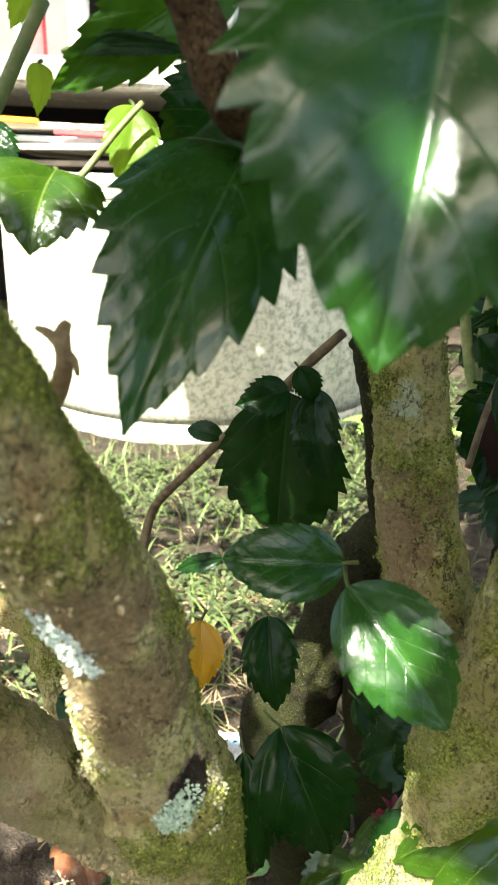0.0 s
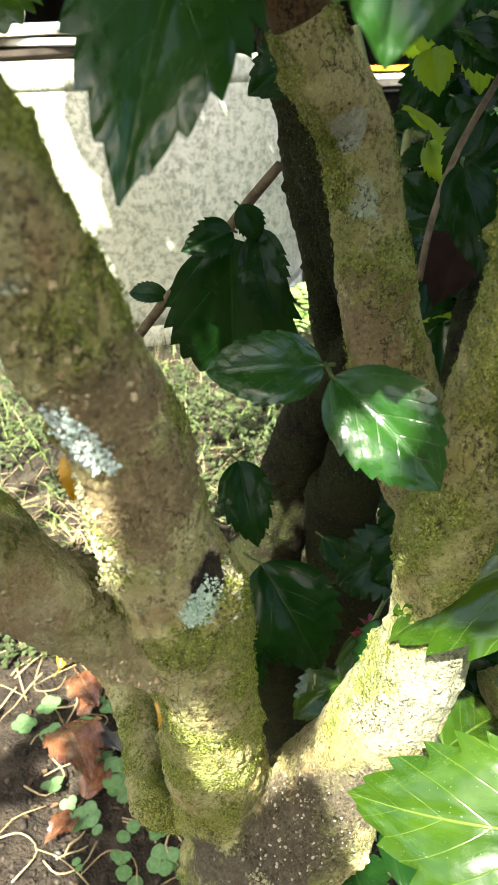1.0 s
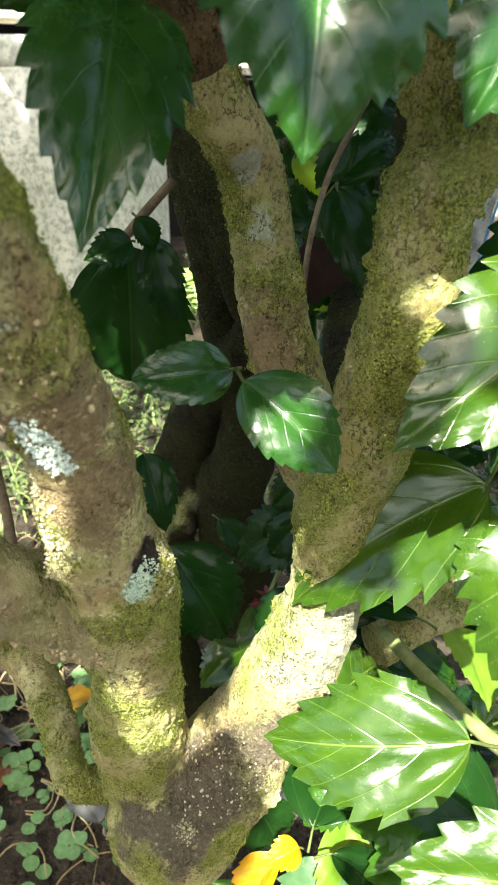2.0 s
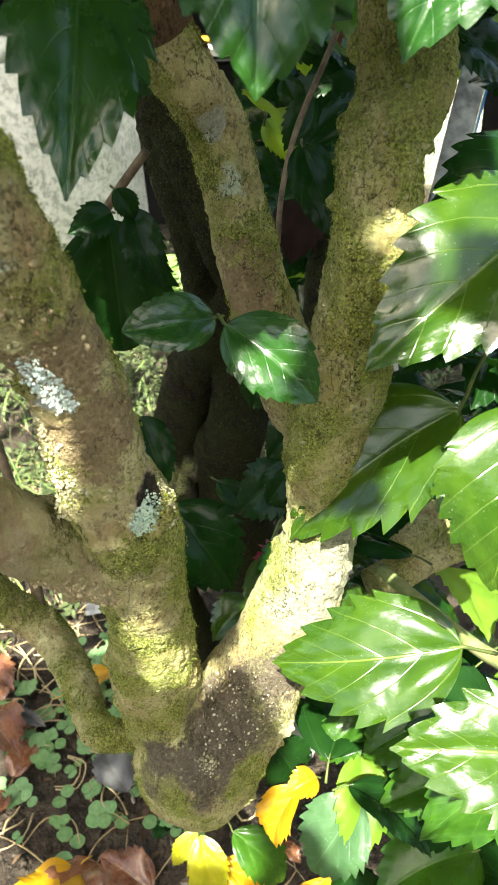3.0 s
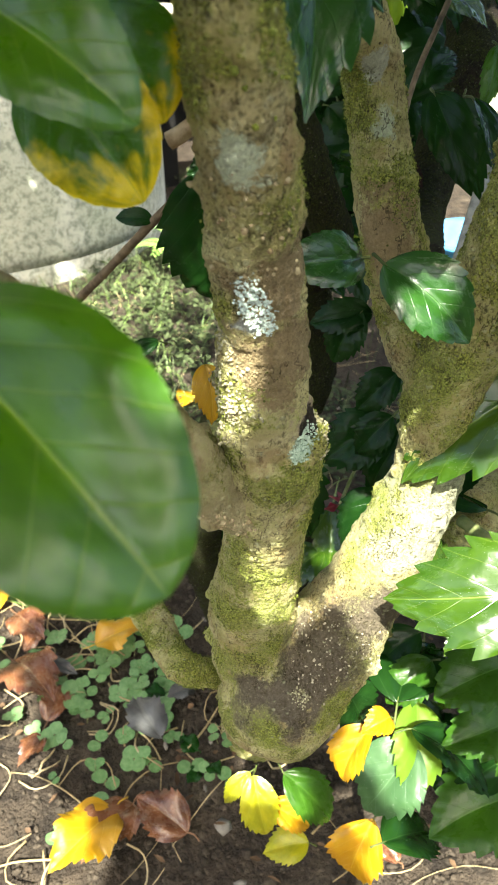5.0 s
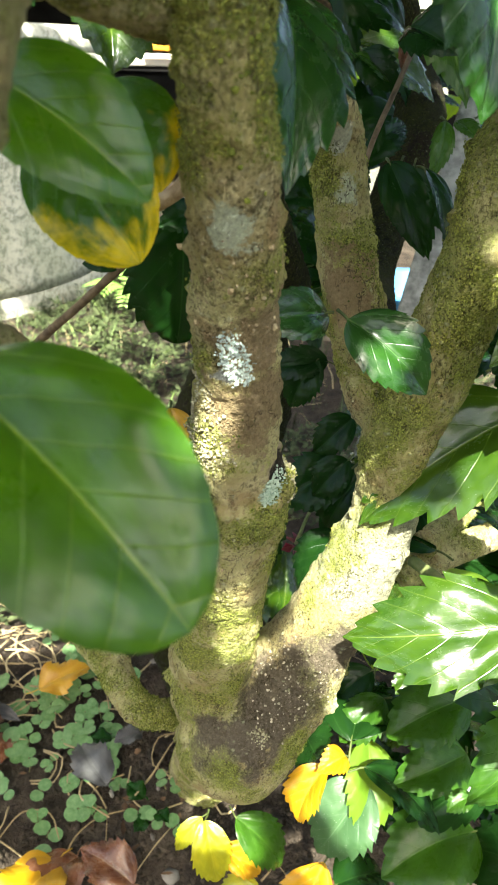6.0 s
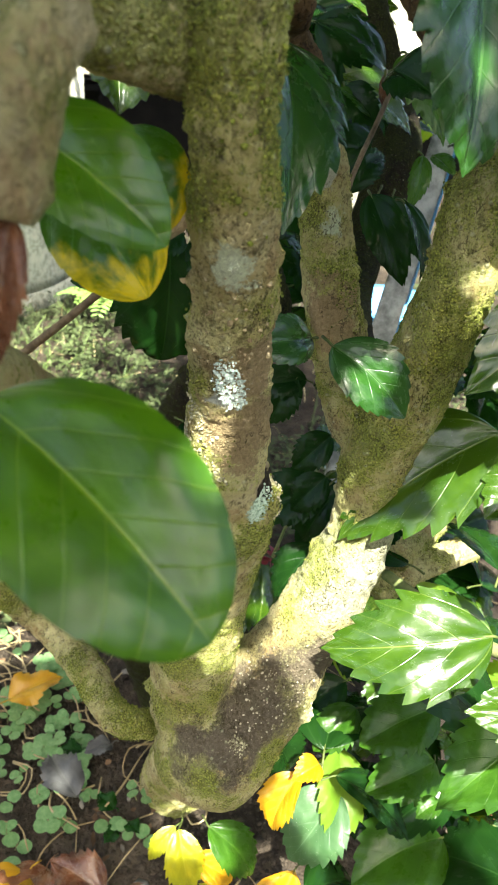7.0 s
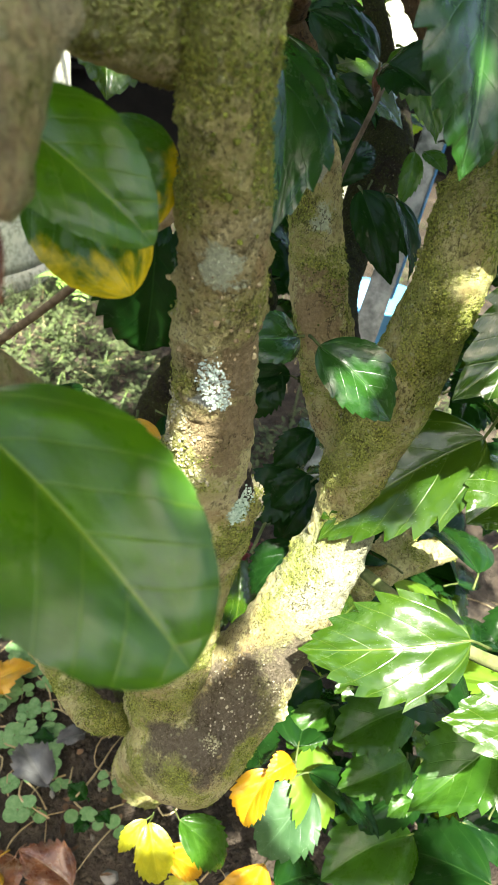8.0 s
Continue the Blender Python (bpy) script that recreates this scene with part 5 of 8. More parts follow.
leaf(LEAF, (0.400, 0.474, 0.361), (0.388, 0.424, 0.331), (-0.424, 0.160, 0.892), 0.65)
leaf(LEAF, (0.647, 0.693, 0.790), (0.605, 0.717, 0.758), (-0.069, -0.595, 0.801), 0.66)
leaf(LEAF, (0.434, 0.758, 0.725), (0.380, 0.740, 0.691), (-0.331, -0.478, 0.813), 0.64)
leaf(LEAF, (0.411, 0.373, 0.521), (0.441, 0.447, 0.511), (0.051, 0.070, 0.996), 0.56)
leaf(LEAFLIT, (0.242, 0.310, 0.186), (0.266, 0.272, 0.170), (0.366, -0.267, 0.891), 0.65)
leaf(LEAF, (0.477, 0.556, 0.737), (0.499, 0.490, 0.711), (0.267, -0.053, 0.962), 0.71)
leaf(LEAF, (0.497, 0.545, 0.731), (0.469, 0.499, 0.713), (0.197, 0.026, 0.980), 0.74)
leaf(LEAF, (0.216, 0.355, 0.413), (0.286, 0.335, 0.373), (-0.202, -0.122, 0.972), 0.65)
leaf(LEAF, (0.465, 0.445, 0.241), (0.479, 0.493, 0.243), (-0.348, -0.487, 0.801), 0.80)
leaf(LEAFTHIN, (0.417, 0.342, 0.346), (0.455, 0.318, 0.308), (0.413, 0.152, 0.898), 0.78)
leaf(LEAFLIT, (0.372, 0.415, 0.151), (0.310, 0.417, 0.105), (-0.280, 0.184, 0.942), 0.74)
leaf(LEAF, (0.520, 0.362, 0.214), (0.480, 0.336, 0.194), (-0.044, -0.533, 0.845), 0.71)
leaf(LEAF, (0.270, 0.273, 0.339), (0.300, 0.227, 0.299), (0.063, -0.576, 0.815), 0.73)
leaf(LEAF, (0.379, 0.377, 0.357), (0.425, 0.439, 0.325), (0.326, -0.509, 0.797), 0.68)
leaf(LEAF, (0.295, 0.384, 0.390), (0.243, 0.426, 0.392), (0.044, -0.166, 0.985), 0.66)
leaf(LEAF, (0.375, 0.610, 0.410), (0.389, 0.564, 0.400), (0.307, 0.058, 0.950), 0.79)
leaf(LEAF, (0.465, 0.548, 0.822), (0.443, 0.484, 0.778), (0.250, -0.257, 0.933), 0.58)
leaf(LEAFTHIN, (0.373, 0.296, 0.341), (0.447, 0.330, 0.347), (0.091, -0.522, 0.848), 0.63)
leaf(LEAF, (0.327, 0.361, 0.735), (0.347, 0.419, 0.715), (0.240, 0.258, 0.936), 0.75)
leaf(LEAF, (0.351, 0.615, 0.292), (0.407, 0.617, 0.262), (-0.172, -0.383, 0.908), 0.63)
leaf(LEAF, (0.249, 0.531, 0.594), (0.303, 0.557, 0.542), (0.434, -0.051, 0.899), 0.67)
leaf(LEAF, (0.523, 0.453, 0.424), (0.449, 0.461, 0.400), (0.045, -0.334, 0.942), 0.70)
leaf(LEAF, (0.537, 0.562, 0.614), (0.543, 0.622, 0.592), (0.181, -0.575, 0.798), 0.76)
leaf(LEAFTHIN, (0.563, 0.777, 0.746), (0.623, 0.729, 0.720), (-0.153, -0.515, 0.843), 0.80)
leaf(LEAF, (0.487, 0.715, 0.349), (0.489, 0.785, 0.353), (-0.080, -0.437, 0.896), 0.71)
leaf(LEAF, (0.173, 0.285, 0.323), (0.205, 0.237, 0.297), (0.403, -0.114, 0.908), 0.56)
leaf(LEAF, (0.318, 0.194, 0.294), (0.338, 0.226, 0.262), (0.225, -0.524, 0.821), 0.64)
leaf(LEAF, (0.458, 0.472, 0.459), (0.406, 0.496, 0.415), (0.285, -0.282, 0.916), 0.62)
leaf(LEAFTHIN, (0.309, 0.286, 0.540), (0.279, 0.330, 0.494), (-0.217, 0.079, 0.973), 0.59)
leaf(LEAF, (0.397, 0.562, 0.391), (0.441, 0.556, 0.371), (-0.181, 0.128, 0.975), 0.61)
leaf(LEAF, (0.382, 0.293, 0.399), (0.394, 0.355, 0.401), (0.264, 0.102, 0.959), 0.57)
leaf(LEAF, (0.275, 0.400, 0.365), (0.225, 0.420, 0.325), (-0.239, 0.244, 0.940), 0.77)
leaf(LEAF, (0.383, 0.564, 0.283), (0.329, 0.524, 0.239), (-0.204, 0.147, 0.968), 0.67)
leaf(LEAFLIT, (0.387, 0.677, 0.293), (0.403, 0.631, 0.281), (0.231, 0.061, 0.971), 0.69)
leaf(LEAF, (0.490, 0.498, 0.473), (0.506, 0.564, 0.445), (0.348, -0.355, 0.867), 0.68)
leaf(LEAF, (0.560, 0.745, 0.759), (0.500, 0.773, 0.759), (-0.335, -0.232, 0.913), 0.69)
leaf(LEAF, (0.550, 0.630, 0.656), (0.494, 0.598, 0.660), (0.246, -0.035, 0.969), 0.64)
leaf(LEAF, (0.300, 0.409, 0.417), (0.298, 0.461, 0.417), (-0.256, -0.223, 0.941), 0.56)
leaf(LEAF, (0.541, 0.415, 0.165), (0.577, 0.353, 0.155), (-0.417, 0.252, 0.873), 0.76)
leaf(LEAF, (0.367, 0.448, 0.533), (0.311, 0.446, 0.519), (-0.397, -0.356, 0.846), 0.66)
leaf(LEAF, (0.273, 0.374, 0.142), (0.299, 0.310, 0.136), (-0.104, 0.215, 0.971), 0.78)
leaf(LEAF, (0.426, 0.493, 0.389), (0.378, 0.489, 0.375), (-0.112, -0.487, 0.866), 0.68)
leaf(LEAFLIT, (0.519, 0.628, 0.871), (0.503, 0.564, 0.855), (0.314, -0.541, 0.780), 0.60)
leaf(LEAF, (0.313, 0.372, 0.568), (0.271, 0.334, 0.550), (0.374, -0.377, 0.847), 0.67)
leaf(LEAF, (0.427, 0.406, 0.155), (0.377, 0.414, 0.159), (-0.154, 0.077, 0.985), 0.74)
leaf(LEAFTHIN, (0.385, 0.639, 0.293), (0.375, 0.593, 0.267), (0.155, -0.565, 0.810), 0.71)
leaf(LEAF, (0.506, 0.595, 0.688), (0.500, 0.675, 0.684), (-0.277, -0.414, 0.867), 0.69)
leaf(LEAF, (0.381, 0.465, 0.336), (0.413, 0.507, 0.336), (-0.240, -0.456, 0.857), 0.65)
leaf(LEAF, (0.549, 0.560, 0.467), (0.587, 0.506, 0.463), (-0.253, 0.058, 0.966), 0.78)
leaf(LEAF, (0.503, 0.531, 0.508), (0.485, 0.483, 0.510), (-0.156, -0.557, 0.816), 0.69)
leaf(LEAF, (0.332, 0.455, 0.493), (0.366, 0.399, 0.489), (0.210, -0.388, 0.897), 0.62)
leaf(LEAF, (0.423, 0.290, 0.135), (0.439, 0.338, 0.131), (-0.160, -0.532, 0.832), 0.75)
leaf(LEAF, (0.573, 0.552, 0.267), (0.509, 0.548, 0.265), (-0.017, -0.617, 0.787), 0.69)
leaf(LEAF, (0.389, 0.251, 0.172), (0.387, 0.325, 0.174), (-0.248, -0.342, 0.907), 0.75)
leaf(LEAF, (0.406, 0.763, 0.701), (0.436, 0.801, 0.667), (0.144, 0.120, 0.982), 0.64)
leaf(LEAF, (0.472, 0.498, 0.809), (0.450, 0.532, 0.779), (0.200, 0.104, 0.974), 0.74)
leaf(LEAF, (0.597, 0.591, 0.570), (0.609, 0.643, 0.538), (0.079, -0.473, 0.878), 0.75)
leaf(LEAFLIT, (0.227, 0.569, 0.798), (0.259, 0.501, 0.784), (0.184, -0.533, 0.826), 0.55)
leaf(LEAF, (0.412, 0.462, 0.835), (0.396, 0.502, 0.799), (-0.163, 0.168, 0.972), 0.70)
leaf(LEAF, (0.590, 0.615, 0.656), (0.624, 0.657, 0.610), (-0.203, -0.573, 0.794), 0.78)
leaf(LEAF, (0.523, 0.394, 0.173), (0.525, 0.468, 0.137), (0.164, -0.005, 0.986), 0.68)
leaf(LEAF, (0.279, 0.229, 0.281), (0.331, 0.205, 0.261), (-0.255, -0.448, 0.857), 0.64)
leaf(LEAF, (0.294, 0.446, 0.478), (0.306, 0.506, 0.442), (-0.379, -0.436, 0.816), 0.58)
leaf(LEAFTHIN, (0.248, 0.379, 0.287), (0.274, 0.415, 0.265), (0.192, -0.134, 0.972), 0.64)
leaf(LEAF, (0.267, 0.207, 0.340), (0.295, 0.239, 0.308), (-0.102, -0.123, 0.987), 0.60)
leaf(LEAF, (0.434, 0.703, 0.850), (0.440, 0.757, 0.806), (0.284, 0.130, 0.950), 0.56)
leaf(LEAF, (0.289, 0.393, 0.282), (0.285, 0.463, 0.248), (-0.350, -0.223, 0.910), 0.67)
leaf(LEAF, (0.216, 0.317, 0.188), (0.256, 0.337, 0.158), (-0.240, -0.126, 0.963), 0.65)
leaf(LEAF, (0.398, 0.479, 0.457), (0.442, 0.431, 0.425), (0.268, -0.449, 0.852), 0.71)
leaf(LEAF, (0.321, 0.381, 0.597), (0.365, 0.319, 0.573), (0.032, 0.060, 0.998), 0.77)
leaf(LEAFLIT, (0.402, 0.446, 0.578), (0.456, 0.396, 0.544), (0.226, 0.279, 0.933), 0.70)
leaf(LEAF, (0.495, 0.295, 0.224), (0.455, 0.323, 0.224), (0.246, -0.396, 0.884), 0.67)
leaf(LEAF, (0.316, 0.576, 0.749), (0.298, 0.512, 0.707), (0.175, -0.138, 0.975), 0.59)
leaf(LEAF, (0.261, 0.184, 0.291), (0.245, 0.248, 0.239), (-0.101, -0.518, 0.849), 0.66)
leaf(LEAF, (0.526, 0.472, 0.368), (0.488, 0.450, 0.328), (0.205, -0.230, 0.951), 0.58)
leaf(LEAFLIT, (0.255, 0.429, 0.352), (0.287, 0.467, 0.326), (-0.184, -0.520, 0.834), 0.57)
leaf(LEAF, (0.463, 0.551, 0.868), (0.483, 0.585, 0.836), (0.374, 0.149, 0.915), 0.73)
leaf(LEAF, (0.341, 0.316, 0.251), (0.373, 0.338, 0.219), (0.100, -0.170, 0.980), 0.62)
leaf(LEAF, (0.505, 0.419, 0.141), (0.561, 0.371, 0.123), (-0.395, -0.374, 0.839), 0.73)
leaf(LEAFLIT, (0.494, 0.798, 0.815), (0.480, 0.852, 0.803), (0.437, -0.187, 0.879), 0.68)
leaf(LEAF, (0.583, 0.520, 0.387), (0.537, 0.472, 0.341), (-0.251, -0.554, 0.794), 0.57)
leaf(LEAF, (0.247, 0.366, 0.522), (0.301, 0.380, 0.484), (-0.432, 0.126, 0.893), 0.74)
leaf(LEAF, (0.670, 0.606, 0.597), (0.614, 0.612, 0.561), (0.058, 0.066, 0.996), 0.74)
leaf(LEAF, (0.401, 0.869, 0.815), (0.389, 0.821, 0.771), (-0.215, 0.119, 0.969), 0.61)
leaf(LEAF, (0.311, 0.401, 0.484), (0.339, 0.439, 0.478), (0.268, 0.127, 0.955), 0.71)
leaf(LEAF, (0.634, 0.621, 0.622), (0.578, 0.595, 0.590), (0.098, -0.305, 0.947), 0.72)
leaf(LEAF, (0.467, 0.470, 0.252), (0.393, 0.472, 0.254), (0.435, 0.231, 0.870), 0.63)
leaf(LEAF, (0.494, 0.524, 0.414), (0.450, 0.562, 0.396), (-0.323, 0.079, 0.943), 0.62)
leaf(LEAF, (0.562, 0.689, 0.767), (0.542, 0.623, 0.767), (-0.211, -0.580, 0.787), 0.76)
leaf(LEAF, (0.479, 0.649, 0.895), (0.513, 0.585, 0.853), (-0.409, -0.386, 0.827), 0.71)
leaf(LEAFTHIN, (0.325, 0.259, 0.263), (0.343, 0.205, 0.215), (0.054, -0.527, 0.848), 0.60)
leaf(LEAF, (0.465, 0.339, 0.177), (0.539, 0.331, 0.143), (-0.295, -0.530, 0.795), 0.60)
leaf(LEAF, (0.519, 0.347, 0.277), (0.463, 0.305, 0.283), (-0.215, -0.304, 0.928), 0.78)
leaf(LEAF, (0.235, 0.352, 0.184), (0.291, 0.372, 0.154), (-0.367, -0.392, 0.844), 0.67)
leaf(LEAFLIT, (0.340, 0.330, 0.232), (0.300, 0.270, 0.238), (0.176, -0.434, 0.884), 0.74)
leaf(LEAF, (0.260, 0.378, 0.151), (0.292, 0.302, 0.145), (-0.305, -0.277, 0.911), 0.80)
leaf(LEAFTHIN, (0.231, 0.532, 0.694), (0.217, 0.452, 0.680), (0.329, -0.098, 0.939), 0.63)
leaf(LEAF, (0.397, 0.671, 0.796), (0.351, 0.711, 0.782), (-0.376, -0.145, 0.915), 0.73)
leaf(LEAF, (0.285, 0.276, 0.230), (0.357, 0.268, 0.222), (-0.324, 0.210, 0.922), 0.72)
leaf(LEAF, (0.537, 0.438, 0.340), (0.507, 0.406, 0.304), (-0.381, -0.305, 0.873), 0.79)
leaf(LEAF, (0.283, 0.279, 0.411), (0.353, 0.289, 0.365), (-0.323, 0.008, 0.946), 0.58)
leaf(LEAF, (0.218, 0.345, 0.382), (0.266, 0.293, 0.362), (0.345, -0.492, 0.799), 0.63)
leaf(LEAFLIT, (0.165, 0.284, 0.469), (0.211, 0.322, 0.433), (0.241, -0.069, 0.968), 0.73)
leaf(LEAF, (0.372, 0.352, 0.262), (0.392, 0.318, 0.226), (0.239, -0.556, 0.796), 0.67)
leaf(LEAFTHIN, (0.357, 0.276, 0.225), (0.405, 0.320, 0.193), (0.123, -0.179, 0.976), 0.68)
leaf(LEAF, (0.479, 0.569, 0.408), (0.421, 0.577, 0.374), (-0.179, -0.252, 0.951), 0.57)
leaf(LEAFLIT, (0.485, 0.510, 0.685), (0.449, 0.464, 0.689), (-0.171, -0.316, 0.933), 0.80)
leaf(LEAF, (0.370, 0.703, 0.811), (0.432, 0.731, 0.775), (-0.179, -0.483, 0.857), 0.79)
leaf(LEAF, (0.298, 0.445, 0.380), (0.276, 0.493, 0.346), (-0.208, -0.169, 0.964), 0.69)
leaf(LEAFTHIN, (0.343, 0.357, 0.144), (0.373, 0.389, 0.112), (-0.225, 0.063, 0.972), 0.65)
leaf(LEAF, (0.663, 0.646, 0.695), (0.701, 0.674, 0.661), (0.416, 0.015, 0.909), 0.80)
leaf(LEAF, (0.520, 0.750, 0.214), (0.520, 0.698, 0.204), (0.383, 0.216, 0.898), 0.76)
leaf(LEAF, (0.448, 0.918, 0.817), (0.470, 0.986, 0.781), (0.358, -0.332, 0.873), 0.79)
leaf(LEAFLIT, (0.346, 0.396, 0.177), (0.376, 0.424, 0.157), (0.291, -0.405, 0.867), 0.62)
leaf(LEAF, (0.366, 0.474, 0.232), (0.330, 0.494, 0.214), (0.163, -0.125, 0.979), 0.57)
leaf(LEAF, (0.304, 0.484, 0.498), (0.326, 0.446, 0.478), (-0.166, 0.104, 0.981), 0.77)
leaf(LEAF, (0.402, 0.311, 0.293), (0.360, 0.343, 0.255), (0.377, -0.446, 0.812), 0.59)
leaf(LEAF, (0.323, 0.476, 0.315), (0.349, 0.506, 0.287), (-0.001, -0.501, 0.865), 0.67)
leaf(LEAF, (0.482, 0.355, 0.372), (0.448, 0.331, 0.356), (-0.210, -0.526, 0.824), 0.66)
leaf(LEAF, (0.269, 0.461, 0.758), (0.305, 0.429, 0.742), (0.343, -0.516, 0.785), 0.64)
leaf(LEAF, (0.554, 0.574, 0.681), (0.512, 0.602, 0.639), (0.435, 0.179, 0.883), 0.74)
leaf(LEAF, (0.306, 0.414, 0.263), (0.334, 0.478, 0.223), (-0.370, -0.026, 0.929), 0.56)
leaf(LEAFLIT, (0.381, 0.351, 0.659), (0.363, 0.401, 0.637), (-0.305, -0.510, 0.804), 0.60)
leaf(LEAFLIT, (0.220, 0.493, 0.751), (0.288, 0.471, 0.715), (-0.325, -0.462, 0.825), 0.58)
leaf(LEAFLIT, (0.393, 0.476, 0.135), (0.347, 0.462, 0.117), (0.130, -0.546, 0.828), 0.61)
leaf(LEAFLIT, (0.545, 0.657, 0.673), (0.547, 0.603, 0.647), (-0.033, -0.253, 0.967), 0.59)
leaf(LEAF, (0.390, 0.385, 0.283), (0.434, 0.375, 0.251), (0.355, 0.022, 0.935), 0.56)
leaf(LEAF, (0.158, 0.285, 0.358), (0.206, 0.345, 0.334), (-0.271, -0.311, 0.911), 0.72)
leaf(LEAF, (0.222, 0.342, 0.521), (0.256, 0.306, 0.503), (-0.087, -0.106, 0.990), 0.68)
leaf(LEAF, (0.255, 0.259, 0.309), (0.201, 0.265, 0.263), (0.325, -0.571, 0.754), 0.60)
leaf(LEAFTHIN, (0.475, 0.693, 0.194), (0.463, 0.643, 0.154), (-0.391, -0.413, 0.823), 0.71)
leaf(LEAF, (0.244, 0.452, 0.455), (0.204, 0.408, 0.415), (0.132, -0.428, 0.894), 0.70)
leaf(LEAF, (0.344, 0.346, 0.617), (0.272, 0.346, 0.577), (0.050, 0.083, 0.995), 0.66)
leaf(LEAF, (0.225, 0.374, 0.371), (0.261, 0.402, 0.367), (0.346, -0.427, 0.835), 0.77)
leaf(LEAF, (0.310, 0.484, 0.513), (0.278, 0.518, 0.479), (0.180, -0.606, 0.775), 0.73)
leaf(LEAFLIT, (0.396, 0.577, 0.453), (0.368, 0.623, 0.439), (0.209, -0.215, 0.954), 0.64)
leaf(LEAF, (0.446, 0.506, 0.782), (0.386, 0.468, 0.788), (0.311, -0.386, 0.869), 0.71)
leaf(LEAFTHIN, (0.372, 0.284, 0.318), (0.326, 0.334, 0.300), (-0.035, 0.109, 0.993), 0.58)
leaf(LEAF, (0.305, 0.657, 0.730), (0.315, 0.711, 0.722), (0.321, -0.288, 0.902), 0.67)
leaf(LEAF, (0.308, 0.534, 0.474), (0.318, 0.466, 0.430), (0.374, -0.358, 0.856), 0.63)
leaf(LEAF, (0.228, 0.511, 0.640), (0.202, 0.441, 0.608), (0.060, -0.567, 0.821), 0.57)
leaf(LEAFLIT, (0.228, 0.442, 0.375), (0.302, 0.402, 0.365), (0.295, 0.015, 0.955), 0.67)
leaf(LEAF, (0.361, 0.416, 0.376), (0.405, 0.418, 0.356), (-0.385, 0.017, 0.923), 0.67)
leaf(LEAFLIT, (0.411, 0.432, 0.318), (0.397, 0.370, 0.288), (0.226, -0.161, 0.961), 0.57)
leaf(LEAF, (0.154, 0.270, 0.217), (0.204, 0.276, 0.185), (0.200, -0.016, 0.980), 0.73)
leaf(LEAF, (0.453, 0.922, 0.832), (0.513, 0.872, 0.804), (-0.232, -0.209, 0.950), 0.59)
leaf(LEAFLIT, (0.403, 0.349, 0.207), (0.429, 0.403, 0.157), (-0.420, -0.199, 0.885), 0.71)
leaf(LEAF, (0.371, 0.431, 0.330), (0.423, 0.393, 0.316), (-0.393, 0.013, 0.920), 0.75)
leaf(LEAF, (0.299, 0.293, 0.186), (0.239, 0.295, 0.180), (0.100, -0.503, 0.859), 0.78)
leaf(LEAF, (0.438, 0.862, 0.762), (0.454, 0.934, 0.738), (0.064, -0.227, 0.972), 0.72)
leaf(LEAFTHIN, (0.593, 0.514, 0.481), (0.545, 0.550, 0.449), (0.193, -0.586, 0.787), 0.75)
leaf(LEAF, (0.670, 0.884, 0.779), (0.622, 0.880, 0.759), (-0.425, 0.113, 0.898), 0.56)
leaf(LEAF, (0.263, 0.448, 0.384), (0.321, 0.424, 0.336), (0.088, -0.271, 0.959), 0.78)
leaf(LEAF, (0.410, 0.656, 0.850), (0.430, 0.612, 0.844), (-0.368, -0.084, 0.926), 0.64)
leaf(LEAF, (0.349, 0.287, 0.417), (0.311, 0.283, 0.383), (-0.039, -0.012, 0.999), 0.63)
leaf(LEAFTHIN, (0.200, 0.317, 0.299), (0.172, 0.271, 0.259), (0.043, -0.586, 0.809), 0.60)
leaf(LEAFTHIN, (0.313, 0.392, 0.371), (0.295, 0.314, 0.371), (0.288, -0.488, 0.824), 0.70)
leaf(LEAF, (0.371, 0.430, 0.789), (0.327, 0.458, 0.745), (0.152, -0.062, 0.986), 0.65)
leaf(LEAF, (0.454, 0.627, 0.761), (0.530, 0.629, 0.731), (-0.416, -0.310, 0.855), 0.63)
leaf(LEAFTHIN, (0.376, 0.569, 0.409), (0.416, 0.561, 0.385), (-0.401, -0.022, 0.916), 0.62)
leaf(LEAFLIT, (0.293, 0.538, 0.425), (0.343, 0.574, 0.415), (-0.023, -0.520, 0.854), 0.55)
leaf(LEAF, (0.437, 0.632, 0.175), (0.355, 0.632, 0.181), (0.143, -0.211, 0.967), 0.69)
leaf(LEAF, (0.492, 0.667, 0.856), (0.538, 0.697, 0.846), (-0.395, -0.166, 0.903), 0.60)
leaf(LEAF, (0.485, 0.521, 0.307), (0.423, 0.515, 0.283), (-0.376, -0.296, 0.878), 0.75)
leaf(LEAF, (0.503, 0.560, 0.534), (0.519, 0.508, 0.506), (0.415, -0.127, 0.901), 0.77)
leaf(LEAF, (0.457, 0.534, 0.376), (0.495, 0.510, 0.350), (-0.351, 0.161, 0.922), 0.63)
leaf(LEAF, (0.528, 0.615, 0.454), (0.498, 0.667, 0.406), (-0.106, 0.278, 0.955), 0.69)
leaf(LEAF, (0.445, 0.540, 0.749), (0.445, 0.608, 0.725), (-0.044, -0.408, 0.912), 0.55)
leaf(LEAF, (0.414, 0.474, 0.157), (0.470, 0.450, 0.105), (0.319, 0.064, 0.945), 0.73)
leaf(LEAF, (0.240, 0.412, 0.574), (0.220, 0.362, 0.538), (-0.336, -0.068, 0.939), 0.55)
leaf(LEAF, (0.353, 0.336, 0.179), (0.307, 0.314, 0.141), (0.354, -0.555, 0.753), 0.73)
leaf(LEAF, (0.261, 0.336, 0.585), (0.301, 0.328, 0.555), (-0.378, 0.184, 0.907), 0.60)
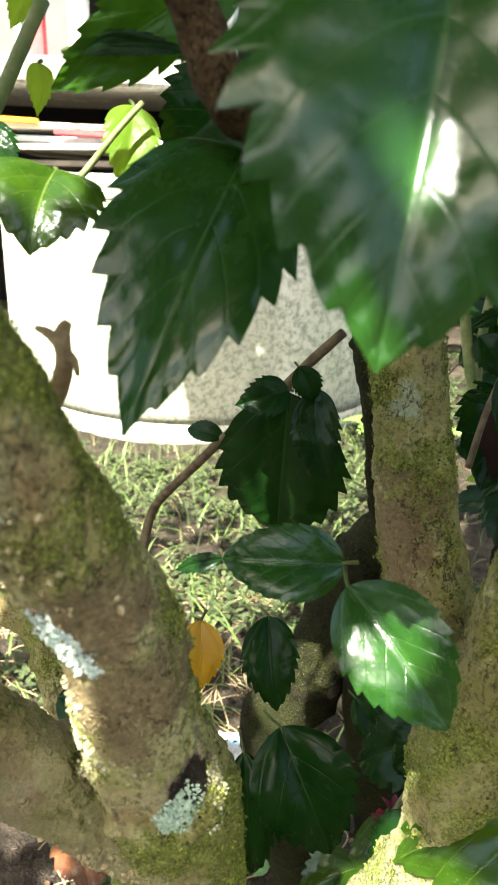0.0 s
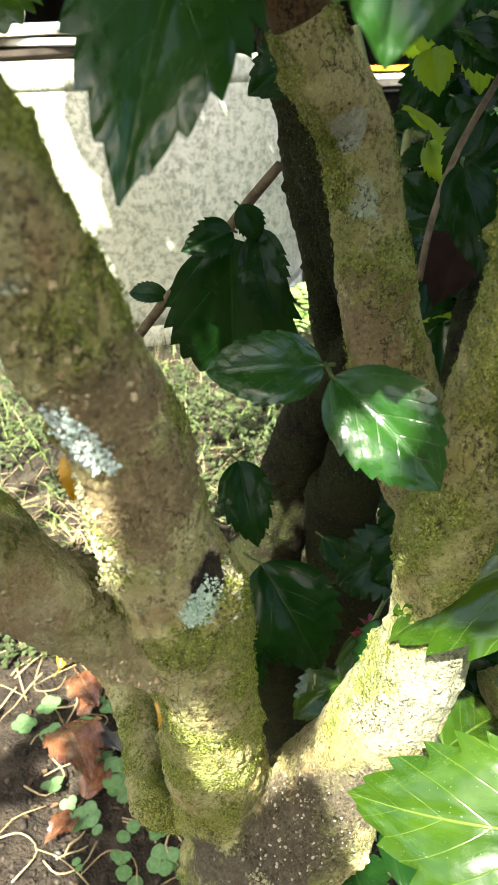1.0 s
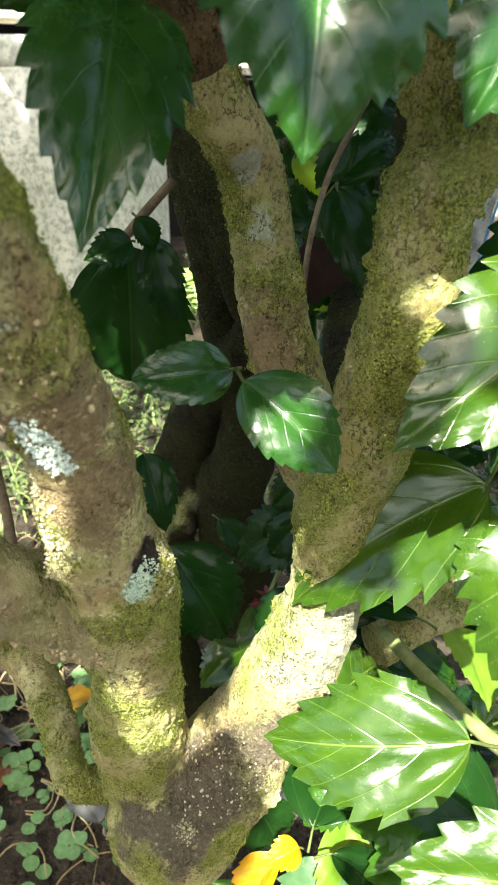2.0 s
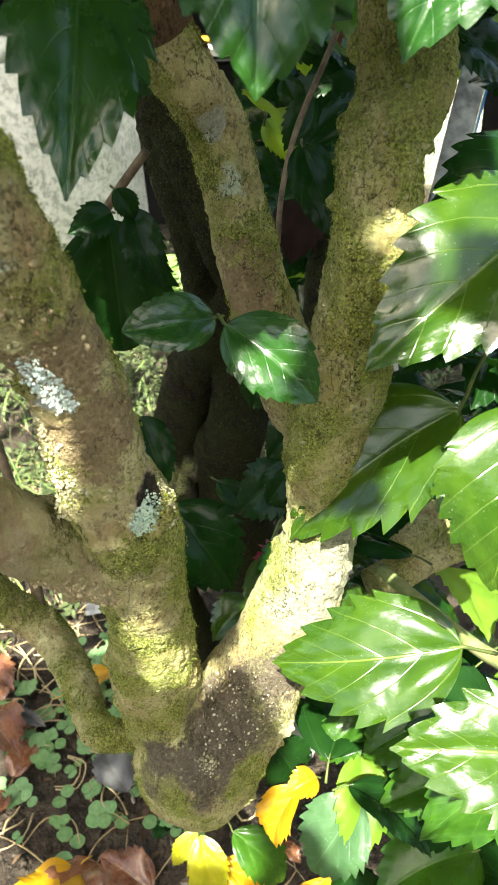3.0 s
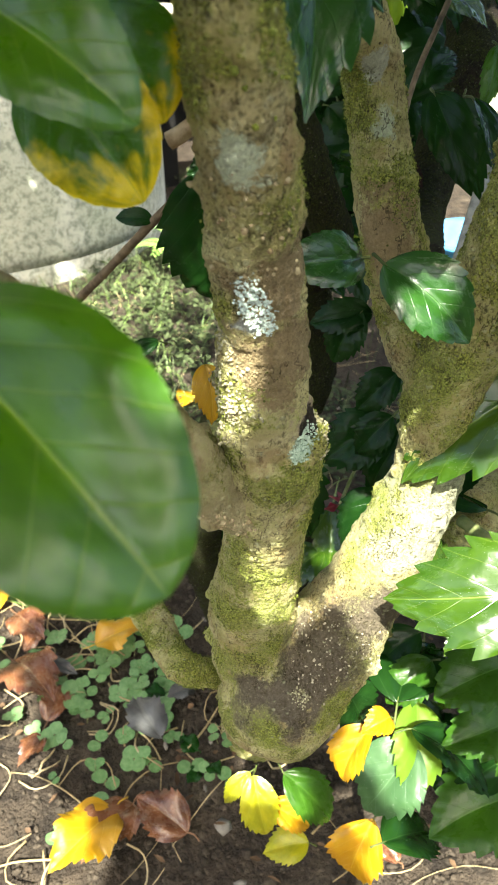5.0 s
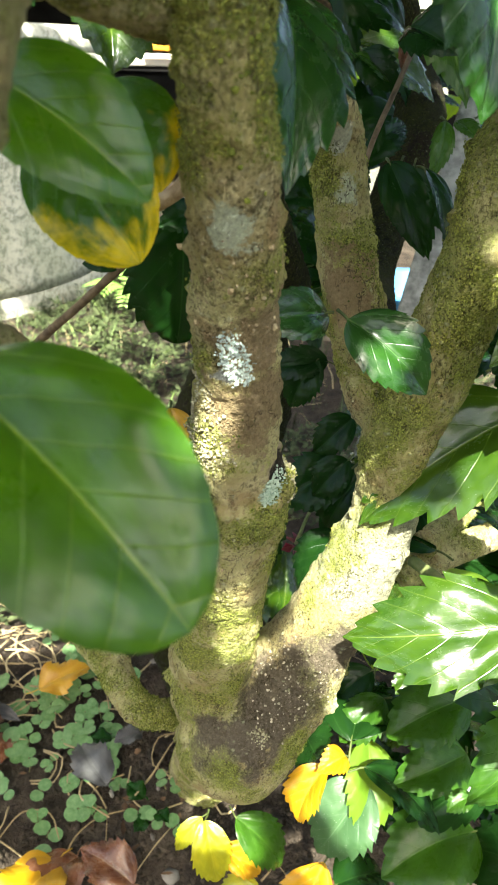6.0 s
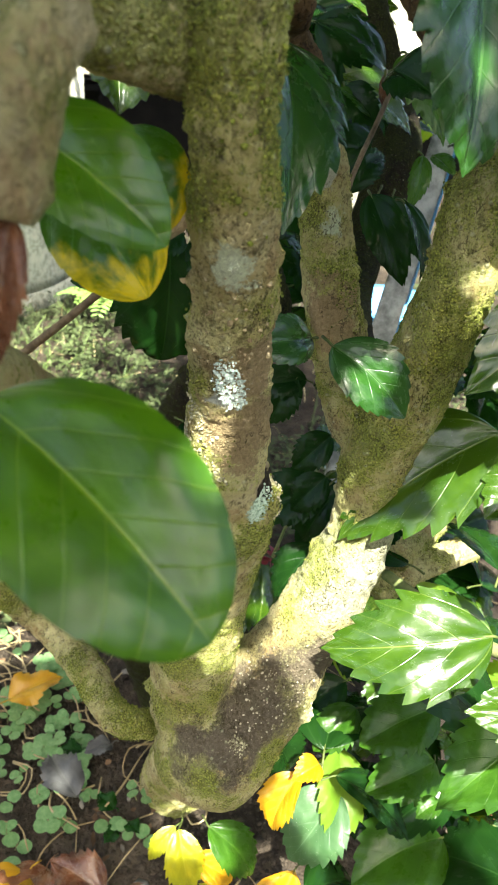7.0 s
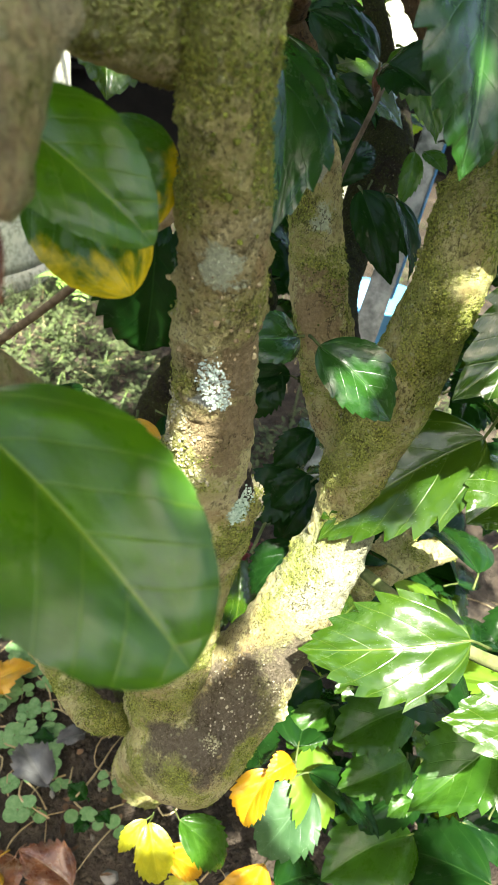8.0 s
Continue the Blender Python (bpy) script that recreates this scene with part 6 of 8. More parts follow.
leaf(LEAF, (0.294, 0.175, 0.329), (0.286, 0.235, 0.313), (0.024, 0.275, 0.961), 0.78)
leaf(LEAF, (0.423, 0.537, 0.274), (0.349, 0.545, 0.268), (-0.121, -0.494, 0.861), 0.60)
leaf(LEAF, (0.356, 0.400, 0.211), (0.378, 0.460, 0.203), (-0.104, -0.507, 0.855), 0.73)
leaf(LEAFLIT, (0.394, 0.525, 0.850), (0.404, 0.473, 0.806), (-0.067, -0.169, 0.983), 0.78)
leaf(LEAF, (0.263, 0.383, 0.231), (0.261, 0.439, 0.207), (0.311, 0.102, 0.945), 0.58)
leaf(LEAF, (0.320, 0.352, 0.242), (0.258, 0.302, 0.230), (0.009, -0.451, 0.892), 0.58)
leaf(LEAFTHIN, (0.252, 0.402, 0.147), (0.276, 0.342, 0.145), (-0.189, -0.341, 0.921), 0.61)
leaf(LEAF, (0.309, 0.840, 0.665), (0.311, 0.744, 0.649), (0.247, -0.156, 0.956), 0.59)
leaf(LEAF, (0.343, 0.680, 0.673), (0.319, 0.630, 0.635), (0.309, 0.009, 0.951), 0.58)
leaf(LEAF, (0.506, 1.103, 0.532), (0.438, 1.085, 0.512), (-0.215, -0.498, 0.840), 0.76)
leaf(LEAF, (0.399, 0.729, 0.628), (0.449, 0.801, 0.634), (0.070, -0.376, 0.924), 0.62)
leaf(LEAF, (0.384, 0.768, 0.740), (0.312, 0.714, 0.706), (-0.173, 0.219, 0.960), 0.78)
leaf(LEAF, (0.487, 0.896, 0.577), (0.537, 0.950, 0.529), (-0.300, -0.431, 0.851), 0.66)
leaf(LEAF, (0.489, 0.928, 0.547), (0.435, 0.920, 0.503), (-0.350, -0.609, 0.712), 0.56)
leaf(LEAF, (0.497, 0.903, 0.701), (0.467, 0.967, 0.653), (-0.070, -0.471, 0.879), 0.68)
leaf(LEAF, (0.357, 0.601, 0.697), (0.293, 0.601, 0.659), (0.003, -0.716, 0.698), 0.75)
leaf(LEAF, (0.293, 0.622, 0.539), (0.273, 0.562, 0.499), (-0.548, 0.046, 0.835), 0.60)
leaf(LEAF, (0.448, 0.991, 0.519), (0.526, 1.039, 0.499), (0.071, 0.241, 0.968), 0.68)
leaf(LEAF, (0.604, 1.120, 0.695), (0.538, 1.140, 0.695), (-0.105, -0.650, 0.753), 0.65)
leaf(LEAFTHIN, (0.470, 0.892, 0.779), (0.388, 0.866, 0.739), (0.425, -0.225, 0.877), 0.58)
leaf(LEAF, (0.465, 1.062, 0.326), (0.481, 0.992, 0.320), (-0.017, 0.147, 0.989), 0.61)
leaf(LEAF, (0.620, 0.998, 0.749), (0.594, 0.918, 0.713), (0.367, -0.055, 0.928), 0.74)
leaf(LEAF, (0.704, 1.024, 0.716), (0.648, 0.984, 0.674), (0.362, 0.139, 0.922), 0.60)
leaf(LEAF, (0.320, 0.714, 0.648), (0.310, 0.648, 0.648), (-0.112, -0.501, 0.858), 0.72)
leaf(LEAF, (0.437, 0.876, 0.745), (0.401, 0.814, 0.683), (0.437, 0.109, 0.893), 0.78)
leaf(LEAF, (0.434, 0.767, 0.586), (0.466, 0.833, 0.524), (-0.344, -0.040, 0.938), 0.76)
leaf(LEAF, (0.458, 0.858, 0.580), (0.396, 0.896, 0.560), (0.229, -0.629, 0.743), 0.71)
leaf(LEAF, (0.476, 0.935, 0.491), (0.450, 1.005, 0.461), (0.032, -0.530, 0.847), 0.57)
leaf(LEAF, (0.317, 0.696, 0.752), (0.357, 0.632, 0.688), (0.361, -0.270, 0.893), 0.69)
leaf(LEAF, (0.473, 0.932, 0.385), (0.437, 0.868, 0.373), (-0.085, 0.227, 0.970), 0.73)
leaf(LEAFTHIN, (0.421, 0.820, 0.458), (0.333, 0.850, 0.438), (-0.206, -0.269, 0.941), 0.58)
leaf(LEAF, (0.321, 0.887, 0.645), (0.389, 0.859, 0.617), (0.152, -0.697, 0.701), 0.70)
leaf(LEAF, (0.608, 1.353, 0.837), (0.616, 1.287, 0.811), (0.363, -0.580, 0.729), 0.63)
leaf(LEAF, (0.461, 0.856, 0.483), (0.479, 0.902, 0.447), (-0.111, 0.127, 0.986), 0.80)
leaf(LEAFTHIN, (0.882, 1.143, 0.751), (0.938, 1.189, 0.711), (-0.145, -0.661, 0.736), 0.58)
leaf(LEAF, (0.331, 0.574, 0.554), (0.287, 0.604, 0.514), (0.262, 0.016, 0.965), 0.59)
leaf(LEAF, (0.440, 0.959, 0.506), (0.390, 0.927, 0.462), (0.173, -0.650, 0.740), 0.68)
leaf(LEAFTHIN, (0.739, 0.983, 0.680), (0.771, 1.057, 0.644), (0.180, 0.194, 0.964), 0.57)
leaf(LEAFTHIN, (0.456, 0.810, 0.516), (0.364, 0.836, 0.522), (-0.217, -0.369, 0.904), 0.67)
leaf(LEAFTHIN, (0.364, 0.941, 0.597), (0.430, 0.989, 0.605), (-0.176, 0.061, 0.982), 0.73)
leaf(LEAF, (0.447, 0.781, 0.726), (0.467, 0.869, 0.702), (-0.072, -0.489, 0.869), 0.70)
leaf(LEAFTHIN, (0.479, 1.061, 0.604), (0.385, 1.059, 0.596), (0.159, -0.425, 0.891), 0.67)
leaf(LEAF, (0.595, 1.114, 0.551), (0.629, 1.176, 0.531), (0.176, -0.063, 0.982), 0.60)
leaf(LEAF, (0.665, 1.036, 0.689), (0.601, 1.088, 0.677), (-0.505, 0.045, 0.862), 0.79)
leaf(LEAFTHIN, (0.517, 0.877, 0.524), (0.457, 0.827, 0.490), (-0.448, -0.608, 0.655), 0.59)
leaf(LEAF, (0.343, 0.800, 0.570), (0.331, 0.712, 0.528), (0.408, 0.044, 0.912), 0.71)
leaf(LEAF, (0.525, 0.966, 0.719), (0.489, 0.910, 0.703), (-0.291, -0.576, 0.764), 0.78)
leaf(LEAF, (0.356, 0.896, 0.553), (0.414, 0.938, 0.539), (0.145, -0.564, 0.813), 0.58)
leaf(LEAF, (0.414, 0.929, 0.694), (0.484, 0.917, 0.698), (-0.411, 0.031, 0.911), 0.76)
leaf(LEAF, (0.775, 1.077, 0.770), (0.795, 1.155, 0.720), (-0.332, -0.096, 0.938), 0.78)
leaf(LEAF, (0.605, 0.997, 0.441), (0.627, 1.065, 0.387), (0.271, -0.244, 0.931), 0.57)
leaf(LEAF, (0.414, 0.759, 0.605), (0.336, 0.811, 0.585), (-0.423, -0.618, 0.663), 0.59)
leaf(LEAF, (0.488, 0.855, 0.620), (0.476, 0.941, 0.600), (0.359, -0.026, 0.933), 0.65)
leaf(LEAF, (0.278, 0.653, 0.600), (0.274, 0.561, 0.592), (0.247, -0.233, 0.940), 0.68)
leaf(LEAF, (0.351, 0.825, 0.777), (0.311, 0.879, 0.737), (-0.017, -0.203, 0.979), 0.67)
leaf(LEAF, (0.462, 1.046, 0.629), (0.370, 1.062, 0.617), (-0.407, -0.627, 0.664), 0.69)
leaf(LEAF, (0.423, 0.719, 0.749), (0.347, 0.711, 0.729), (0.301, -0.531, 0.792), 0.68)
leaf(LEAF, (0.491, 0.959, 0.559), (0.559, 0.923, 0.509), (0.062, 0.179, 0.982), 0.63)
leaf(LEAF, (0.606, 1.202, 0.595), (0.592, 1.148, 0.555), (-0.573, -0.185, 0.798), 0.76)
leaf(LEAFTHIN, (0.289, 0.612, 0.592), (0.293, 0.676, 0.542), (-0.476, 0.125, 0.870), 0.62)
leaf(LEAF, (0.423, 0.837, 0.593), (0.461, 0.781, 0.551), (0.039, -0.724, 0.689), 0.76)
leaf(LEAF, (0.473, 0.896, 0.536), (0.455, 0.840, 0.522), (-0.217, 0.003, 0.976), 0.75)
leaf(LEAF, (0.402, 0.863, 0.446), (0.420, 0.929, 0.452), (-0.538, -0.434, 0.723), 0.69)
leaf(LEAF, (0.326, 0.717, 0.774), (0.378, 0.791, 0.742), (-0.462, -0.136, 0.876), 0.57)
leaf(LEAF, (0.465, 0.960, 0.548), (0.409, 0.974, 0.522), (-0.487, -0.023, 0.873), 0.73)
leaf(LEAF, (0.522, 1.179, 0.421), (0.464, 1.117, 0.393), (0.078, -0.690, 0.720), 0.78)
leaf(LEAF, (0.341, 0.782, 0.775), (0.395, 0.704, 0.765), (-0.442, -0.299, 0.846), 0.60)
leaf(LEAF, (0.407, 0.998, 0.643), (0.467, 0.986, 0.619), (-0.505, -0.533, 0.678), 0.56)
leaf(LEAF, (0.540, 1.177, 0.628), (0.582, 1.227, 0.600), (-0.189, -0.624, 0.758), 0.60)
leaf(LEAF, (0.652, 0.918, 0.749), (0.650, 0.984, 0.701), (0.248, -0.706, 0.663), 0.72)
leaf(LEAF, (0.523, 0.998, 0.705), (0.437, 1.030, 0.667), (-0.201, 0.006, 0.979), 0.78)
leaf(LEAF, (0.328, 0.946, 0.620), (0.374, 0.874, 0.586), (0.005, -0.688, 0.726), 0.68)
leaf(LEAFTHIN, (0.495, 0.982, 0.716), (0.539, 1.038, 0.702), (-0.213, -0.326, 0.921), 0.60)
leaf(LEAF, (0.393, 0.820, 0.656), (0.387, 0.892, 0.596), (-0.358, -0.071, 0.931), 0.76)
leaf(LEAF, (0.540, 0.949, 0.559), (0.472, 1.003, 0.517), (-0.306, -0.030, 0.951), 0.68)
leaf(LEAF, (0.588, 0.924, 0.682), (0.664, 0.890, 0.674), (-0.266, -0.084, 0.960), 0.61)
leaf(LEAF, (0.456, 1.019, 0.622), (0.466, 1.089, 0.562), (0.073, -0.588, 0.805), 0.69)
leaf(LEAF, (0.443, 0.969, 0.689), (0.527, 0.965, 0.655), (-0.529, 0.167, 0.832), 0.67)
leaf(LEAF, (0.344, 0.626, 0.533), (0.308, 0.706, 0.529), (0.408, -0.269, 0.872), 0.62)
leaf(LEAF, (0.339, 0.758, 0.541), (0.409, 0.772, 0.539), (-0.532, 0.183, 0.827), 0.67)
leaf(LEAF, (0.384, 0.704, 0.514), (0.374, 0.648, 0.494), (-0.333, -0.501, 0.798), 0.78)
leaf(LEAF, (0.470, 0.995, 0.817), (0.524, 0.967, 0.791), (-0.485, 0.055, 0.873), 0.76)
leaf(LEAF, (0.529, 0.871, 0.785), (0.495, 0.937, 0.735), (-0.295, 0.122, 0.948), 0.75)
leaf(LEAF, (0.553, 1.002, 0.549), (0.595, 1.036, 0.505), (0.129, 0.057, 0.990), 0.67)
leaf(LEAF, (0.313, 0.826, 0.800), (0.347, 0.870, 0.762), (-0.055, 0.131, 0.990), 0.68)
leaf(LEAF, (0.452, 0.879, 0.572), (0.386, 0.889, 0.550), (-0.389, -0.474, 0.790), 0.64)
leaf(LEAF, (0.549, 0.924, 0.651), (0.503, 0.958, 0.599), (-0.134, 0.142, 0.981), 0.60)
leaf(LEAF, (0.380, 0.908, 0.797), (0.420, 0.818, 0.785), (0.264, -0.695, 0.669), 0.64)
leaf(LEAF, (0.674, 1.162, 0.756), (0.630, 1.246, 0.740), (0.020, -0.274, 0.961), 0.57)
leaf(LEAF, (0.418, 0.802, 0.495), (0.332, 0.820, 0.469), (-0.040, -0.186, 0.982), 0.61)
leaf(LEAFTHIN, (0.546, 0.943, 0.452), (0.526, 1.013, 0.424), (-0.016, 0.208, 0.978), 0.64)
leaf(LEAF, (0.290, 0.675, 0.655), (0.330, 0.721, 0.615), (-0.362, -0.200, 0.911), 0.61)
leaf(LEAF, (0.458, 0.898, 0.484), (0.400, 0.900, 0.448), (0.134, -0.715, 0.687), 0.74)
leaf(LEAF, (0.347, 0.732, 0.745), (0.427, 0.680, 0.739), (0.064, 0.203, 0.977), 0.80)
leaf(LEAF, (0.581, 1.072, 0.560), (0.607, 1.150, 0.514), (0.003, -0.386, 0.922), 0.76)
leaf(LEAF, (0.775, 1.116, 0.769), (0.725, 1.090, 0.747), (-0.328, 0.012, 0.945), 0.73)
leaf(LEAF, (0.464, 1.024, 0.662), (0.426, 0.956, 0.602), (-0.424, -0.078, 0.902), 0.67)
leaf(LEAF, (0.577, 1.124, 0.595), (0.515, 1.174, 0.545), (-0.574, 0.022, 0.819), 0.70)
leaf(LEAF, (0.506, 1.287, 0.734), (0.566, 1.303, 0.684), (0.079, -0.728, 0.681), 0.64)
leaf(LEAF, (0.377, 0.919, 0.496), (0.435, 0.953, 0.486), (0.233, -0.485, 0.843), 0.72)
leaf(LEAF, (0.598, 0.837, 0.764), (0.630, 0.889, 0.714), (0.133, 0.131, 0.982), 0.75)
leaf(LEAF, (0.834, 1.112, 0.675), (0.912, 1.118, 0.627), (0.020, -0.163, 0.986), 0.77)
leaf(LEAF, (0.364, 0.912, 0.715), (0.432, 0.976, 0.701), (-0.158, 0.047, 0.986), 0.75)
leaf(LEAF, (0.482, 1.197, 0.656), (0.544, 1.211, 0.598), (-0.005, -0.434, 0.901), 0.63)
leaf(LEAF, (0.430, 1.163, 0.815), (0.454, 1.231, 0.791), (-0.412, -0.237, 0.880), 0.76)
leaf(LEAF, (0.537, 1.060, 0.567), (0.627, 1.052, 0.561), (-0.382, 0.214, 0.899), 0.58)
leaf(LEAF, (0.569, 1.067, 0.584), (0.615, 1.023, 0.538), (-0.434, -0.660, 0.614), 0.67)
leaf(LEAF, (0.349, 0.901, 0.794), (0.345, 0.821, 0.736), (0.371, -0.540, 0.756), 0.66)
leaf(LEAF, (0.769, 1.160, 0.658), (0.705, 1.132, 0.630), (0.239, -0.478, 0.845), 0.55)
leaf(LEAF, (0.451, 1.117, 0.798), (0.433, 1.167, 0.768), (0.189, -0.532, 0.825), 0.65)
leaf(LEAF, (0.618, 1.073, 0.737), (0.684, 1.089, 0.723), (-0.098, -0.406, 0.909), 0.75)
leaf(LEAF, (0.564, 0.941, 0.356), (0.532, 1.003, 0.356), (-0.574, -0.279, 0.770), 0.69)
leaf(LEAF, (0.497, 0.902, 0.452), (0.417, 0.888, 0.438), (-0.495, -0.315, 0.810), 0.62)
leaf(LEAF, (0.702, 1.123, 0.737), (0.640, 1.115, 0.695), (-0.438, 0.013, 0.899), 0.71)
leaf(LEAF, (0.391, 0.754, 0.543), (0.337, 0.812, 0.497), (0.056, -0.584, 0.810), 0.77)
leaf(LEAF, (0.476, 1.137, 0.580), (0.518, 1.081, 0.586), (-0.147, -0.628, 0.764), 0.62)
leaf(LEAF, (0.446, 1.163, 0.426), (0.432, 1.065, 0.420), (-0.586, 0.089, 0.805), 0.70)
leaf(LEAF, (0.474, 0.675, 0.713), (0.444, 0.731, 0.715), (0.013, -0.670, 0.742), 0.77)
leaf(LEAF, (0.479, 0.963, 0.631), (0.515, 0.893, 0.573), (0.322, -0.297, 0.899), 0.55)
leaf(LEAF, (0.405, 0.896, 0.707), (0.463, 0.872, 0.653), (-0.506, -0.228, 0.832), 0.75)
leaf(LEAF, (0.396, 0.790, 0.548), (0.464, 0.824, 0.524), (0.335, -0.277, 0.901), 0.66)
leaf(LEAF, (0.626, 0.992, 0.777), (0.668, 1.024, 0.735), (0.322, -0.525, 0.788), 0.80)
leaf(LEAFTHIN, (0.509, 1.072, 0.617), (0.459, 1.118, 0.597), (-0.183, -0.211, 0.960), 0.70)
leaf(LEAF, (0.566, 0.980, 0.826), (0.490, 1.014, 0.802), (-0.250, -0.706, 0.663), 0.67)
leaf(LEAF, (0.662, 1.144, 0.555), (0.628, 1.190, 0.535), (-0.507, -0.499, 0.703), 0.68)
leaf(LEAF, (0.408, 0.788, 0.598), (0.394, 0.738, 0.560), (0.093, -0.614, 0.784), 0.78)
leaf(LEAF, (0.714, 1.224, 0.642), (0.640, 1.204, 0.602), (0.302, -0.708, 0.639), 0.75)
leaf(LEAF, (0.343, 0.814, 0.634), (0.293, 0.796, 0.604), (0.130, -0.371, 0.920), 0.70)
leaf(LEAF, (0.713, 1.036, 0.705), (0.777, 0.978, 0.705), (-0.164, -0.339, 0.926), 0.59)
leaf(LEAF, (0.395, 0.663, 0.705), (0.315, 0.697, 0.657), (-0.114, -0.718, 0.686), 0.70)
leaf(LEAF, (0.520, 1.317, 0.786), (0.596, 1.345, 0.746), (0.334, 0.187, 0.924), 0.77)
leaf(LEAF, (0.676, 1.193, 0.650), (0.742, 1.165, 0.640), (-0.291, -0.152, 0.945), 0.76)
leaf(LEAF, (0.483, 1.154, 0.804), (0.503, 1.100, 0.760), (0.079, 0.008, 0.997), 0.70)
leaf(LEAFTHIN, (0.587, 0.948, 0.482), (0.525, 0.924, 0.432), (0.075, -0.737, 0.671), 0.78)
leaf(LEAF, (0.652, 1.092, 0.728), (0.722, 1.056, 0.690), (-0.341, -0.353, 0.871), 0.60)
leaf(LEAF, (0.372, 0.695, 0.738), (0.362, 0.617, 0.690), (-0.110, -0.066, 0.992), 0.76)
leaf(LEAF, (0.571, 0.989, 0.609), (0.525, 0.933, 0.603), (0.062, -0.710, 0.702), 0.71)
leaf(LEAF, (0.708, 1.105, 0.655), (0.774, 1.117, 0.629), (-0.587, -0.074, 0.806), 0.66)
leaf(LEAF, (0.623, 1.227, 0.778), (0.581, 1.165, 0.724), (0.260, -0.617, 0.743), 0.70)
leaf(LEAF, (0.358, 0.827, 0.618), (0.314, 0.739, 0.622), (-0.268, -0.700, 0.661), 0.63)
leaf(LEAF, (0.347, 0.653, 0.774), (0.311, 0.735, 0.730), (-0.140, 0.052, 0.989), 0.80)
leaf(LEAF, (0.478, 1.004, 0.519), (0.480, 0.938, 0.493), (0.103, -0.306, 0.946), 0.63)
leaf(LEAF, (0.371, 0.675, 0.616), (0.291, 0.671, 0.566), (-0.466, -0.367, 0.805), 0.69)
leaf(LEAF, (0.596, 1.119, 0.710), (0.660, 1.185, 0.708), (-0.164, -0.609, 0.776), 0.58)
leaf(LEAFTHIN, (0.801, 1.099, 0.687), (0.859, 1.037, 0.649), (-0.302, 0.038, 0.952), 0.63)
leaf(LEAF, (0.566, 1.273, 0.707), (0.580, 1.333, 0.709), (-0.291, -0.350, 0.890), 0.71)
leaf(LEAF, (0.415, 0.975, 0.816), (0.393, 0.915, 0.796), (-0.258, -0.536, 0.804), 0.69)
leaf(LEAF, (0.528, 1.039, 0.590), (0.602, 1.087, 0.566), (0.346, -0.062, 0.936), 0.76)
leaf(LEAF, (0.350, 0.794, 0.726), (0.292, 0.750, 0.674), (0.322, -0.491, 0.809), 0.69)
leaf(LEAF, (0.399, 0.587, 0.742), (0.473, 0.579, 0.692), (-0.353, -0.691, 0.630), 0.59)
leaf(LEAF, (0.600, 1.076, 0.570), (0.650, 1.092, 0.536), (-0.493, 0.204, 0.846), 0.73)
leaf(LEAF, (0.439, 0.810, 0.678), (0.483, 0.880, 0.640), (0.200, 0.123, 0.972), 0.68)
leaf(LEAF, (0.552, 1.065, 0.522), (0.586, 0.991, 0.506), (0.275, -0.682, 0.678), 0.69)
leaf(LEAF, (0.424, 0.742, 0.569), (0.402, 0.676, 0.549), (-0.246, 0.150, 0.957), 0.55)
leaf(LEAF, (0.594, 1.356, 0.842), (0.666, 1.422, 0.840), (-0.365, -0.524, 0.770), 0.58)
leaf(LEAF, (0.329, 0.764, 0.633), (0.361, 0.810, 0.589), (0.103, -0.532, 0.841), 0.60)
leaf(LEAF, (0.288, 0.790, 0.591), (0.374, 0.796, 0.595), (-0.275, -0.498, 0.822), 0.69)
leaf(LEAF, (0.488, 1.274, 0.703), (0.516, 1.322, 0.661), (-0.196, -0.528, 0.826), 0.58)
leaf(LEAF, (0.784, 1.160, 0.687), (0.852, 1.188, 0.681), (0.236, 0.139, 0.962), 0.64)
leaf(LEAF, (0.582, 0.728, 0.730), (0.578, 0.782, 0.696), (-0.163, -0.476, 0.864), 0.65)
leaf(LEAF, (0.484, 0.995, 0.705), (0.480, 1.045, 0.669), (0.233, -0.683, 0.692), 0.71)
leaf(LEAF, (0.534, 0.836, 0.662), (0.462, 0.808, 0.662), (0.178, 0.186, 0.966), 0.68)
leaf(LEAF, (0.715, 0.894, 0.706), (0.651, 0.892, 0.708), (0.127, -0.208, 0.970), 0.69)
leaf(LEAF, (0.589, 0.896, 0.745), (0.517, 0.914, 0.713), (0.206, 0.075, 0.976), 0.63)
leaf(LEAF, (0.554, 1.131, 0.776), (0.498, 1.107, 0.734), (0.379, 0.134, 0.916), 0.79)
leaf(LEAF, (0.497, 1.054, 0.766), (0.577, 1.024, 0.716), (-0.398, -0.559, 0.728), 0.62)
leaf(LEAF, (0.541, 1.089, 0.647), (0.505, 0.999, 0.657), (-0.212, -0.575, 0.790), 0.62)
leaf(LEAF, (0.362, 0.924, 0.591), (0.404, 0.854, 0.597), (0.166, -0.385, 0.908), 0.57)
leaf(LEAF, (0.386, 0.849, 0.693), (0.398, 0.897, 0.653), (-0.140, -0.563, 0.814), 0.58)
leaf(LEAF, (0.417, 0.704, 0.478), (0.423, 0.786, 0.440), (-0.423, -0.665, 0.615), 0.56)
leaf(LEAF, (0.524, 1.006, 0.359), (0.560, 0.932, 0.325), (0.185, -0.618, 0.764), 0.75)
leaf(LEAF, (0.373, 0.764, 0.796), (0.335, 0.808, 0.768), (-0.088, -0.363, 0.928), 0.68)
leaf(LEAFTHIN, (0.387, 1.049, 0.798), (0.427, 1.139, 0.808), (-0.494, -0.156, 0.856), 0.59)
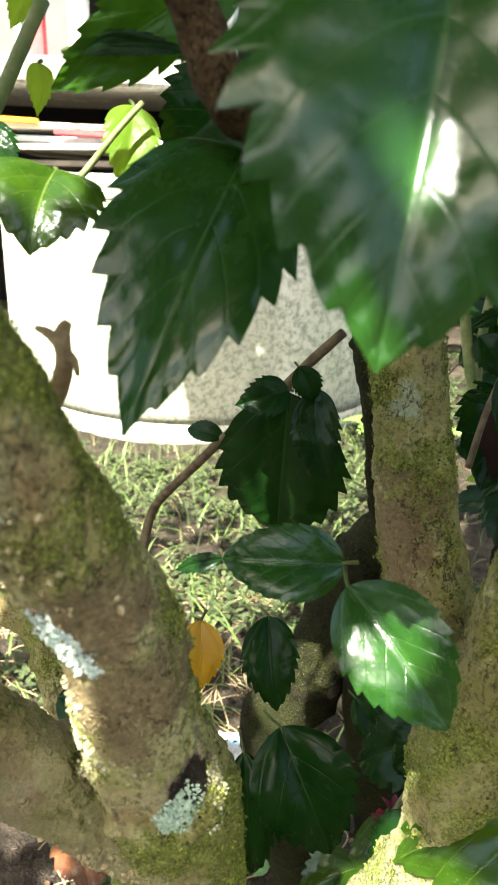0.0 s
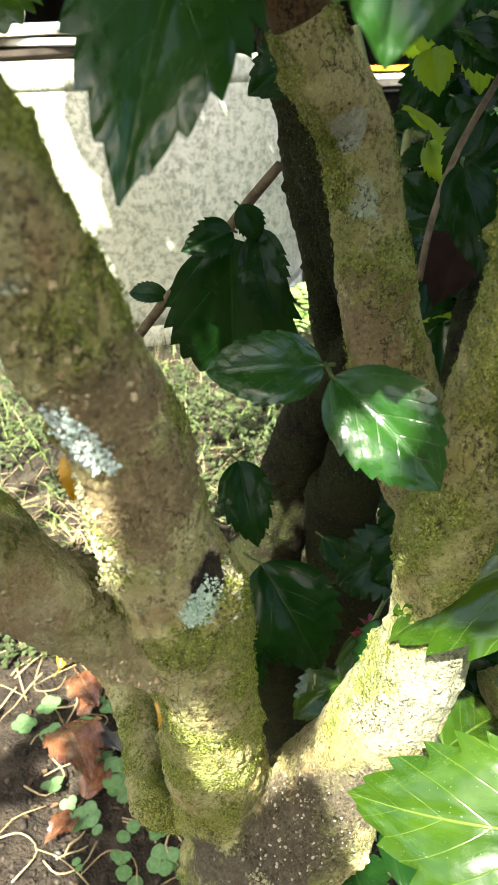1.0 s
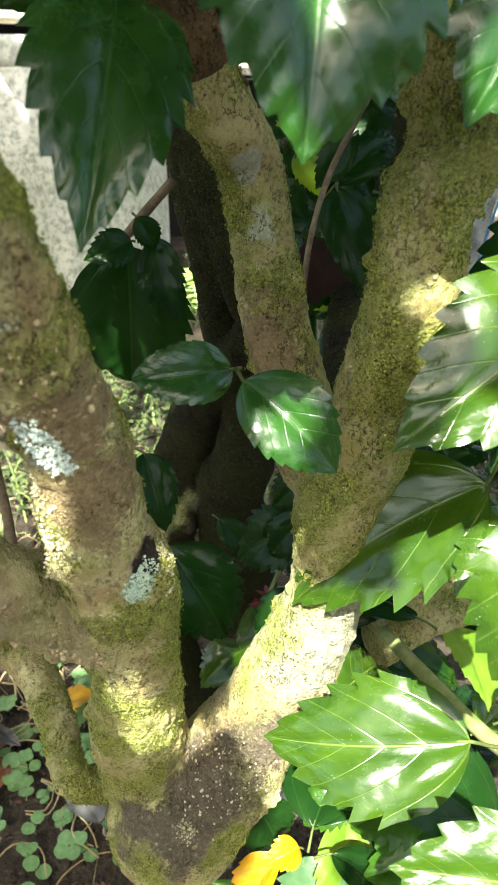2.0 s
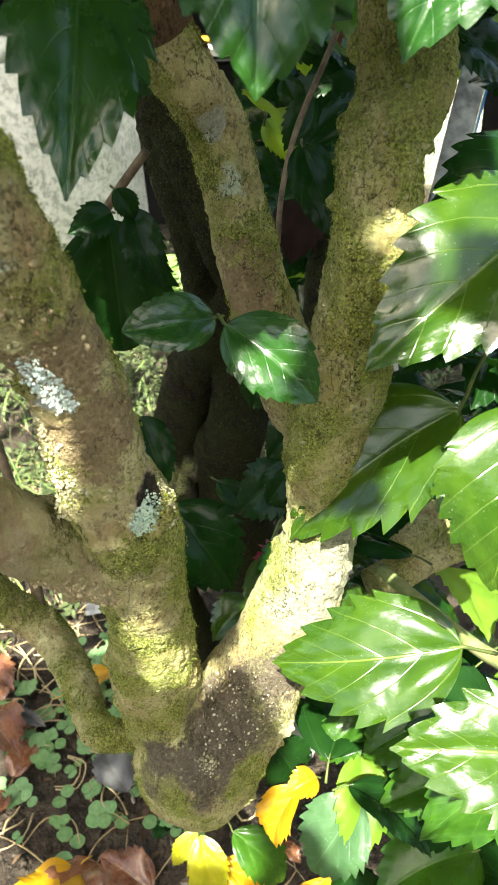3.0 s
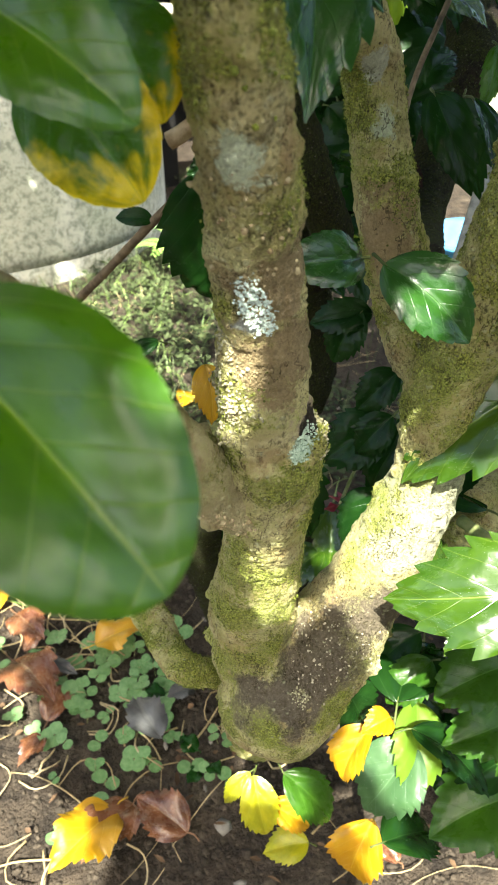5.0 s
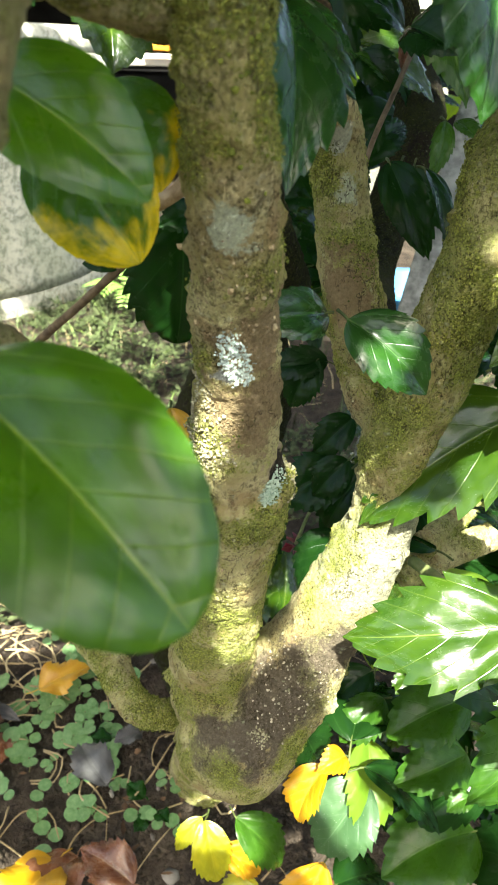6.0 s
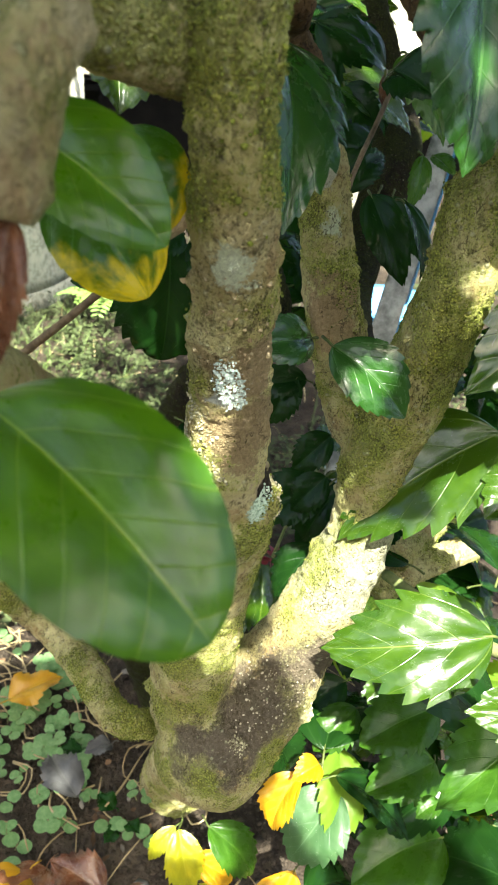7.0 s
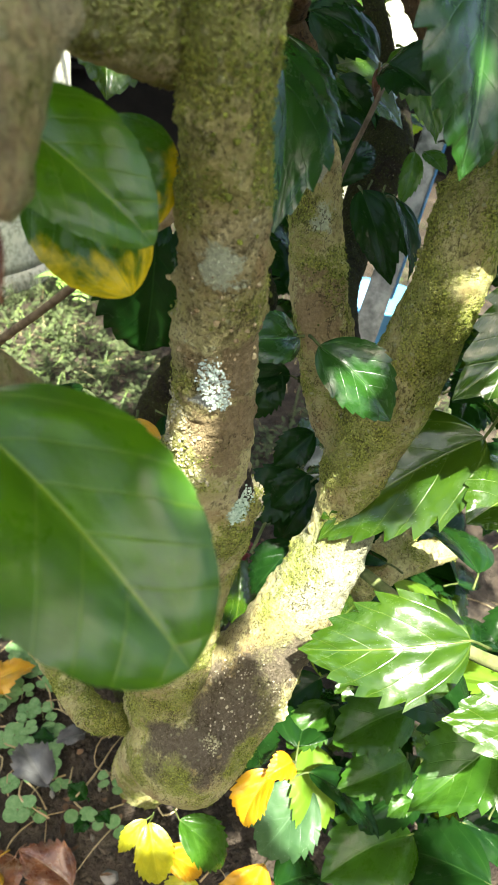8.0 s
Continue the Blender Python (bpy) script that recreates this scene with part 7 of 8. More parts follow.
leaf(LEAF, (0.465, 1.032, 0.612), (0.501, 1.100, 0.580), (0.400, -0.342, 0.850), 0.78)
leaf(LEAFTHIN, (0.374, 0.932, 0.537), (0.362, 0.978, 0.495), (0.021, -0.719, 0.695), 0.76)
leaf(LEAF, (0.590, 1.030, 0.376), (0.572, 0.964, 0.376), (-0.130, -0.712, 0.690), 0.62)
leaf(LEAFTHIN, (0.324, 0.818, 0.707), (0.408, 0.842, 0.695), (0.429, -0.158, 0.889), 0.72)
leaf(LEAF, (0.479, 0.868, 0.530), (0.425, 0.872, 0.484), (0.427, -0.214, 0.878), 0.63)
leaf(LEAF, (0.399, 0.829, 0.766), (0.385, 0.769, 0.722), (-0.437, -0.653, 0.619), 0.57)
leaf(LEAFTHIN, (0.612, 0.981, 0.676), (0.548, 0.961, 0.676), (-0.225, -0.081, 0.971), 0.64)
leaf(LEAF, (0.531, 0.973, 0.782), (0.547, 1.051, 0.748), (-0.169, 0.089, 0.982), 0.80)
leaf(LEAF, (0.367, 0.730, 0.650), (0.379, 0.672, 0.602), (-0.049, -0.614, 0.788), 0.55)
leaf(LEAF, (0.461, 0.826, 0.615), (0.439, 0.876, 0.577), (0.228, 0.119, 0.966), 0.79)
leaf(LEAF, (0.581, 1.082, 0.617), (0.523, 1.114, 0.617), (0.230, -0.243, 0.943), 0.71)
leaf(LEAFTHIN, (0.379, 1.022, 0.754), (0.433, 1.038, 0.716), (-0.419, 0.139, 0.897), 0.77)
leaf(LEAF, (0.375, 0.990, 0.556), (0.425, 1.076, 0.546), (-0.396, -0.327, 0.858), 0.61)
leaf(LEAF, (0.338, 0.727, 0.604), (0.296, 0.781, 0.582), (-0.466, -0.621, 0.630), 0.72)
leaf(LEAFTHIN, (0.440, 1.256, 0.751), (0.520, 1.304, 0.725), (0.327, 0.044, 0.944), 0.79)
leaf(LEAF, (0.309, 0.607, 0.532), (0.251, 0.637, 0.506), (-0.394, -0.271, 0.878), 0.62)
leaf(LEAF, (0.628, 1.118, 0.791), (0.600, 1.162, 0.755), (0.083, -0.247, 0.965), 0.61)
leaf(LEAF, (0.498, 1.064, 0.763), (0.516, 1.016, 0.725), (-0.140, -0.731, 0.667), 0.64)
leaf(LEAF, (0.238, 0.601, 0.579), (0.298, 0.545, 0.569), (-0.381, -0.082, 0.921), 0.67)
leaf(LEAF, (0.315, 0.614, 0.559), (0.299, 0.678, 0.545), (-0.359, -0.626, 0.692), 0.64)
leaf(LEAF, (0.851, 1.213, 0.751), (0.785, 1.171, 0.699), (-0.315, -0.625, 0.715), 0.72)
leaf(LEAF, (0.744, 1.012, 0.777), (0.802, 1.034, 0.747), (0.096, -0.207, 0.974), 0.75)
leaf(LEAFTHIN, (0.579, 1.160, 0.513), (0.541, 1.222, 0.515), (0.422, 0.089, 0.902), 0.64)
leaf(LEAF, (0.746, 1.118, 0.718), (0.744, 1.028, 0.690), (-0.293, -0.106, 0.950), 0.63)

# ---- ground cover ----
def ground_leaf(mat, x, y, size, width, turn, tilt=8.0, lean=0.0, curl=0.15, label="", lift=0.012):
    rng = random.Random(int(x * 977 + y * 3571))
    size *= 0.78
    v, uvs, f = blade(size, size * width, curl, 0.10, 2.6, rng, 7, 60, 6)
    ob = mesh_object("fallen_leaf", v, f, mat, None, True, uvs)
    ob.matrix_world = pose(x, y, relief(x, y) + lift, tilt, lean, turn)
    tv, tf = tube(spline([(0, -size * 0.22, 0.002, 0.0008), (0.002, -size * 0.1, 0.003, 0.0008), (0, 0.02 * size, 0.001, 0.0008)], 0.004), 6)
    mesh_object("petiole", tv, tf, mat, ob)
    return tagged(ob, label or "curled red-brown dead leaf on the soil", "leaf", "fallen leaves")


def sprout_mesh(n, size, rng):
    verts, faces, uvs = [], [], []
    for k in range(n):
        a = 2 * math.pi * k / n + rng.uniform(-0.2, 0.2)
        d, s = Vector((math.cos(a), math.sin(a), 0)), Vector((-math.sin(a), math.cos(a), 0))
        c = d * size * 0.92 + Vector((0, 0, 0.0))
        i0 = len(verts)
        verts.append(c)
        uvs.append((0.5, 0.5))
        for j in range(14):
            b = 2 * math.pi * j / 14
            r = size * (0.95 if abs(b - math.pi) > 0.3 else 0.80)
            p = c + d * (math.cos(b) * r) + s * (math.sin(b) * r * 1.05)
            p.z += 0.12 * size * math.cos(b) + 0.1 * size * rng.uniform(-1, 1)
            verts.append(p)
            uvs.append((0.5 + 0.4 * math.cos(b), 0.5 + 0.4 * math.sin(b)))
        faces += [(i0, i0 + 1 + j, i0 + 1 + (j + 1) % 14) for j in range(14)]
    return verts, faces, uvs


def build_sprouts():
    rng = random.Random(21)
    kinds = []
    for k in range(6):
        v, f, uvs = sprout_mesh((2, 2, 3, 2, 4, 2)[k], rng.uniform(0.0075, 0.0105), rng)
        kinds.append((v, f, uvs))
    first = []
    spots = [(0.00, 0.64, 0.075, 44), (0.055, 0.70, 0.05, 18), (0.03, 0.53, 0.05, 7), (0.10, 0.84, 0.07, 10), (-0.10, 0.72, 0.05, 6), (0.10, 0.47, 0.04, 4), (-0.03, 0.50, 0.04, 5), (0.30, 0.95, 0.12, 12), (0.36, 0.70, 0.1, 8)]
    for cx, cy, spread, count in spots:
        for _ in range(count):
            x, y = cx + rng.gauss(0, spread * 0.6), cy + rng.gauss(0, spread * 0.7)
            k = rng.randrange(6)
            z = relief(x, y) + rng.uniform(0.008, 0.022)
            m = pose(x, y, z, rng.uniform(-14, 14), rng.uniform(-14, 14), rng.uniform(0, 360)) @ Matrix.Scale(rng.uniform(0.6, 1.12), 4)
            if len(first) <= k or first[k] is None:
                while len(first) <= k:
                    first.append(None)
                ob = mesh_object("sprout", kinds[k][0], kinds[k][1], SPROUT, None, True, kinds[k][2])
                tv, tf = tube(spline([(0, 0, 0, 0.0007), (0.001, 0.001, -0.012, 0.0007), (0, 0, -0.026, 0.0008)], 0.006), 5)
                mesh_object("stem", tv, tf, STALK, ob)
                tagged(ob, "small sprout with round pale green leaflets", "sprout", "sprouts on the soil")
                ob.matrix_world = m
                first[k] = ob
            else:
                ob = copy_thing(first[k], Matrix.Identity(4))
                ob.matrix_world = m


build_sprouts()


def blob(c, r, rng):
    """A small angular lump."""
    bm = bmesh.new()
    bmesh.ops.create_icosphere(bm, subdivisions=1, radius=r)
    s = Vector((rng.uniform(0.6, 1.5), rng.uniform(0.6, 1.5), rng.uniform(0.4, 0.8)))
    v = [c + Vector([a * b * rng.uniform(0.6, 1.3) for a, b in zip(q.co, s)]) for q in bm.verts]
    f = [tuple(w.index for w in q.verts) for q in bm.faces]
    bm.free()
    return v, f


def ovate(c, d, n, length, width):
    """A small folded leaf of six corners."""
    s = d.cross(n).normalized()
    return ([c, c + d * length * 0.35 + s * width * 0.5 + n * width * 0.12, c + d * length * 0.7 + s * width * 0.35, c + d * length + n * -0.1 * length, c + d * length * 0.7 - s * width * 0.35, c + d * length * 0.35 - s * width * 0.5 + n * width * 0.12, c + d * length * 0.5 - n * width * 0.05],
            [(0, 1, 6), (1, 2, 6), (2, 3, 6), (3, 4, 6), (4, 5, 6), (5, 0, 6)])


def build_litter():
    rng = random.Random(5)
    clods, stones, straws = [], [], []
    for _ in range(15000):
        x, y = rng.gauss(0.10, 0.20), 0.30 + 0.95 * rng.random() ** 1.2
        r = 0.0008 + 0.0030 * rng.random() ** 2 + (0.004 * rng.random() if rng.random() < 0.05 else 0)
        clods.append(blob(Vector((x, y, relief(x, y) + r * 0.2)), r, rng))
    for _ in range(60):
        x, y = rng.uniform(-0.3, 0.6), rng.uniform(0.3, 1.2)
        r = rng.uniform(0.003, 0.008)
        stones.append(blob(Vector((x, y, relief(x, y) + r * 0.35)), r, rng))
    for _ in range(240):
        x, y = rng.uniform(-0.6, 0.8), rng.uniform(0.3, 2.0)
        a, n = rng.uniform(0, 6.3), rng.uniform(0.02, 0.075)
        bend = rng.uniform(-0.5, 0.5)
        z = relief(x, y)
        q = [(x + n * s * math.cos(a + bend * s), y + n * s * math.sin(a + bend * s), z + 0.004 + rng.uniform(0, 0.014), rng.uniform(0.0003, 0.0008)) for s in (-1, -0.4, 0.3, 1)]
        straws.append(tube(spline(q, 0.012), 5))
    for _ in range(70):
        x, y = rng.uniform(-0.14, 0.22), rng.uniform(0.38, 0.80)
        a, n, bend = rng.uniform(0, 6.3), rng.uniform(0.015, 0.05), rng.uniform(-1.1, 1.1)
        z = relief(x, y)
        q = [(x + n * s * math.cos(a + bend * s), y + n * s * math.sin(a + bend * s), z + 0.005 + rng.uniform(0, 0.012), rng.uniform(0.0006, 0.0013)) for s in (-1, -0.4, 0.3, 1)]
        straws.append(tube(spline(q, 0.008), 6))
    bits = []
    for _ in range(420):
        x, y = rng.gauss(0.10, 0.3), rng.uniform(0.3, 1.5)
        a = rng.uniform(0, 6.3)
        d = Vector((math.cos(a), math.sin(a), rng.uniform(-0.3, 0.5))).normalized()
        bits.append(ovate(Vector((x, y, relief(x, y) + 0.006)), d, Vector((rng.uniform(-0.4, 0.4), rng.uniform(-0.4, 0.4), 1)), rng.uniform(0.004, 0.018), rng.uniform(0.003, 0.009)))
    joined("leaf_crumbs", bits, CRUMB, "brown crumbs of rotted leaves on soil", "leaf litter")
    joined("soil_clods", clods, CLOD, "loose crumbly dark soil clods", "soil")
    joined("pebbles", stones, STONE, "small grey pebbles in the soil", "pebbles")
    joined("dry_straw", straws, STRAW, "dry straw stems scattered on the soil", "straw")


build_litter()


def build_weeds():
    rng = random.Random(9)
    leaves, grass, dry = [], [], []
    tank = Vector((-0.10, 2.80, 0))
    for _ in range(9500):
        x, y = rng.gauss(0.25, 0.95), rng.uniform(0.85, 3.5)
        if rng.random() < (y - 2.4) * 0.8 - 0.2 or abs(x - 0.25) > 3.2:
            continue
        if (Vector((x, y, 0)) - tank).length < 0.755 or noise.noise(Vector((x * 2.2, y * 2.2, 0))) < -0.10 + 0.15 * (y < 1.25):
            continue
        z = relief(x, y)
        h = rng.uniform(0.01, 0.055)
        for _k in range(rng.randint(4, 8)):
            a = rng.uniform(0, 6.3)
            d = Vector((math.cos(a), math.sin(a), rng.uniform(0.0, 0.7))).normalized()
            c = Vector((x, y, z + h * rng.random())) + d * 0.006
            leaves.append(ovate(c, d, Vector((0, 0, 1)), rng.uniform(0.009, 0.026), rng.uniform(0.005, 0.012)))
    for _ in range(5200):
        x, y = rng.uniform(-1.0, 1.3), rng.uniform(1.0, 2.5)
        near = (Vector((x, y, 0)) - tank).length
        if near < 0.735 or (near > 0.93 and rng.random() < 0.6):
            continue
        a = rng.uniform(0, 6.3)
        d = Vector((math.cos(a), math.sin(a), 0))
        n = rng.uniform(0.03, 0.13)
        c = Vector((x, y, relief(x, y) - 0.004))
        w = d.cross(Vector((0, 0, 1))) * rng.uniform(0.0010, 0.0024)
        v = []
        for s in (0, 0.35, 0.7, 1):
            p = c + d * n * 0.55 * s * s + Vector((0, 0, n * s * (1 - 0.3 * s)))
            v += [p - w * (1 - s * 0.9), p + w * (1 - s * 0.9)]
        (grass if rng.random() < 0.88 else dry).append((v, [(0, 1, 3, 2), (2, 3, 5, 4), (4, 5, 7, 6)]))
    joined("ground_weeds", leaves, WEED, "low creeping green weeds covering the ground", "weeds")
    joined("grass", grass, WEED, "tufts of thin green grass blades", "grass")
    joined("dry_grass", dry, STRAW, "bleached dry grass blades", "grass")


build_weeds()


def build_grass():
    """Thin grass and dry straw standing and lying among the weeds."""
    rng = random.Random(77)

    def strand(x, y, length, lean, wide):
        a, z = rng.uniform(0, 6.3), relief(x, y)
        out, side = Vector((math.cos(a), math.sin(a), 0)), Vector((-math.sin(a), math.cos(a), 0))
        p, rise, verts, faces, n = Vector((x, y, z - 0.003)), math.radians(lean), [], [], 6
        for i in range(n + 1):
            w = wide * (1 - (i / n) ** 2 * 0.9)
            verts += [p - side * w + Vector((0, 0, w * 0.3)), p + Vector((0, 0, -w * 0.2)), p + side * w + Vector((0, 0, w * 0.3))]
            rise -= rng.uniform(0.02, 0.30)
            p = p + (out * math.cos(rise) + Vector((0, 0, 1)) * math.sin(rise)) * (length / n)
            p.z = max(p.z, relief(p.x, p.y) + 0.004)
        for i in range(n):
            faces += [(3 * i, 3 * i + 1, 3 * i + 4, 3 * i + 3), (3 * i + 1, 3 * i + 2, 3 * i + 5, 3 * i + 4)]
        return verts, faces

    green = [strand(rng.uniform(-0.35, 0.45), rng.uniform(0.85, 2.05), rng.uniform(0.05, 0.11), rng.uniform(35, 85), rng.uniform(0.0010, 0.0022)) for _ in range(650)]
    tagged(joined("grass", green, GRASS, "thin green grass blades among low weeds", "grass"), "thin green grass blades among low weeds", "grass", "", "stuff")
    dry = [strand(rng.uniform(-0.40, 0.12), rng.uniform(0.80, 1.35), rng.uniform(0.05, 0.14), rng.uniform(0, 30), rng.uniform(0.0008, 0.0015)) for _ in range(420)]
    tagged(joined("straw", dry, STRAW, "dry pale straw lying over the soil", "straw"), "dry pale straw lying over the soil", "straw", "", "stuff")


build_grass()


def build_shade_crown():
    """Unseen leaves added over the path to shade chosen spots; their gaps let the sun through."""
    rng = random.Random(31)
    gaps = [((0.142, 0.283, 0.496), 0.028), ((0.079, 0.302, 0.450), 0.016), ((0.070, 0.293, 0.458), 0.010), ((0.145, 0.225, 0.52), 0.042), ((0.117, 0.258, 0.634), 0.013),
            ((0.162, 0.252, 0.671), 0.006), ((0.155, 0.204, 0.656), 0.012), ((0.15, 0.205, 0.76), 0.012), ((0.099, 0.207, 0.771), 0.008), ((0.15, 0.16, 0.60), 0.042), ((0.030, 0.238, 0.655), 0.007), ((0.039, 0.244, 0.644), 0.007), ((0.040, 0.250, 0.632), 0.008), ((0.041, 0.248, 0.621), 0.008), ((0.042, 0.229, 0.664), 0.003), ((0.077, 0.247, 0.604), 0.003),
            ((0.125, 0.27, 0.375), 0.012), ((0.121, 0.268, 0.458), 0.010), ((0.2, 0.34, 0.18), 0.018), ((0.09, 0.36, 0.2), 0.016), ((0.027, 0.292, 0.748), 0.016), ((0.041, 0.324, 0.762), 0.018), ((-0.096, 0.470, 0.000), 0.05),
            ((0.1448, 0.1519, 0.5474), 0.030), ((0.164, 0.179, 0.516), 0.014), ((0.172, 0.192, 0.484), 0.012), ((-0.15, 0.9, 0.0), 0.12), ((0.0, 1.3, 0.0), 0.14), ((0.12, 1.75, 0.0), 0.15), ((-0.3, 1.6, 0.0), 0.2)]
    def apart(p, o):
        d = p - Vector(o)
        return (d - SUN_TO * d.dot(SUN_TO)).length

    pieces = []
    while len(pieces) < 440:
        c = Vector((rng.uniform(-0.65, 0.65), rng.uniform(-0.06, 0.75), rng.uniform(0.98, 1.38)))
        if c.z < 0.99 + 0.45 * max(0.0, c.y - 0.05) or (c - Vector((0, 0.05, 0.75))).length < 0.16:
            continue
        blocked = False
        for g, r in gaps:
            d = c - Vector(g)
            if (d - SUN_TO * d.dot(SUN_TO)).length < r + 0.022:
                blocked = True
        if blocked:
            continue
        a = rng.uniform(0, 6.3)
        size = rng.uniform(0.05, 0.085)
        v, _, f = blade(size, size * rng.uniform(0.55, 0.75), 0.15, 0.1, 0.4, rng, 7, 8, 2)
        m = pose(*c, rng.uniform(-50, 20), rng.uniform(-30, 30), math.degrees(a))
        pieces.append(([m @ Vector(p) for p in v], f))
    while len(pieces) < 760:
        c = Vector((rng.uniform(0.02, 0.65), rng.uniform(0.22, 0.95), rng.uniform(0.95, 1.38)))
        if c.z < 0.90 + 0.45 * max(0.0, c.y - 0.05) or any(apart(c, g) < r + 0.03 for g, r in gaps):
            continue
        size = rng.uniform(0.06, 0.095)
        v, _, f = blade(size, size * rng.uniform(0.55, 0.75), 0.15, 0.1, 0.4, rng, 7, 8, 2)
        m = pose(*c, rng.uniform(-30, 30), rng.uniform(-30, 30), rng.uniform(0, 360))
        pieces.append(([m @ Vector(p) for p in v], f))
    # Spots to keep out of the sun; added leaves go on their sun rays.
    shaded = [((0.065, 0.26, 0.735), 0.035), ((0.142, 0.268, 0.578), 0.012), ((0.138, 0.270, 0.566), 0.010), ((0.148, 0.266, 0.565), 0.012), ((0.152, 0.266, 0.572), 0.012), ((-0.03, 0.10, 0.69), 0.04), ((-0.06, 0.10, 0.70), 0.04), ((-0.05, 0.12, 0.70), 0.04), ((-0.02, 0.13, 0.68), 0.03), ((-0.08, 0.09, 0.71), 0.04), ((0.0, 0.18, 0.73), 0.03), ((0.04, 0.22, 0.69), 0.02), ((0.05, 0.235, 0.645), 0.018),
              ((0.065, 0.25, 0.60), 0.018), ((0.09, 0.37, 0.65), 0.03), ((0.10, 0.385, 0.64), 0.03), ((0.11, 0.385, 0.66), 0.03), ((0.08, 0.36, 0.63), 0.02), ((0.12, 0.30, 0.70), 0.02), ((0.11, 0.29, 0.74), 0.02), ((0.08, 0.40, 0.6), 0.03), ((0.125, 0.235, 0.74), 0.03), ((0.15, 0.24, 0.73), 0.02), ((0.125, 0.30, 0.66), 0.02), ((0.13, 0.29, 0.63), 0.02), ((0.15, 0.262, 0.635), 0.015), ((0.148, 0.26, 0.612), 0.015), ((0.16, 0.255, 0.71), 0.02), ((0.13, 0.30, 0.72), 0.02), ((0.105, 0.295, 0.69), 0.02), ((0.11, 0.30, 0.66), 0.02), ((0.03, 0.26, 0.60), 0.025), ((0.0, 0.245, 0.635), 0.025), ((0.145, 0.265, 0.65), 0.012), ((0.155, 0.26, 0.64), 0.012), ((0.124, 0.318, 0.717), 0.02), ((0.127, 0.313, 0.698), 0.02), ((0.128, 0.307, 0.679), 0.015), ((0.131, 0.300, 0.659), 0.015), ((0.135, 0.296, 0.641), 0.015), ((0.154, 0.252, 0.655), 0.01), ((0.148, 0.257, 0.645), 0.01), ((0.165, 0.245, 0.69), 0.012), ((0.168, 0.24, 0.70), 0.02), ((0.095, 0.275, 0.448), 0.02), ((0.10, 0.262, 0.42), 0.02), ((0.06, 0.255, 0.415), 0.02), ((0.115, 0.268, 0.45), 0.015), ((0.084, 0.272, 0.435), 0.02), ((0.08, 0.255, 0.41), 0.02), ((0.07, 0.27, 0.52), 0.02), ((0.072, 0.262, 0.55), 0.02), ((0.068, 0.255, 0.575), 0.018), ((0.03, 0.36, 0.385), 0.03), ((0.0, 0.40, 0.41), 0.03), ((0.06, 0.33, 0.38), 0.02), ((0.06, 0.25, 0.72), 0.025), ((0.055, 0.225, 0.70), 0.015), ((0.045, 0.225, 0.675), 0.015), ((0.146, 0.27, 0.585), 0.015), ((0.148, 0.268, 0.60), 0.015), ((0.12, 0.28, 0.76), 0.03), ((0.11, 0.30, 0.78), 0.03), ((0.07, 0.21, 0.74), 0.02), ((0.075, 0.19, 0.765), 0.02), ((0.09, 0.215, 0.73), 0.015)]
    shaded += [((x, 2.12 + 0.5 * (x - 0.05) ** 2 + 0.2 * abs(x), z), 0.07) for x in (0.0, 0.1, 0.2, 0.3, 0.4, 0.5, 0.6) for z in (0.04, 0.2, 0.36, 0.52, 0.66)]
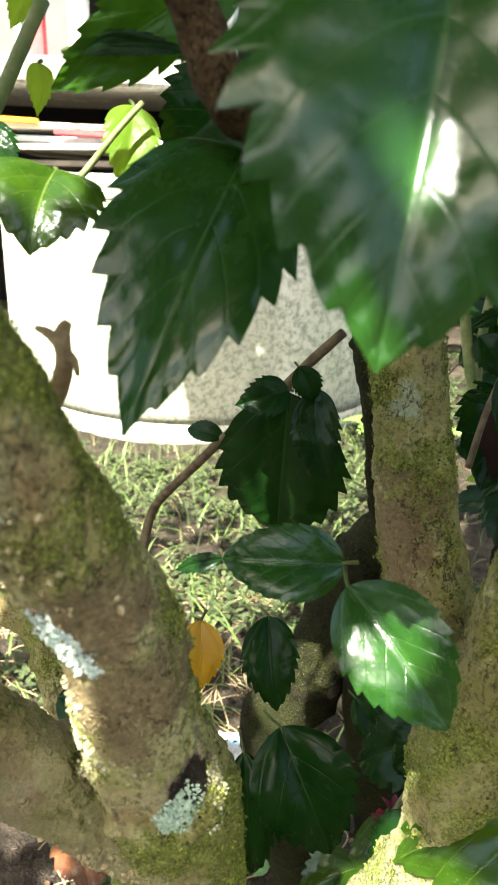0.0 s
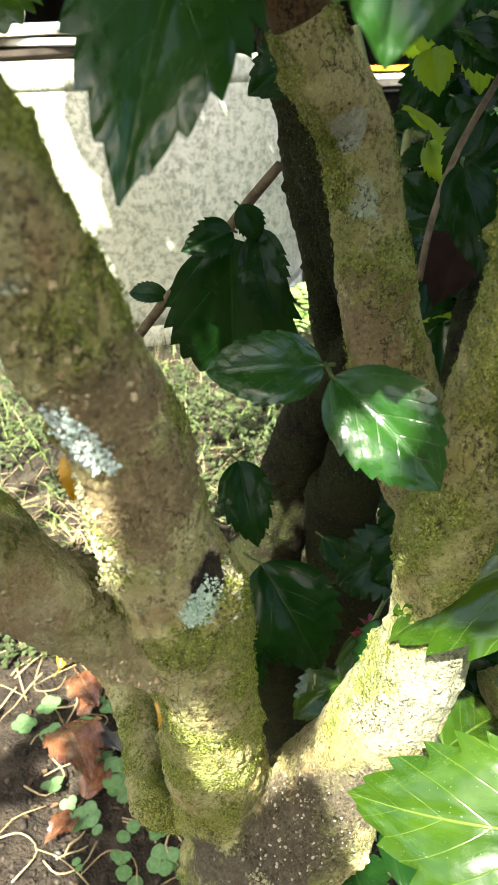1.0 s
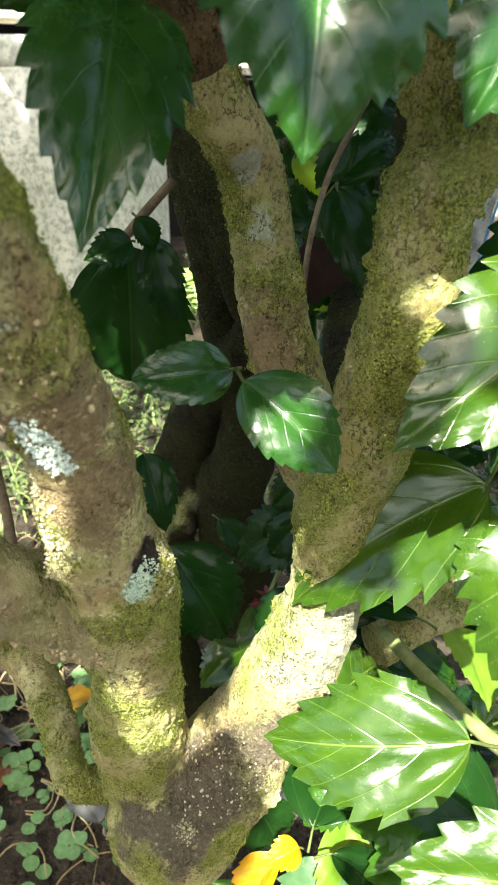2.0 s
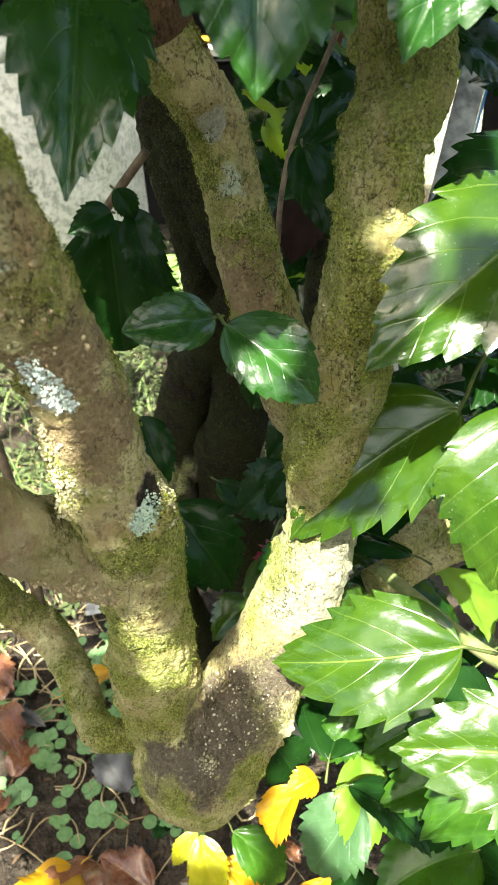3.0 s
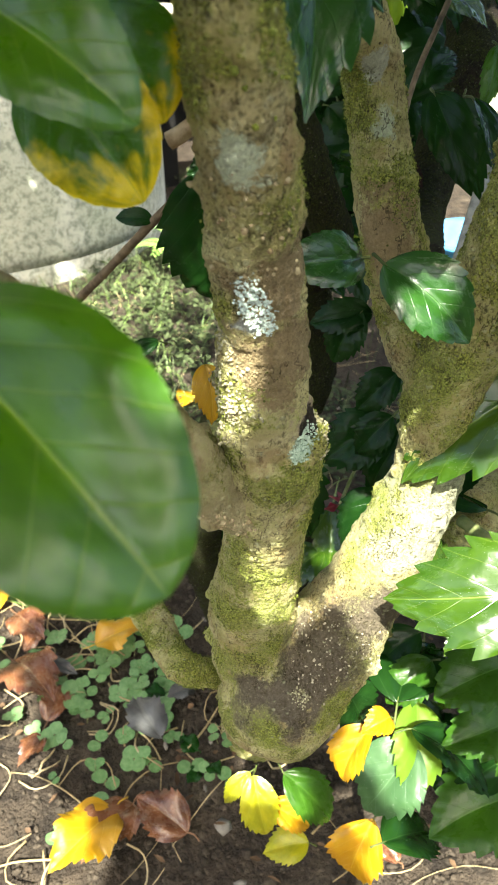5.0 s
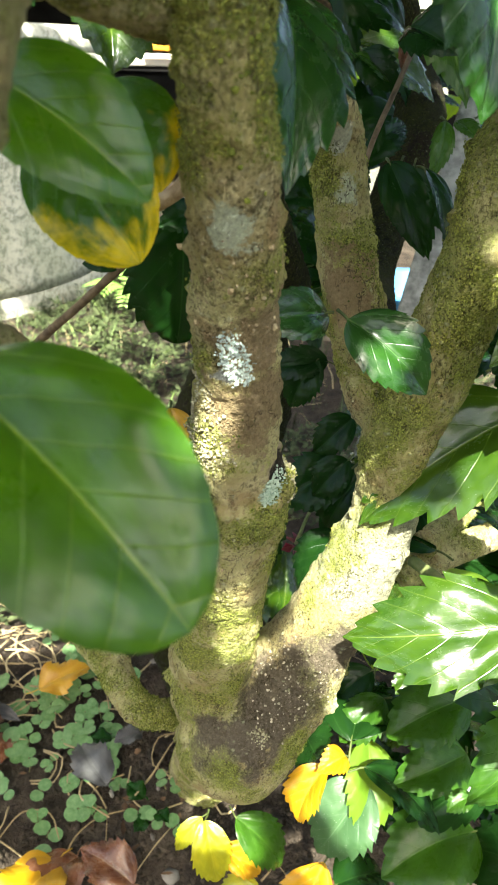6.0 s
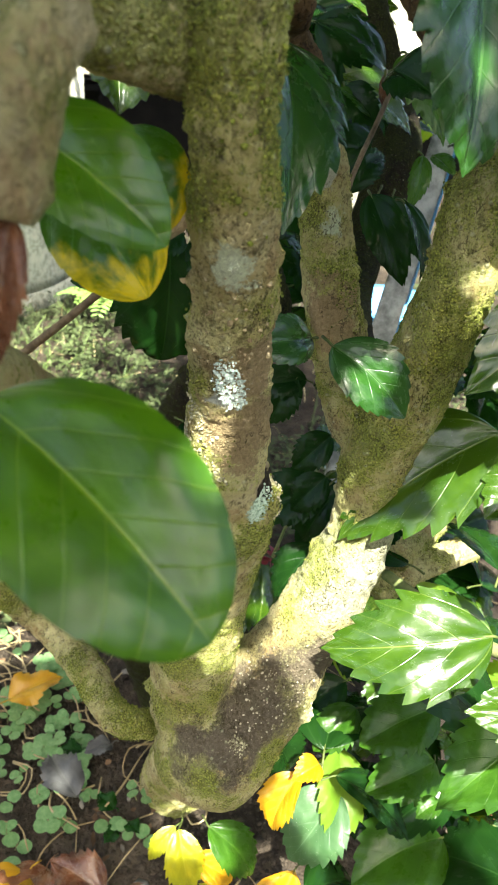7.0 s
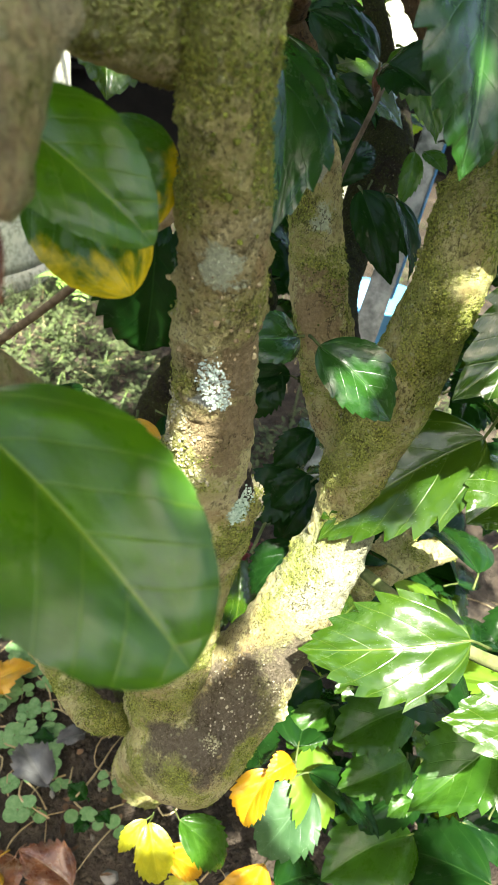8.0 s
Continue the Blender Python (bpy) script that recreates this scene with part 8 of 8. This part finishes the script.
    lines = [((0.243, 0.265, 0.326), (0.185, 0.268, 0.319)), ((0.226, 0.263, 0.393), (0.174, 0.271, 0.371)), ((0.192, 0.282, 0.252), (0.227, 0.234, 0.237)), ((0.139, 0.292, 0.240), (0.183, 0.294, 0.282)),
             ((0.010, 0.526, 0.0), (0.000, 0.405, 0.0)), ((0.065, 0.490, 0.0), (0.052, 0.384, 0.0)), ((0.115, 0.443, 0.0), (0.104, 0.364, 0.0)), ((0.162, 0.387, 0.0), (0.153, 0.340, 0.0)), ((-0.042, 0.649, 0.0), (-0.042, 0.519, 0.0)),
             ((0.015, 0.62, 0.0), (0.02, 0.74, 0.0)), ((0.07, 0.62, 0.0), (0.08, 0.72, 0.0)), ((-0.04, 0.60, 0.0), (-0.04, 0.74, 0.0)), ((0.02, 0.50, 0.0), (0.10, 0.56, 0.0)),
             ((0.100, 0.222, 0.780), (0.095, 0.203, 0.733)),
             ((0.084, 0.215, 0.765), (0.088, 0.205, 0.739)),
             ((0.107, 0.219, 0.766), (0.107, 0.211, 0.746)),
             ((0.090, 0.222, 0.776), (0.111, 0.222, 0.775)),
             ((0.081, 0.215, 0.758), (0.099, 0.211, 0.747)),
             ((0.076, 0.280, 0.762), (0.055, 0.236, 0.708)),
             ((0.044, 0.277, 0.751), (0.077, 0.265, 0.719)),
             ((0.057, 0.291, 0.760), (0.083, 0.270, 0.732)),
             ((0.122, 0.323, 0.724), (0.136, 0.287, 0.625)),
             ((0.132, 0.320, 0.724), (0.145, 0.284, 0.624)),
             ((0.112, 0.305, 0.731), (0.087, 0.295, 0.766)),
             ((0.075, 0.258, 0.770), (0.062, 0.251, 0.794)),
             ((-0.044, 0.162, 0.691), (-0.006, 0.122, 0.679)),
             ((-0.032, 0.151, 0.697), (-0.007, 0.129, 0.683)),
             ((-0.034, 0.142, 0.681), (-0.015, 0.126, 0.672)),
             ((-0.019, 0.205, 0.748), (0.002, 0.178, 0.724)),
             ((-0.040, 0.170, 0.705), (-0.004, 0.140, 0.690)),
             ((-0.020, 0.160, 0.706), (0.002, 0.128, 0.682)),
             ((-0.010, 0.200, 0.745), (0.008, 0.188, 0.726)),
             ((0.057, 0.245, 0.615), (0.051, 0.225, 0.702)),
             ((0.070, 0.265, 0.531), (0.065, 0.257, 0.582)),
             ((0.051, 0.279, 0.525), (0.052, 0.264, 0.568)),
             ((0.043, 0.258, 0.578), (-0.003, 0.230, 0.645)),
             ((0.033, 0.365, 0.383), (-0.015, 0.430, 0.435)),
             ((0.062, 0.291, 0.438), (0.067, 0.255, 0.415)),
             ((0.079, 0.283, 0.452), (0.090, 0.250, 0.419)),
             ((0.112, 0.271, 0.451), (0.097, 0.266, 0.437)),
             ((0.145, 0.268, 0.573), (0.151, 0.256, 0.658)),
             ((0.156, 0.252, 0.693), (0.155, 0.255, 0.725)),
             ((0.069, 0.386, 0.672), (0.113, 0.370, 0.629)),
             ((0.012, 0.550, 0.530), (0.012, 0.450, 0.420)),
             ((0.098, 0.433, 0.660), (0.097, 0.442, 0.582)),
             ((0.080, 0.435, 0.645), (0.080, 0.440, 0.605)),
             ((0.115, 0.435, 0.645), (0.115, 0.440, 0.605)),
             ((0.120, 0.416, 0.694), (0.043, 0.497, 0.588)),
             ((0.165, 0.358, 0.655), (0.245, 0.436, 0.757)),
             ((-0.006, 0.233, 0.727), (0.011, 0.215, 0.700)),
             ((-0.012, 0.218, 0.712), (0.010, 0.225, 0.722)),
             ((0.000, 0.205, 0.735), (0.012, 0.195, 0.722)),
             ((0.010, 0.237, 0.738), (0.018, 0.222, 0.715)),
             ((0.220, 0.445, 0.665), (0.222, 0.455, 0.635)),
             ((0.1972, 0.2507, 0.6092), (0.165, 0.263, 0.577)),
             ((0.195, 0.262, 0.590), (0.172, 0.272, 0.570)),
             ((0.180, 0.246, 0.606), (0.160, 0.254, 0.590)),
             ((0.142, 0.268, 0.582), (0.148, 0.262, 0.600))]
    for u, v in lines:
        steps = max(2, int((Vector(u) - Vector(v)).length / 0.016))
        shaded += [(tuple(Vector(u).lerp(Vector(v), k / steps)), 0.008) for k in range(steps + 1)]

    for g, r in shaded:
        high = 1.5 if g[1] > 1 else 1.15
        for k in range(7):
            aim = Vector(g) + (Vector((rng.uniform(-r, r), rng.uniform(-r, r), 0)) if k else Vector())
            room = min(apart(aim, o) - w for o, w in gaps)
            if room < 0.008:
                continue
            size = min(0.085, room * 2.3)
            c = aim + SUN_TO * ((high + rng.uniform(-0.12, 0.2) - g[2]) / SUN_TO.z)
            v, _, f = blade(size, size * 0.68, 0.12, 0.08, 0.4, rng, 7, 10, 2)
            m = Matrix.Translation(c) @ SUN_TO.to_track_quat("Z", "Y").to_matrix().to_4x4() @ pose(0, 0, 0, rng.uniform(-20, 20), rng.uniform(-20, 20), rng.uniform(0, 360)) @ Matrix.Translation((0, -size * 0.4, 0))
            pieces.append(([m @ Vector(p) for p in v], f))
    ob = joined("crown", pieces, LEAF, "unseen leaves added overhead to shade chosen spots", "crown")
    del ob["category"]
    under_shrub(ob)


build_shade_crown()


# ---- fallen leaves and litter on the soil ----
ground_leaf(DEAD, -0.109, 0.721, 0.155, 0.55, -158, tilt=14)
ground_leaf(DEAD, -0.069, 0.765, 0.050, 0.8, 138, tilt=-6)
ground_leaf(DEAD, -0.099, 0.810, 0.101, 0.6, -154, lean=12)
ground_leaf(DEAD, -0.086, 0.600, 0.058, 0.6, 136, curl=0.5, label="bright rust-brown dead leaf, folded")
ground_leaf(GREYDEAD, -0.081, 0.715, 0.085, 0.35, -136, tilt=2, label="rotting dark grey leaf on wet soil")
ground_leaf(DEAD, -0.005, 0.482, 0.100, 0.7, 127, label="dark red-brown dead leaf with a yellow stalk")
ground_leaf(DEAD, 0.040, 0.430, 0.085, 0.7, 37, lean=-15)
ground_leaf(YELLOW, -0.006, 0.703, 0.090, 0.72, -86, tilt=6, label="yellow fallen leaf among sprouts", lift=0.022)
ground_leaf(YELLOW, -0.025, 0.478, 0.110, 0.75, 122, label="large yellow fallen leaf with brown edges", lift=0.018)
ground_leaf(GREYDEAD, 0.041, 0.542, 0.093, 0.6, 13, tilt=-3, label="rotting dark grey leaf on wet soil")
ground_leaf(DEAD, 0.178, 0.424, 0.037, 0.6, -166)
ground_leaf(DEAD, 0.228, 0.332, 0.040, 0.7, 14)
ground_leaf(DEAD, 0.489, 0.329, 0.066, 0.6, 79)
ground_leaf(DEAD, 0.454, 0.422, 0.056, 0.5, 121)
ground_leaf(DEAD, 0.365, 1.037, 0.127, 0.4, 56)
ground_leaf(DEAD, 0.283, 1.046, 0.056, 0.6, 33)
ground_leaf(YELLOW, -0.125, 0.821, 0.091, 0.4, -27, label="yellow fallen leaf among sprouts")
ground_leaf(YELLOW, 0.309, 1.324, 0.117, 0.5, 150, label="yellow fallen leaf among weeds")
ground_leaf(GREYDEAD, 0.096, 0.593, 0.047, 0.7, 97, label="rotting dark grey leaf on wet soil")
ground_leaf(DEAD, -0.080, 0.621, 0.064, 0.7, -36)

ground_leaf(PALELEAF, 0.073, 0.506, 0.033, 0.85, 30, label="small bleached leaf lying on the soil")
ground_leaf(PALELEAF, 0.072, 0.486, 0.028, 0.85, 120, label="small bleached leaf lying on the soil")
ground_leaf(PALELEAF, 0.082, 0.486, 0.026, 0.85, 200, label="small bleached leaf lying on the soil")
ground_leaf(PALELEAF, 0.061, 0.601, 0.036, 0.85, 70, label="small bleached leaf lying on the soil")


def build_stake():
    """A pale board leaning behind the shrub, with a blue painted edge."""
    stake = tagged(new("leaning_board"), "pale grey board with blue painted edge, leaning", "board")
    foot, head = Vector((0.455, 0.678, 0.427)), Vector((0.582, 0.774, 0.681))
    way = (head - foot).normalized()
    foot = foot - way * (foot.z / way.z)
    side = way.cross(Vector((-0.6, -0.8, 0))).normalized()
    m = Matrix((side, way.cross(side), way)).transposed().to_4x4()
    m.translation = foot
    stake.matrix_world = m
    n = (head - foot).length + 0.1
    box("panel", (-0.018, -0.005, 0.0), (0.012, 0.005, n), GREYWOOD, stake, 0.002)
    box("blue_edge", (0.0125, -0.006, n * 0.66), (0.0155, 0.006, n), BLUE, stake, 0.002, "blue painted edge strip")


build_stake()


def build_basin(x, y):
    """A pale blue plastic basin with a rolled rim."""
    basin = tagged(new("plastic_basin"), "light blue plastic basin standing on the soil", "basin")
    basin.location = (x, y, 0)
    prof = [(0.0, 0.004), (0.10, 0.0), (0.11, 0.01), (0.145, 0.16), (0.155, 0.165), (0.158, 0.172), (0.150, 0.176), (0.140, 0.165), (0.105, 0.015), (0.0, 0.012)]
    verts, faces, k = [], [], 40
    for r, z in prof:
        verts += [((r + 0.0005) * math.cos(2 * math.pi * i / k), (r + 0.0005) * math.sin(2 * math.pi * i / k), z) for i in range(k)]
    for j in range(len(prof) - 1):
        faces += [(j * k + i, j * k + (i + 1) % k, (j + 1) * k + (i + 1) % k, (j + 1) * k + i) for i in range(k)]
    mesh_object("bowl", verts, faces, BLUE, basin)


build_basin(1.19, 1.58)


def build_wrapper():
    """A crumpled white wrapper with blue print."""
    rng = random.Random(2)
    n, verts, faces = 14, [], []
    for j in range(n + 1):
        for i in range(n + 1):
            x, y = (i / n - 0.5) * 0.095, (j / n - 0.5) * 0.05
            p = Vector((x * 40, y * 40, 2.0))
            verts.append((x, y, 0.010 + 0.018 * abs(noise.noise(p)) + 0.010 * abs(noise.noise(p * 2.3))))
    faces = [(j * (n + 1) + i, j * (n + 1) + i + 1, (j + 1) * (n + 1) + i + 1, (j + 1) * (n + 1) + i) for j in range(n) for i in range(n)]
    ob = mesh_object("wrapper", verts, faces, FILM, None, False)
    ob.matrix_world = pose(0.096, 0.865, relief(0.096, 0.865), 6, -4, -12)
    tagged(ob, "crumpled dull plastic wrapper with faded blue print", "wrapper")
    for k, (i0, i1, j0, j1) in enumerate(((3, 6, 8, 12), (7, 10, 5, 9), (9, 11, 10, 12))):
        v, f = [], []
        for j in range(j0, j1 + 1):
            v += [tuple(Vector(verts[j * (n + 1) + i]) + Vector((0, 0, 0.0006))) for i in range(i0, i1 + 1)]
        w = i1 - i0 + 1
        f = [(b * w + a, b * w + a + 1, (b + 1) * w + a + 1, (b + 1) * w + a) for b in range(j1 - j0) for a in range(w - 1)]
        mesh_object("print_patch", v, f, PRINT, ob, False, None, "faded blue printed patch")


build_wrapper()


def build_fern(x, y):
    """A small fern: arching fronds with paired leaflets."""
    rng = random.Random(8)
    fern = tagged(new("fern"), "small bright green fern at the foot of the tank", "fern")
    fern.location = (x, y, relief(x, y))
    for k in range(9):
        a = 2 * math.pi * k / 9 + rng.uniform(-0.3, 0.3)
        d = Vector((math.cos(a), math.sin(a), 0))
        n, rise = rng.uniform(0.13, 0.20), rng.uniform(0.09, 0.17)
        pts = [d * n * s + Vector((0, 0, rise * math.sin(s * 2.2))) for s in np.linspace(0, 1, 16)]
        rachis = mesh_object("frond", *tube([np.array((*q, 0.0012 - 0.0008 * i / 16)) for i, q in enumerate(pts)], 5), WEED, fern)
        leaflets = []
        for i in range(3, 16):
            way = (pts[i] - pts[i - 1]).normalized()
            out = way.cross(Vector((0, 0, 1))).normalized()
            size = 0.042 * math.sin(math.pi * (i - 1) / 16) + 0.004
            for sign in (-1, 1):
                leaflets.append(ovate(pts[i], (out * sign + way * 0.35).normalized(), out.cross(way) * 1.0, size, size * 0.30))
        leaves = joined("frond_blade", leaflets, FERN, "", "", "")
        leaves.parent = rachis


FERN = mottled("fern_green", (0.12, 0.24, 0.04), (0.24, 0.38, 0.09), 40, 0.5, 0.2, 0.001, per="island")
build_fern(0.532, 2.036)


def build_flower(where):
    """A wilted red flower caught among the twigs: crumpled petals and a short stalk."""
    rng = random.Random(14)
    petals = []
    for k in range(11):
        a = 2 * math.pi * k / 11
        d = Vector((math.cos(a), math.sin(a), rng.uniform(-0.9, 0.5))).normalized()
        petals.append(ovate(Vector(where) + d * 0.002, d, d.orthogonal() + Vector((0, 0, 0.6)), rng.uniform(0.008, 0.015), rng.uniform(0.006, 0.010)))
    flower = under_shrub(mesh_object("flower", *tube(spline([(where[0] + 0.03, where[1] + 0.02, where[2] + 0.03, 0.0012), (where[0] + 0.012, where[1] + 0.008, where[2] + 0.016, 0.0012), (*where, 0.0016)], 0.004), 6), STALK, None, True, None, "wilted dark red flower on a twig"))
    heads = joined("petals", petals, PETAL, "crumpled dark red petals", "", "")
    heads.parent = flower


build_flower((0.163, 0.386, 0.442))
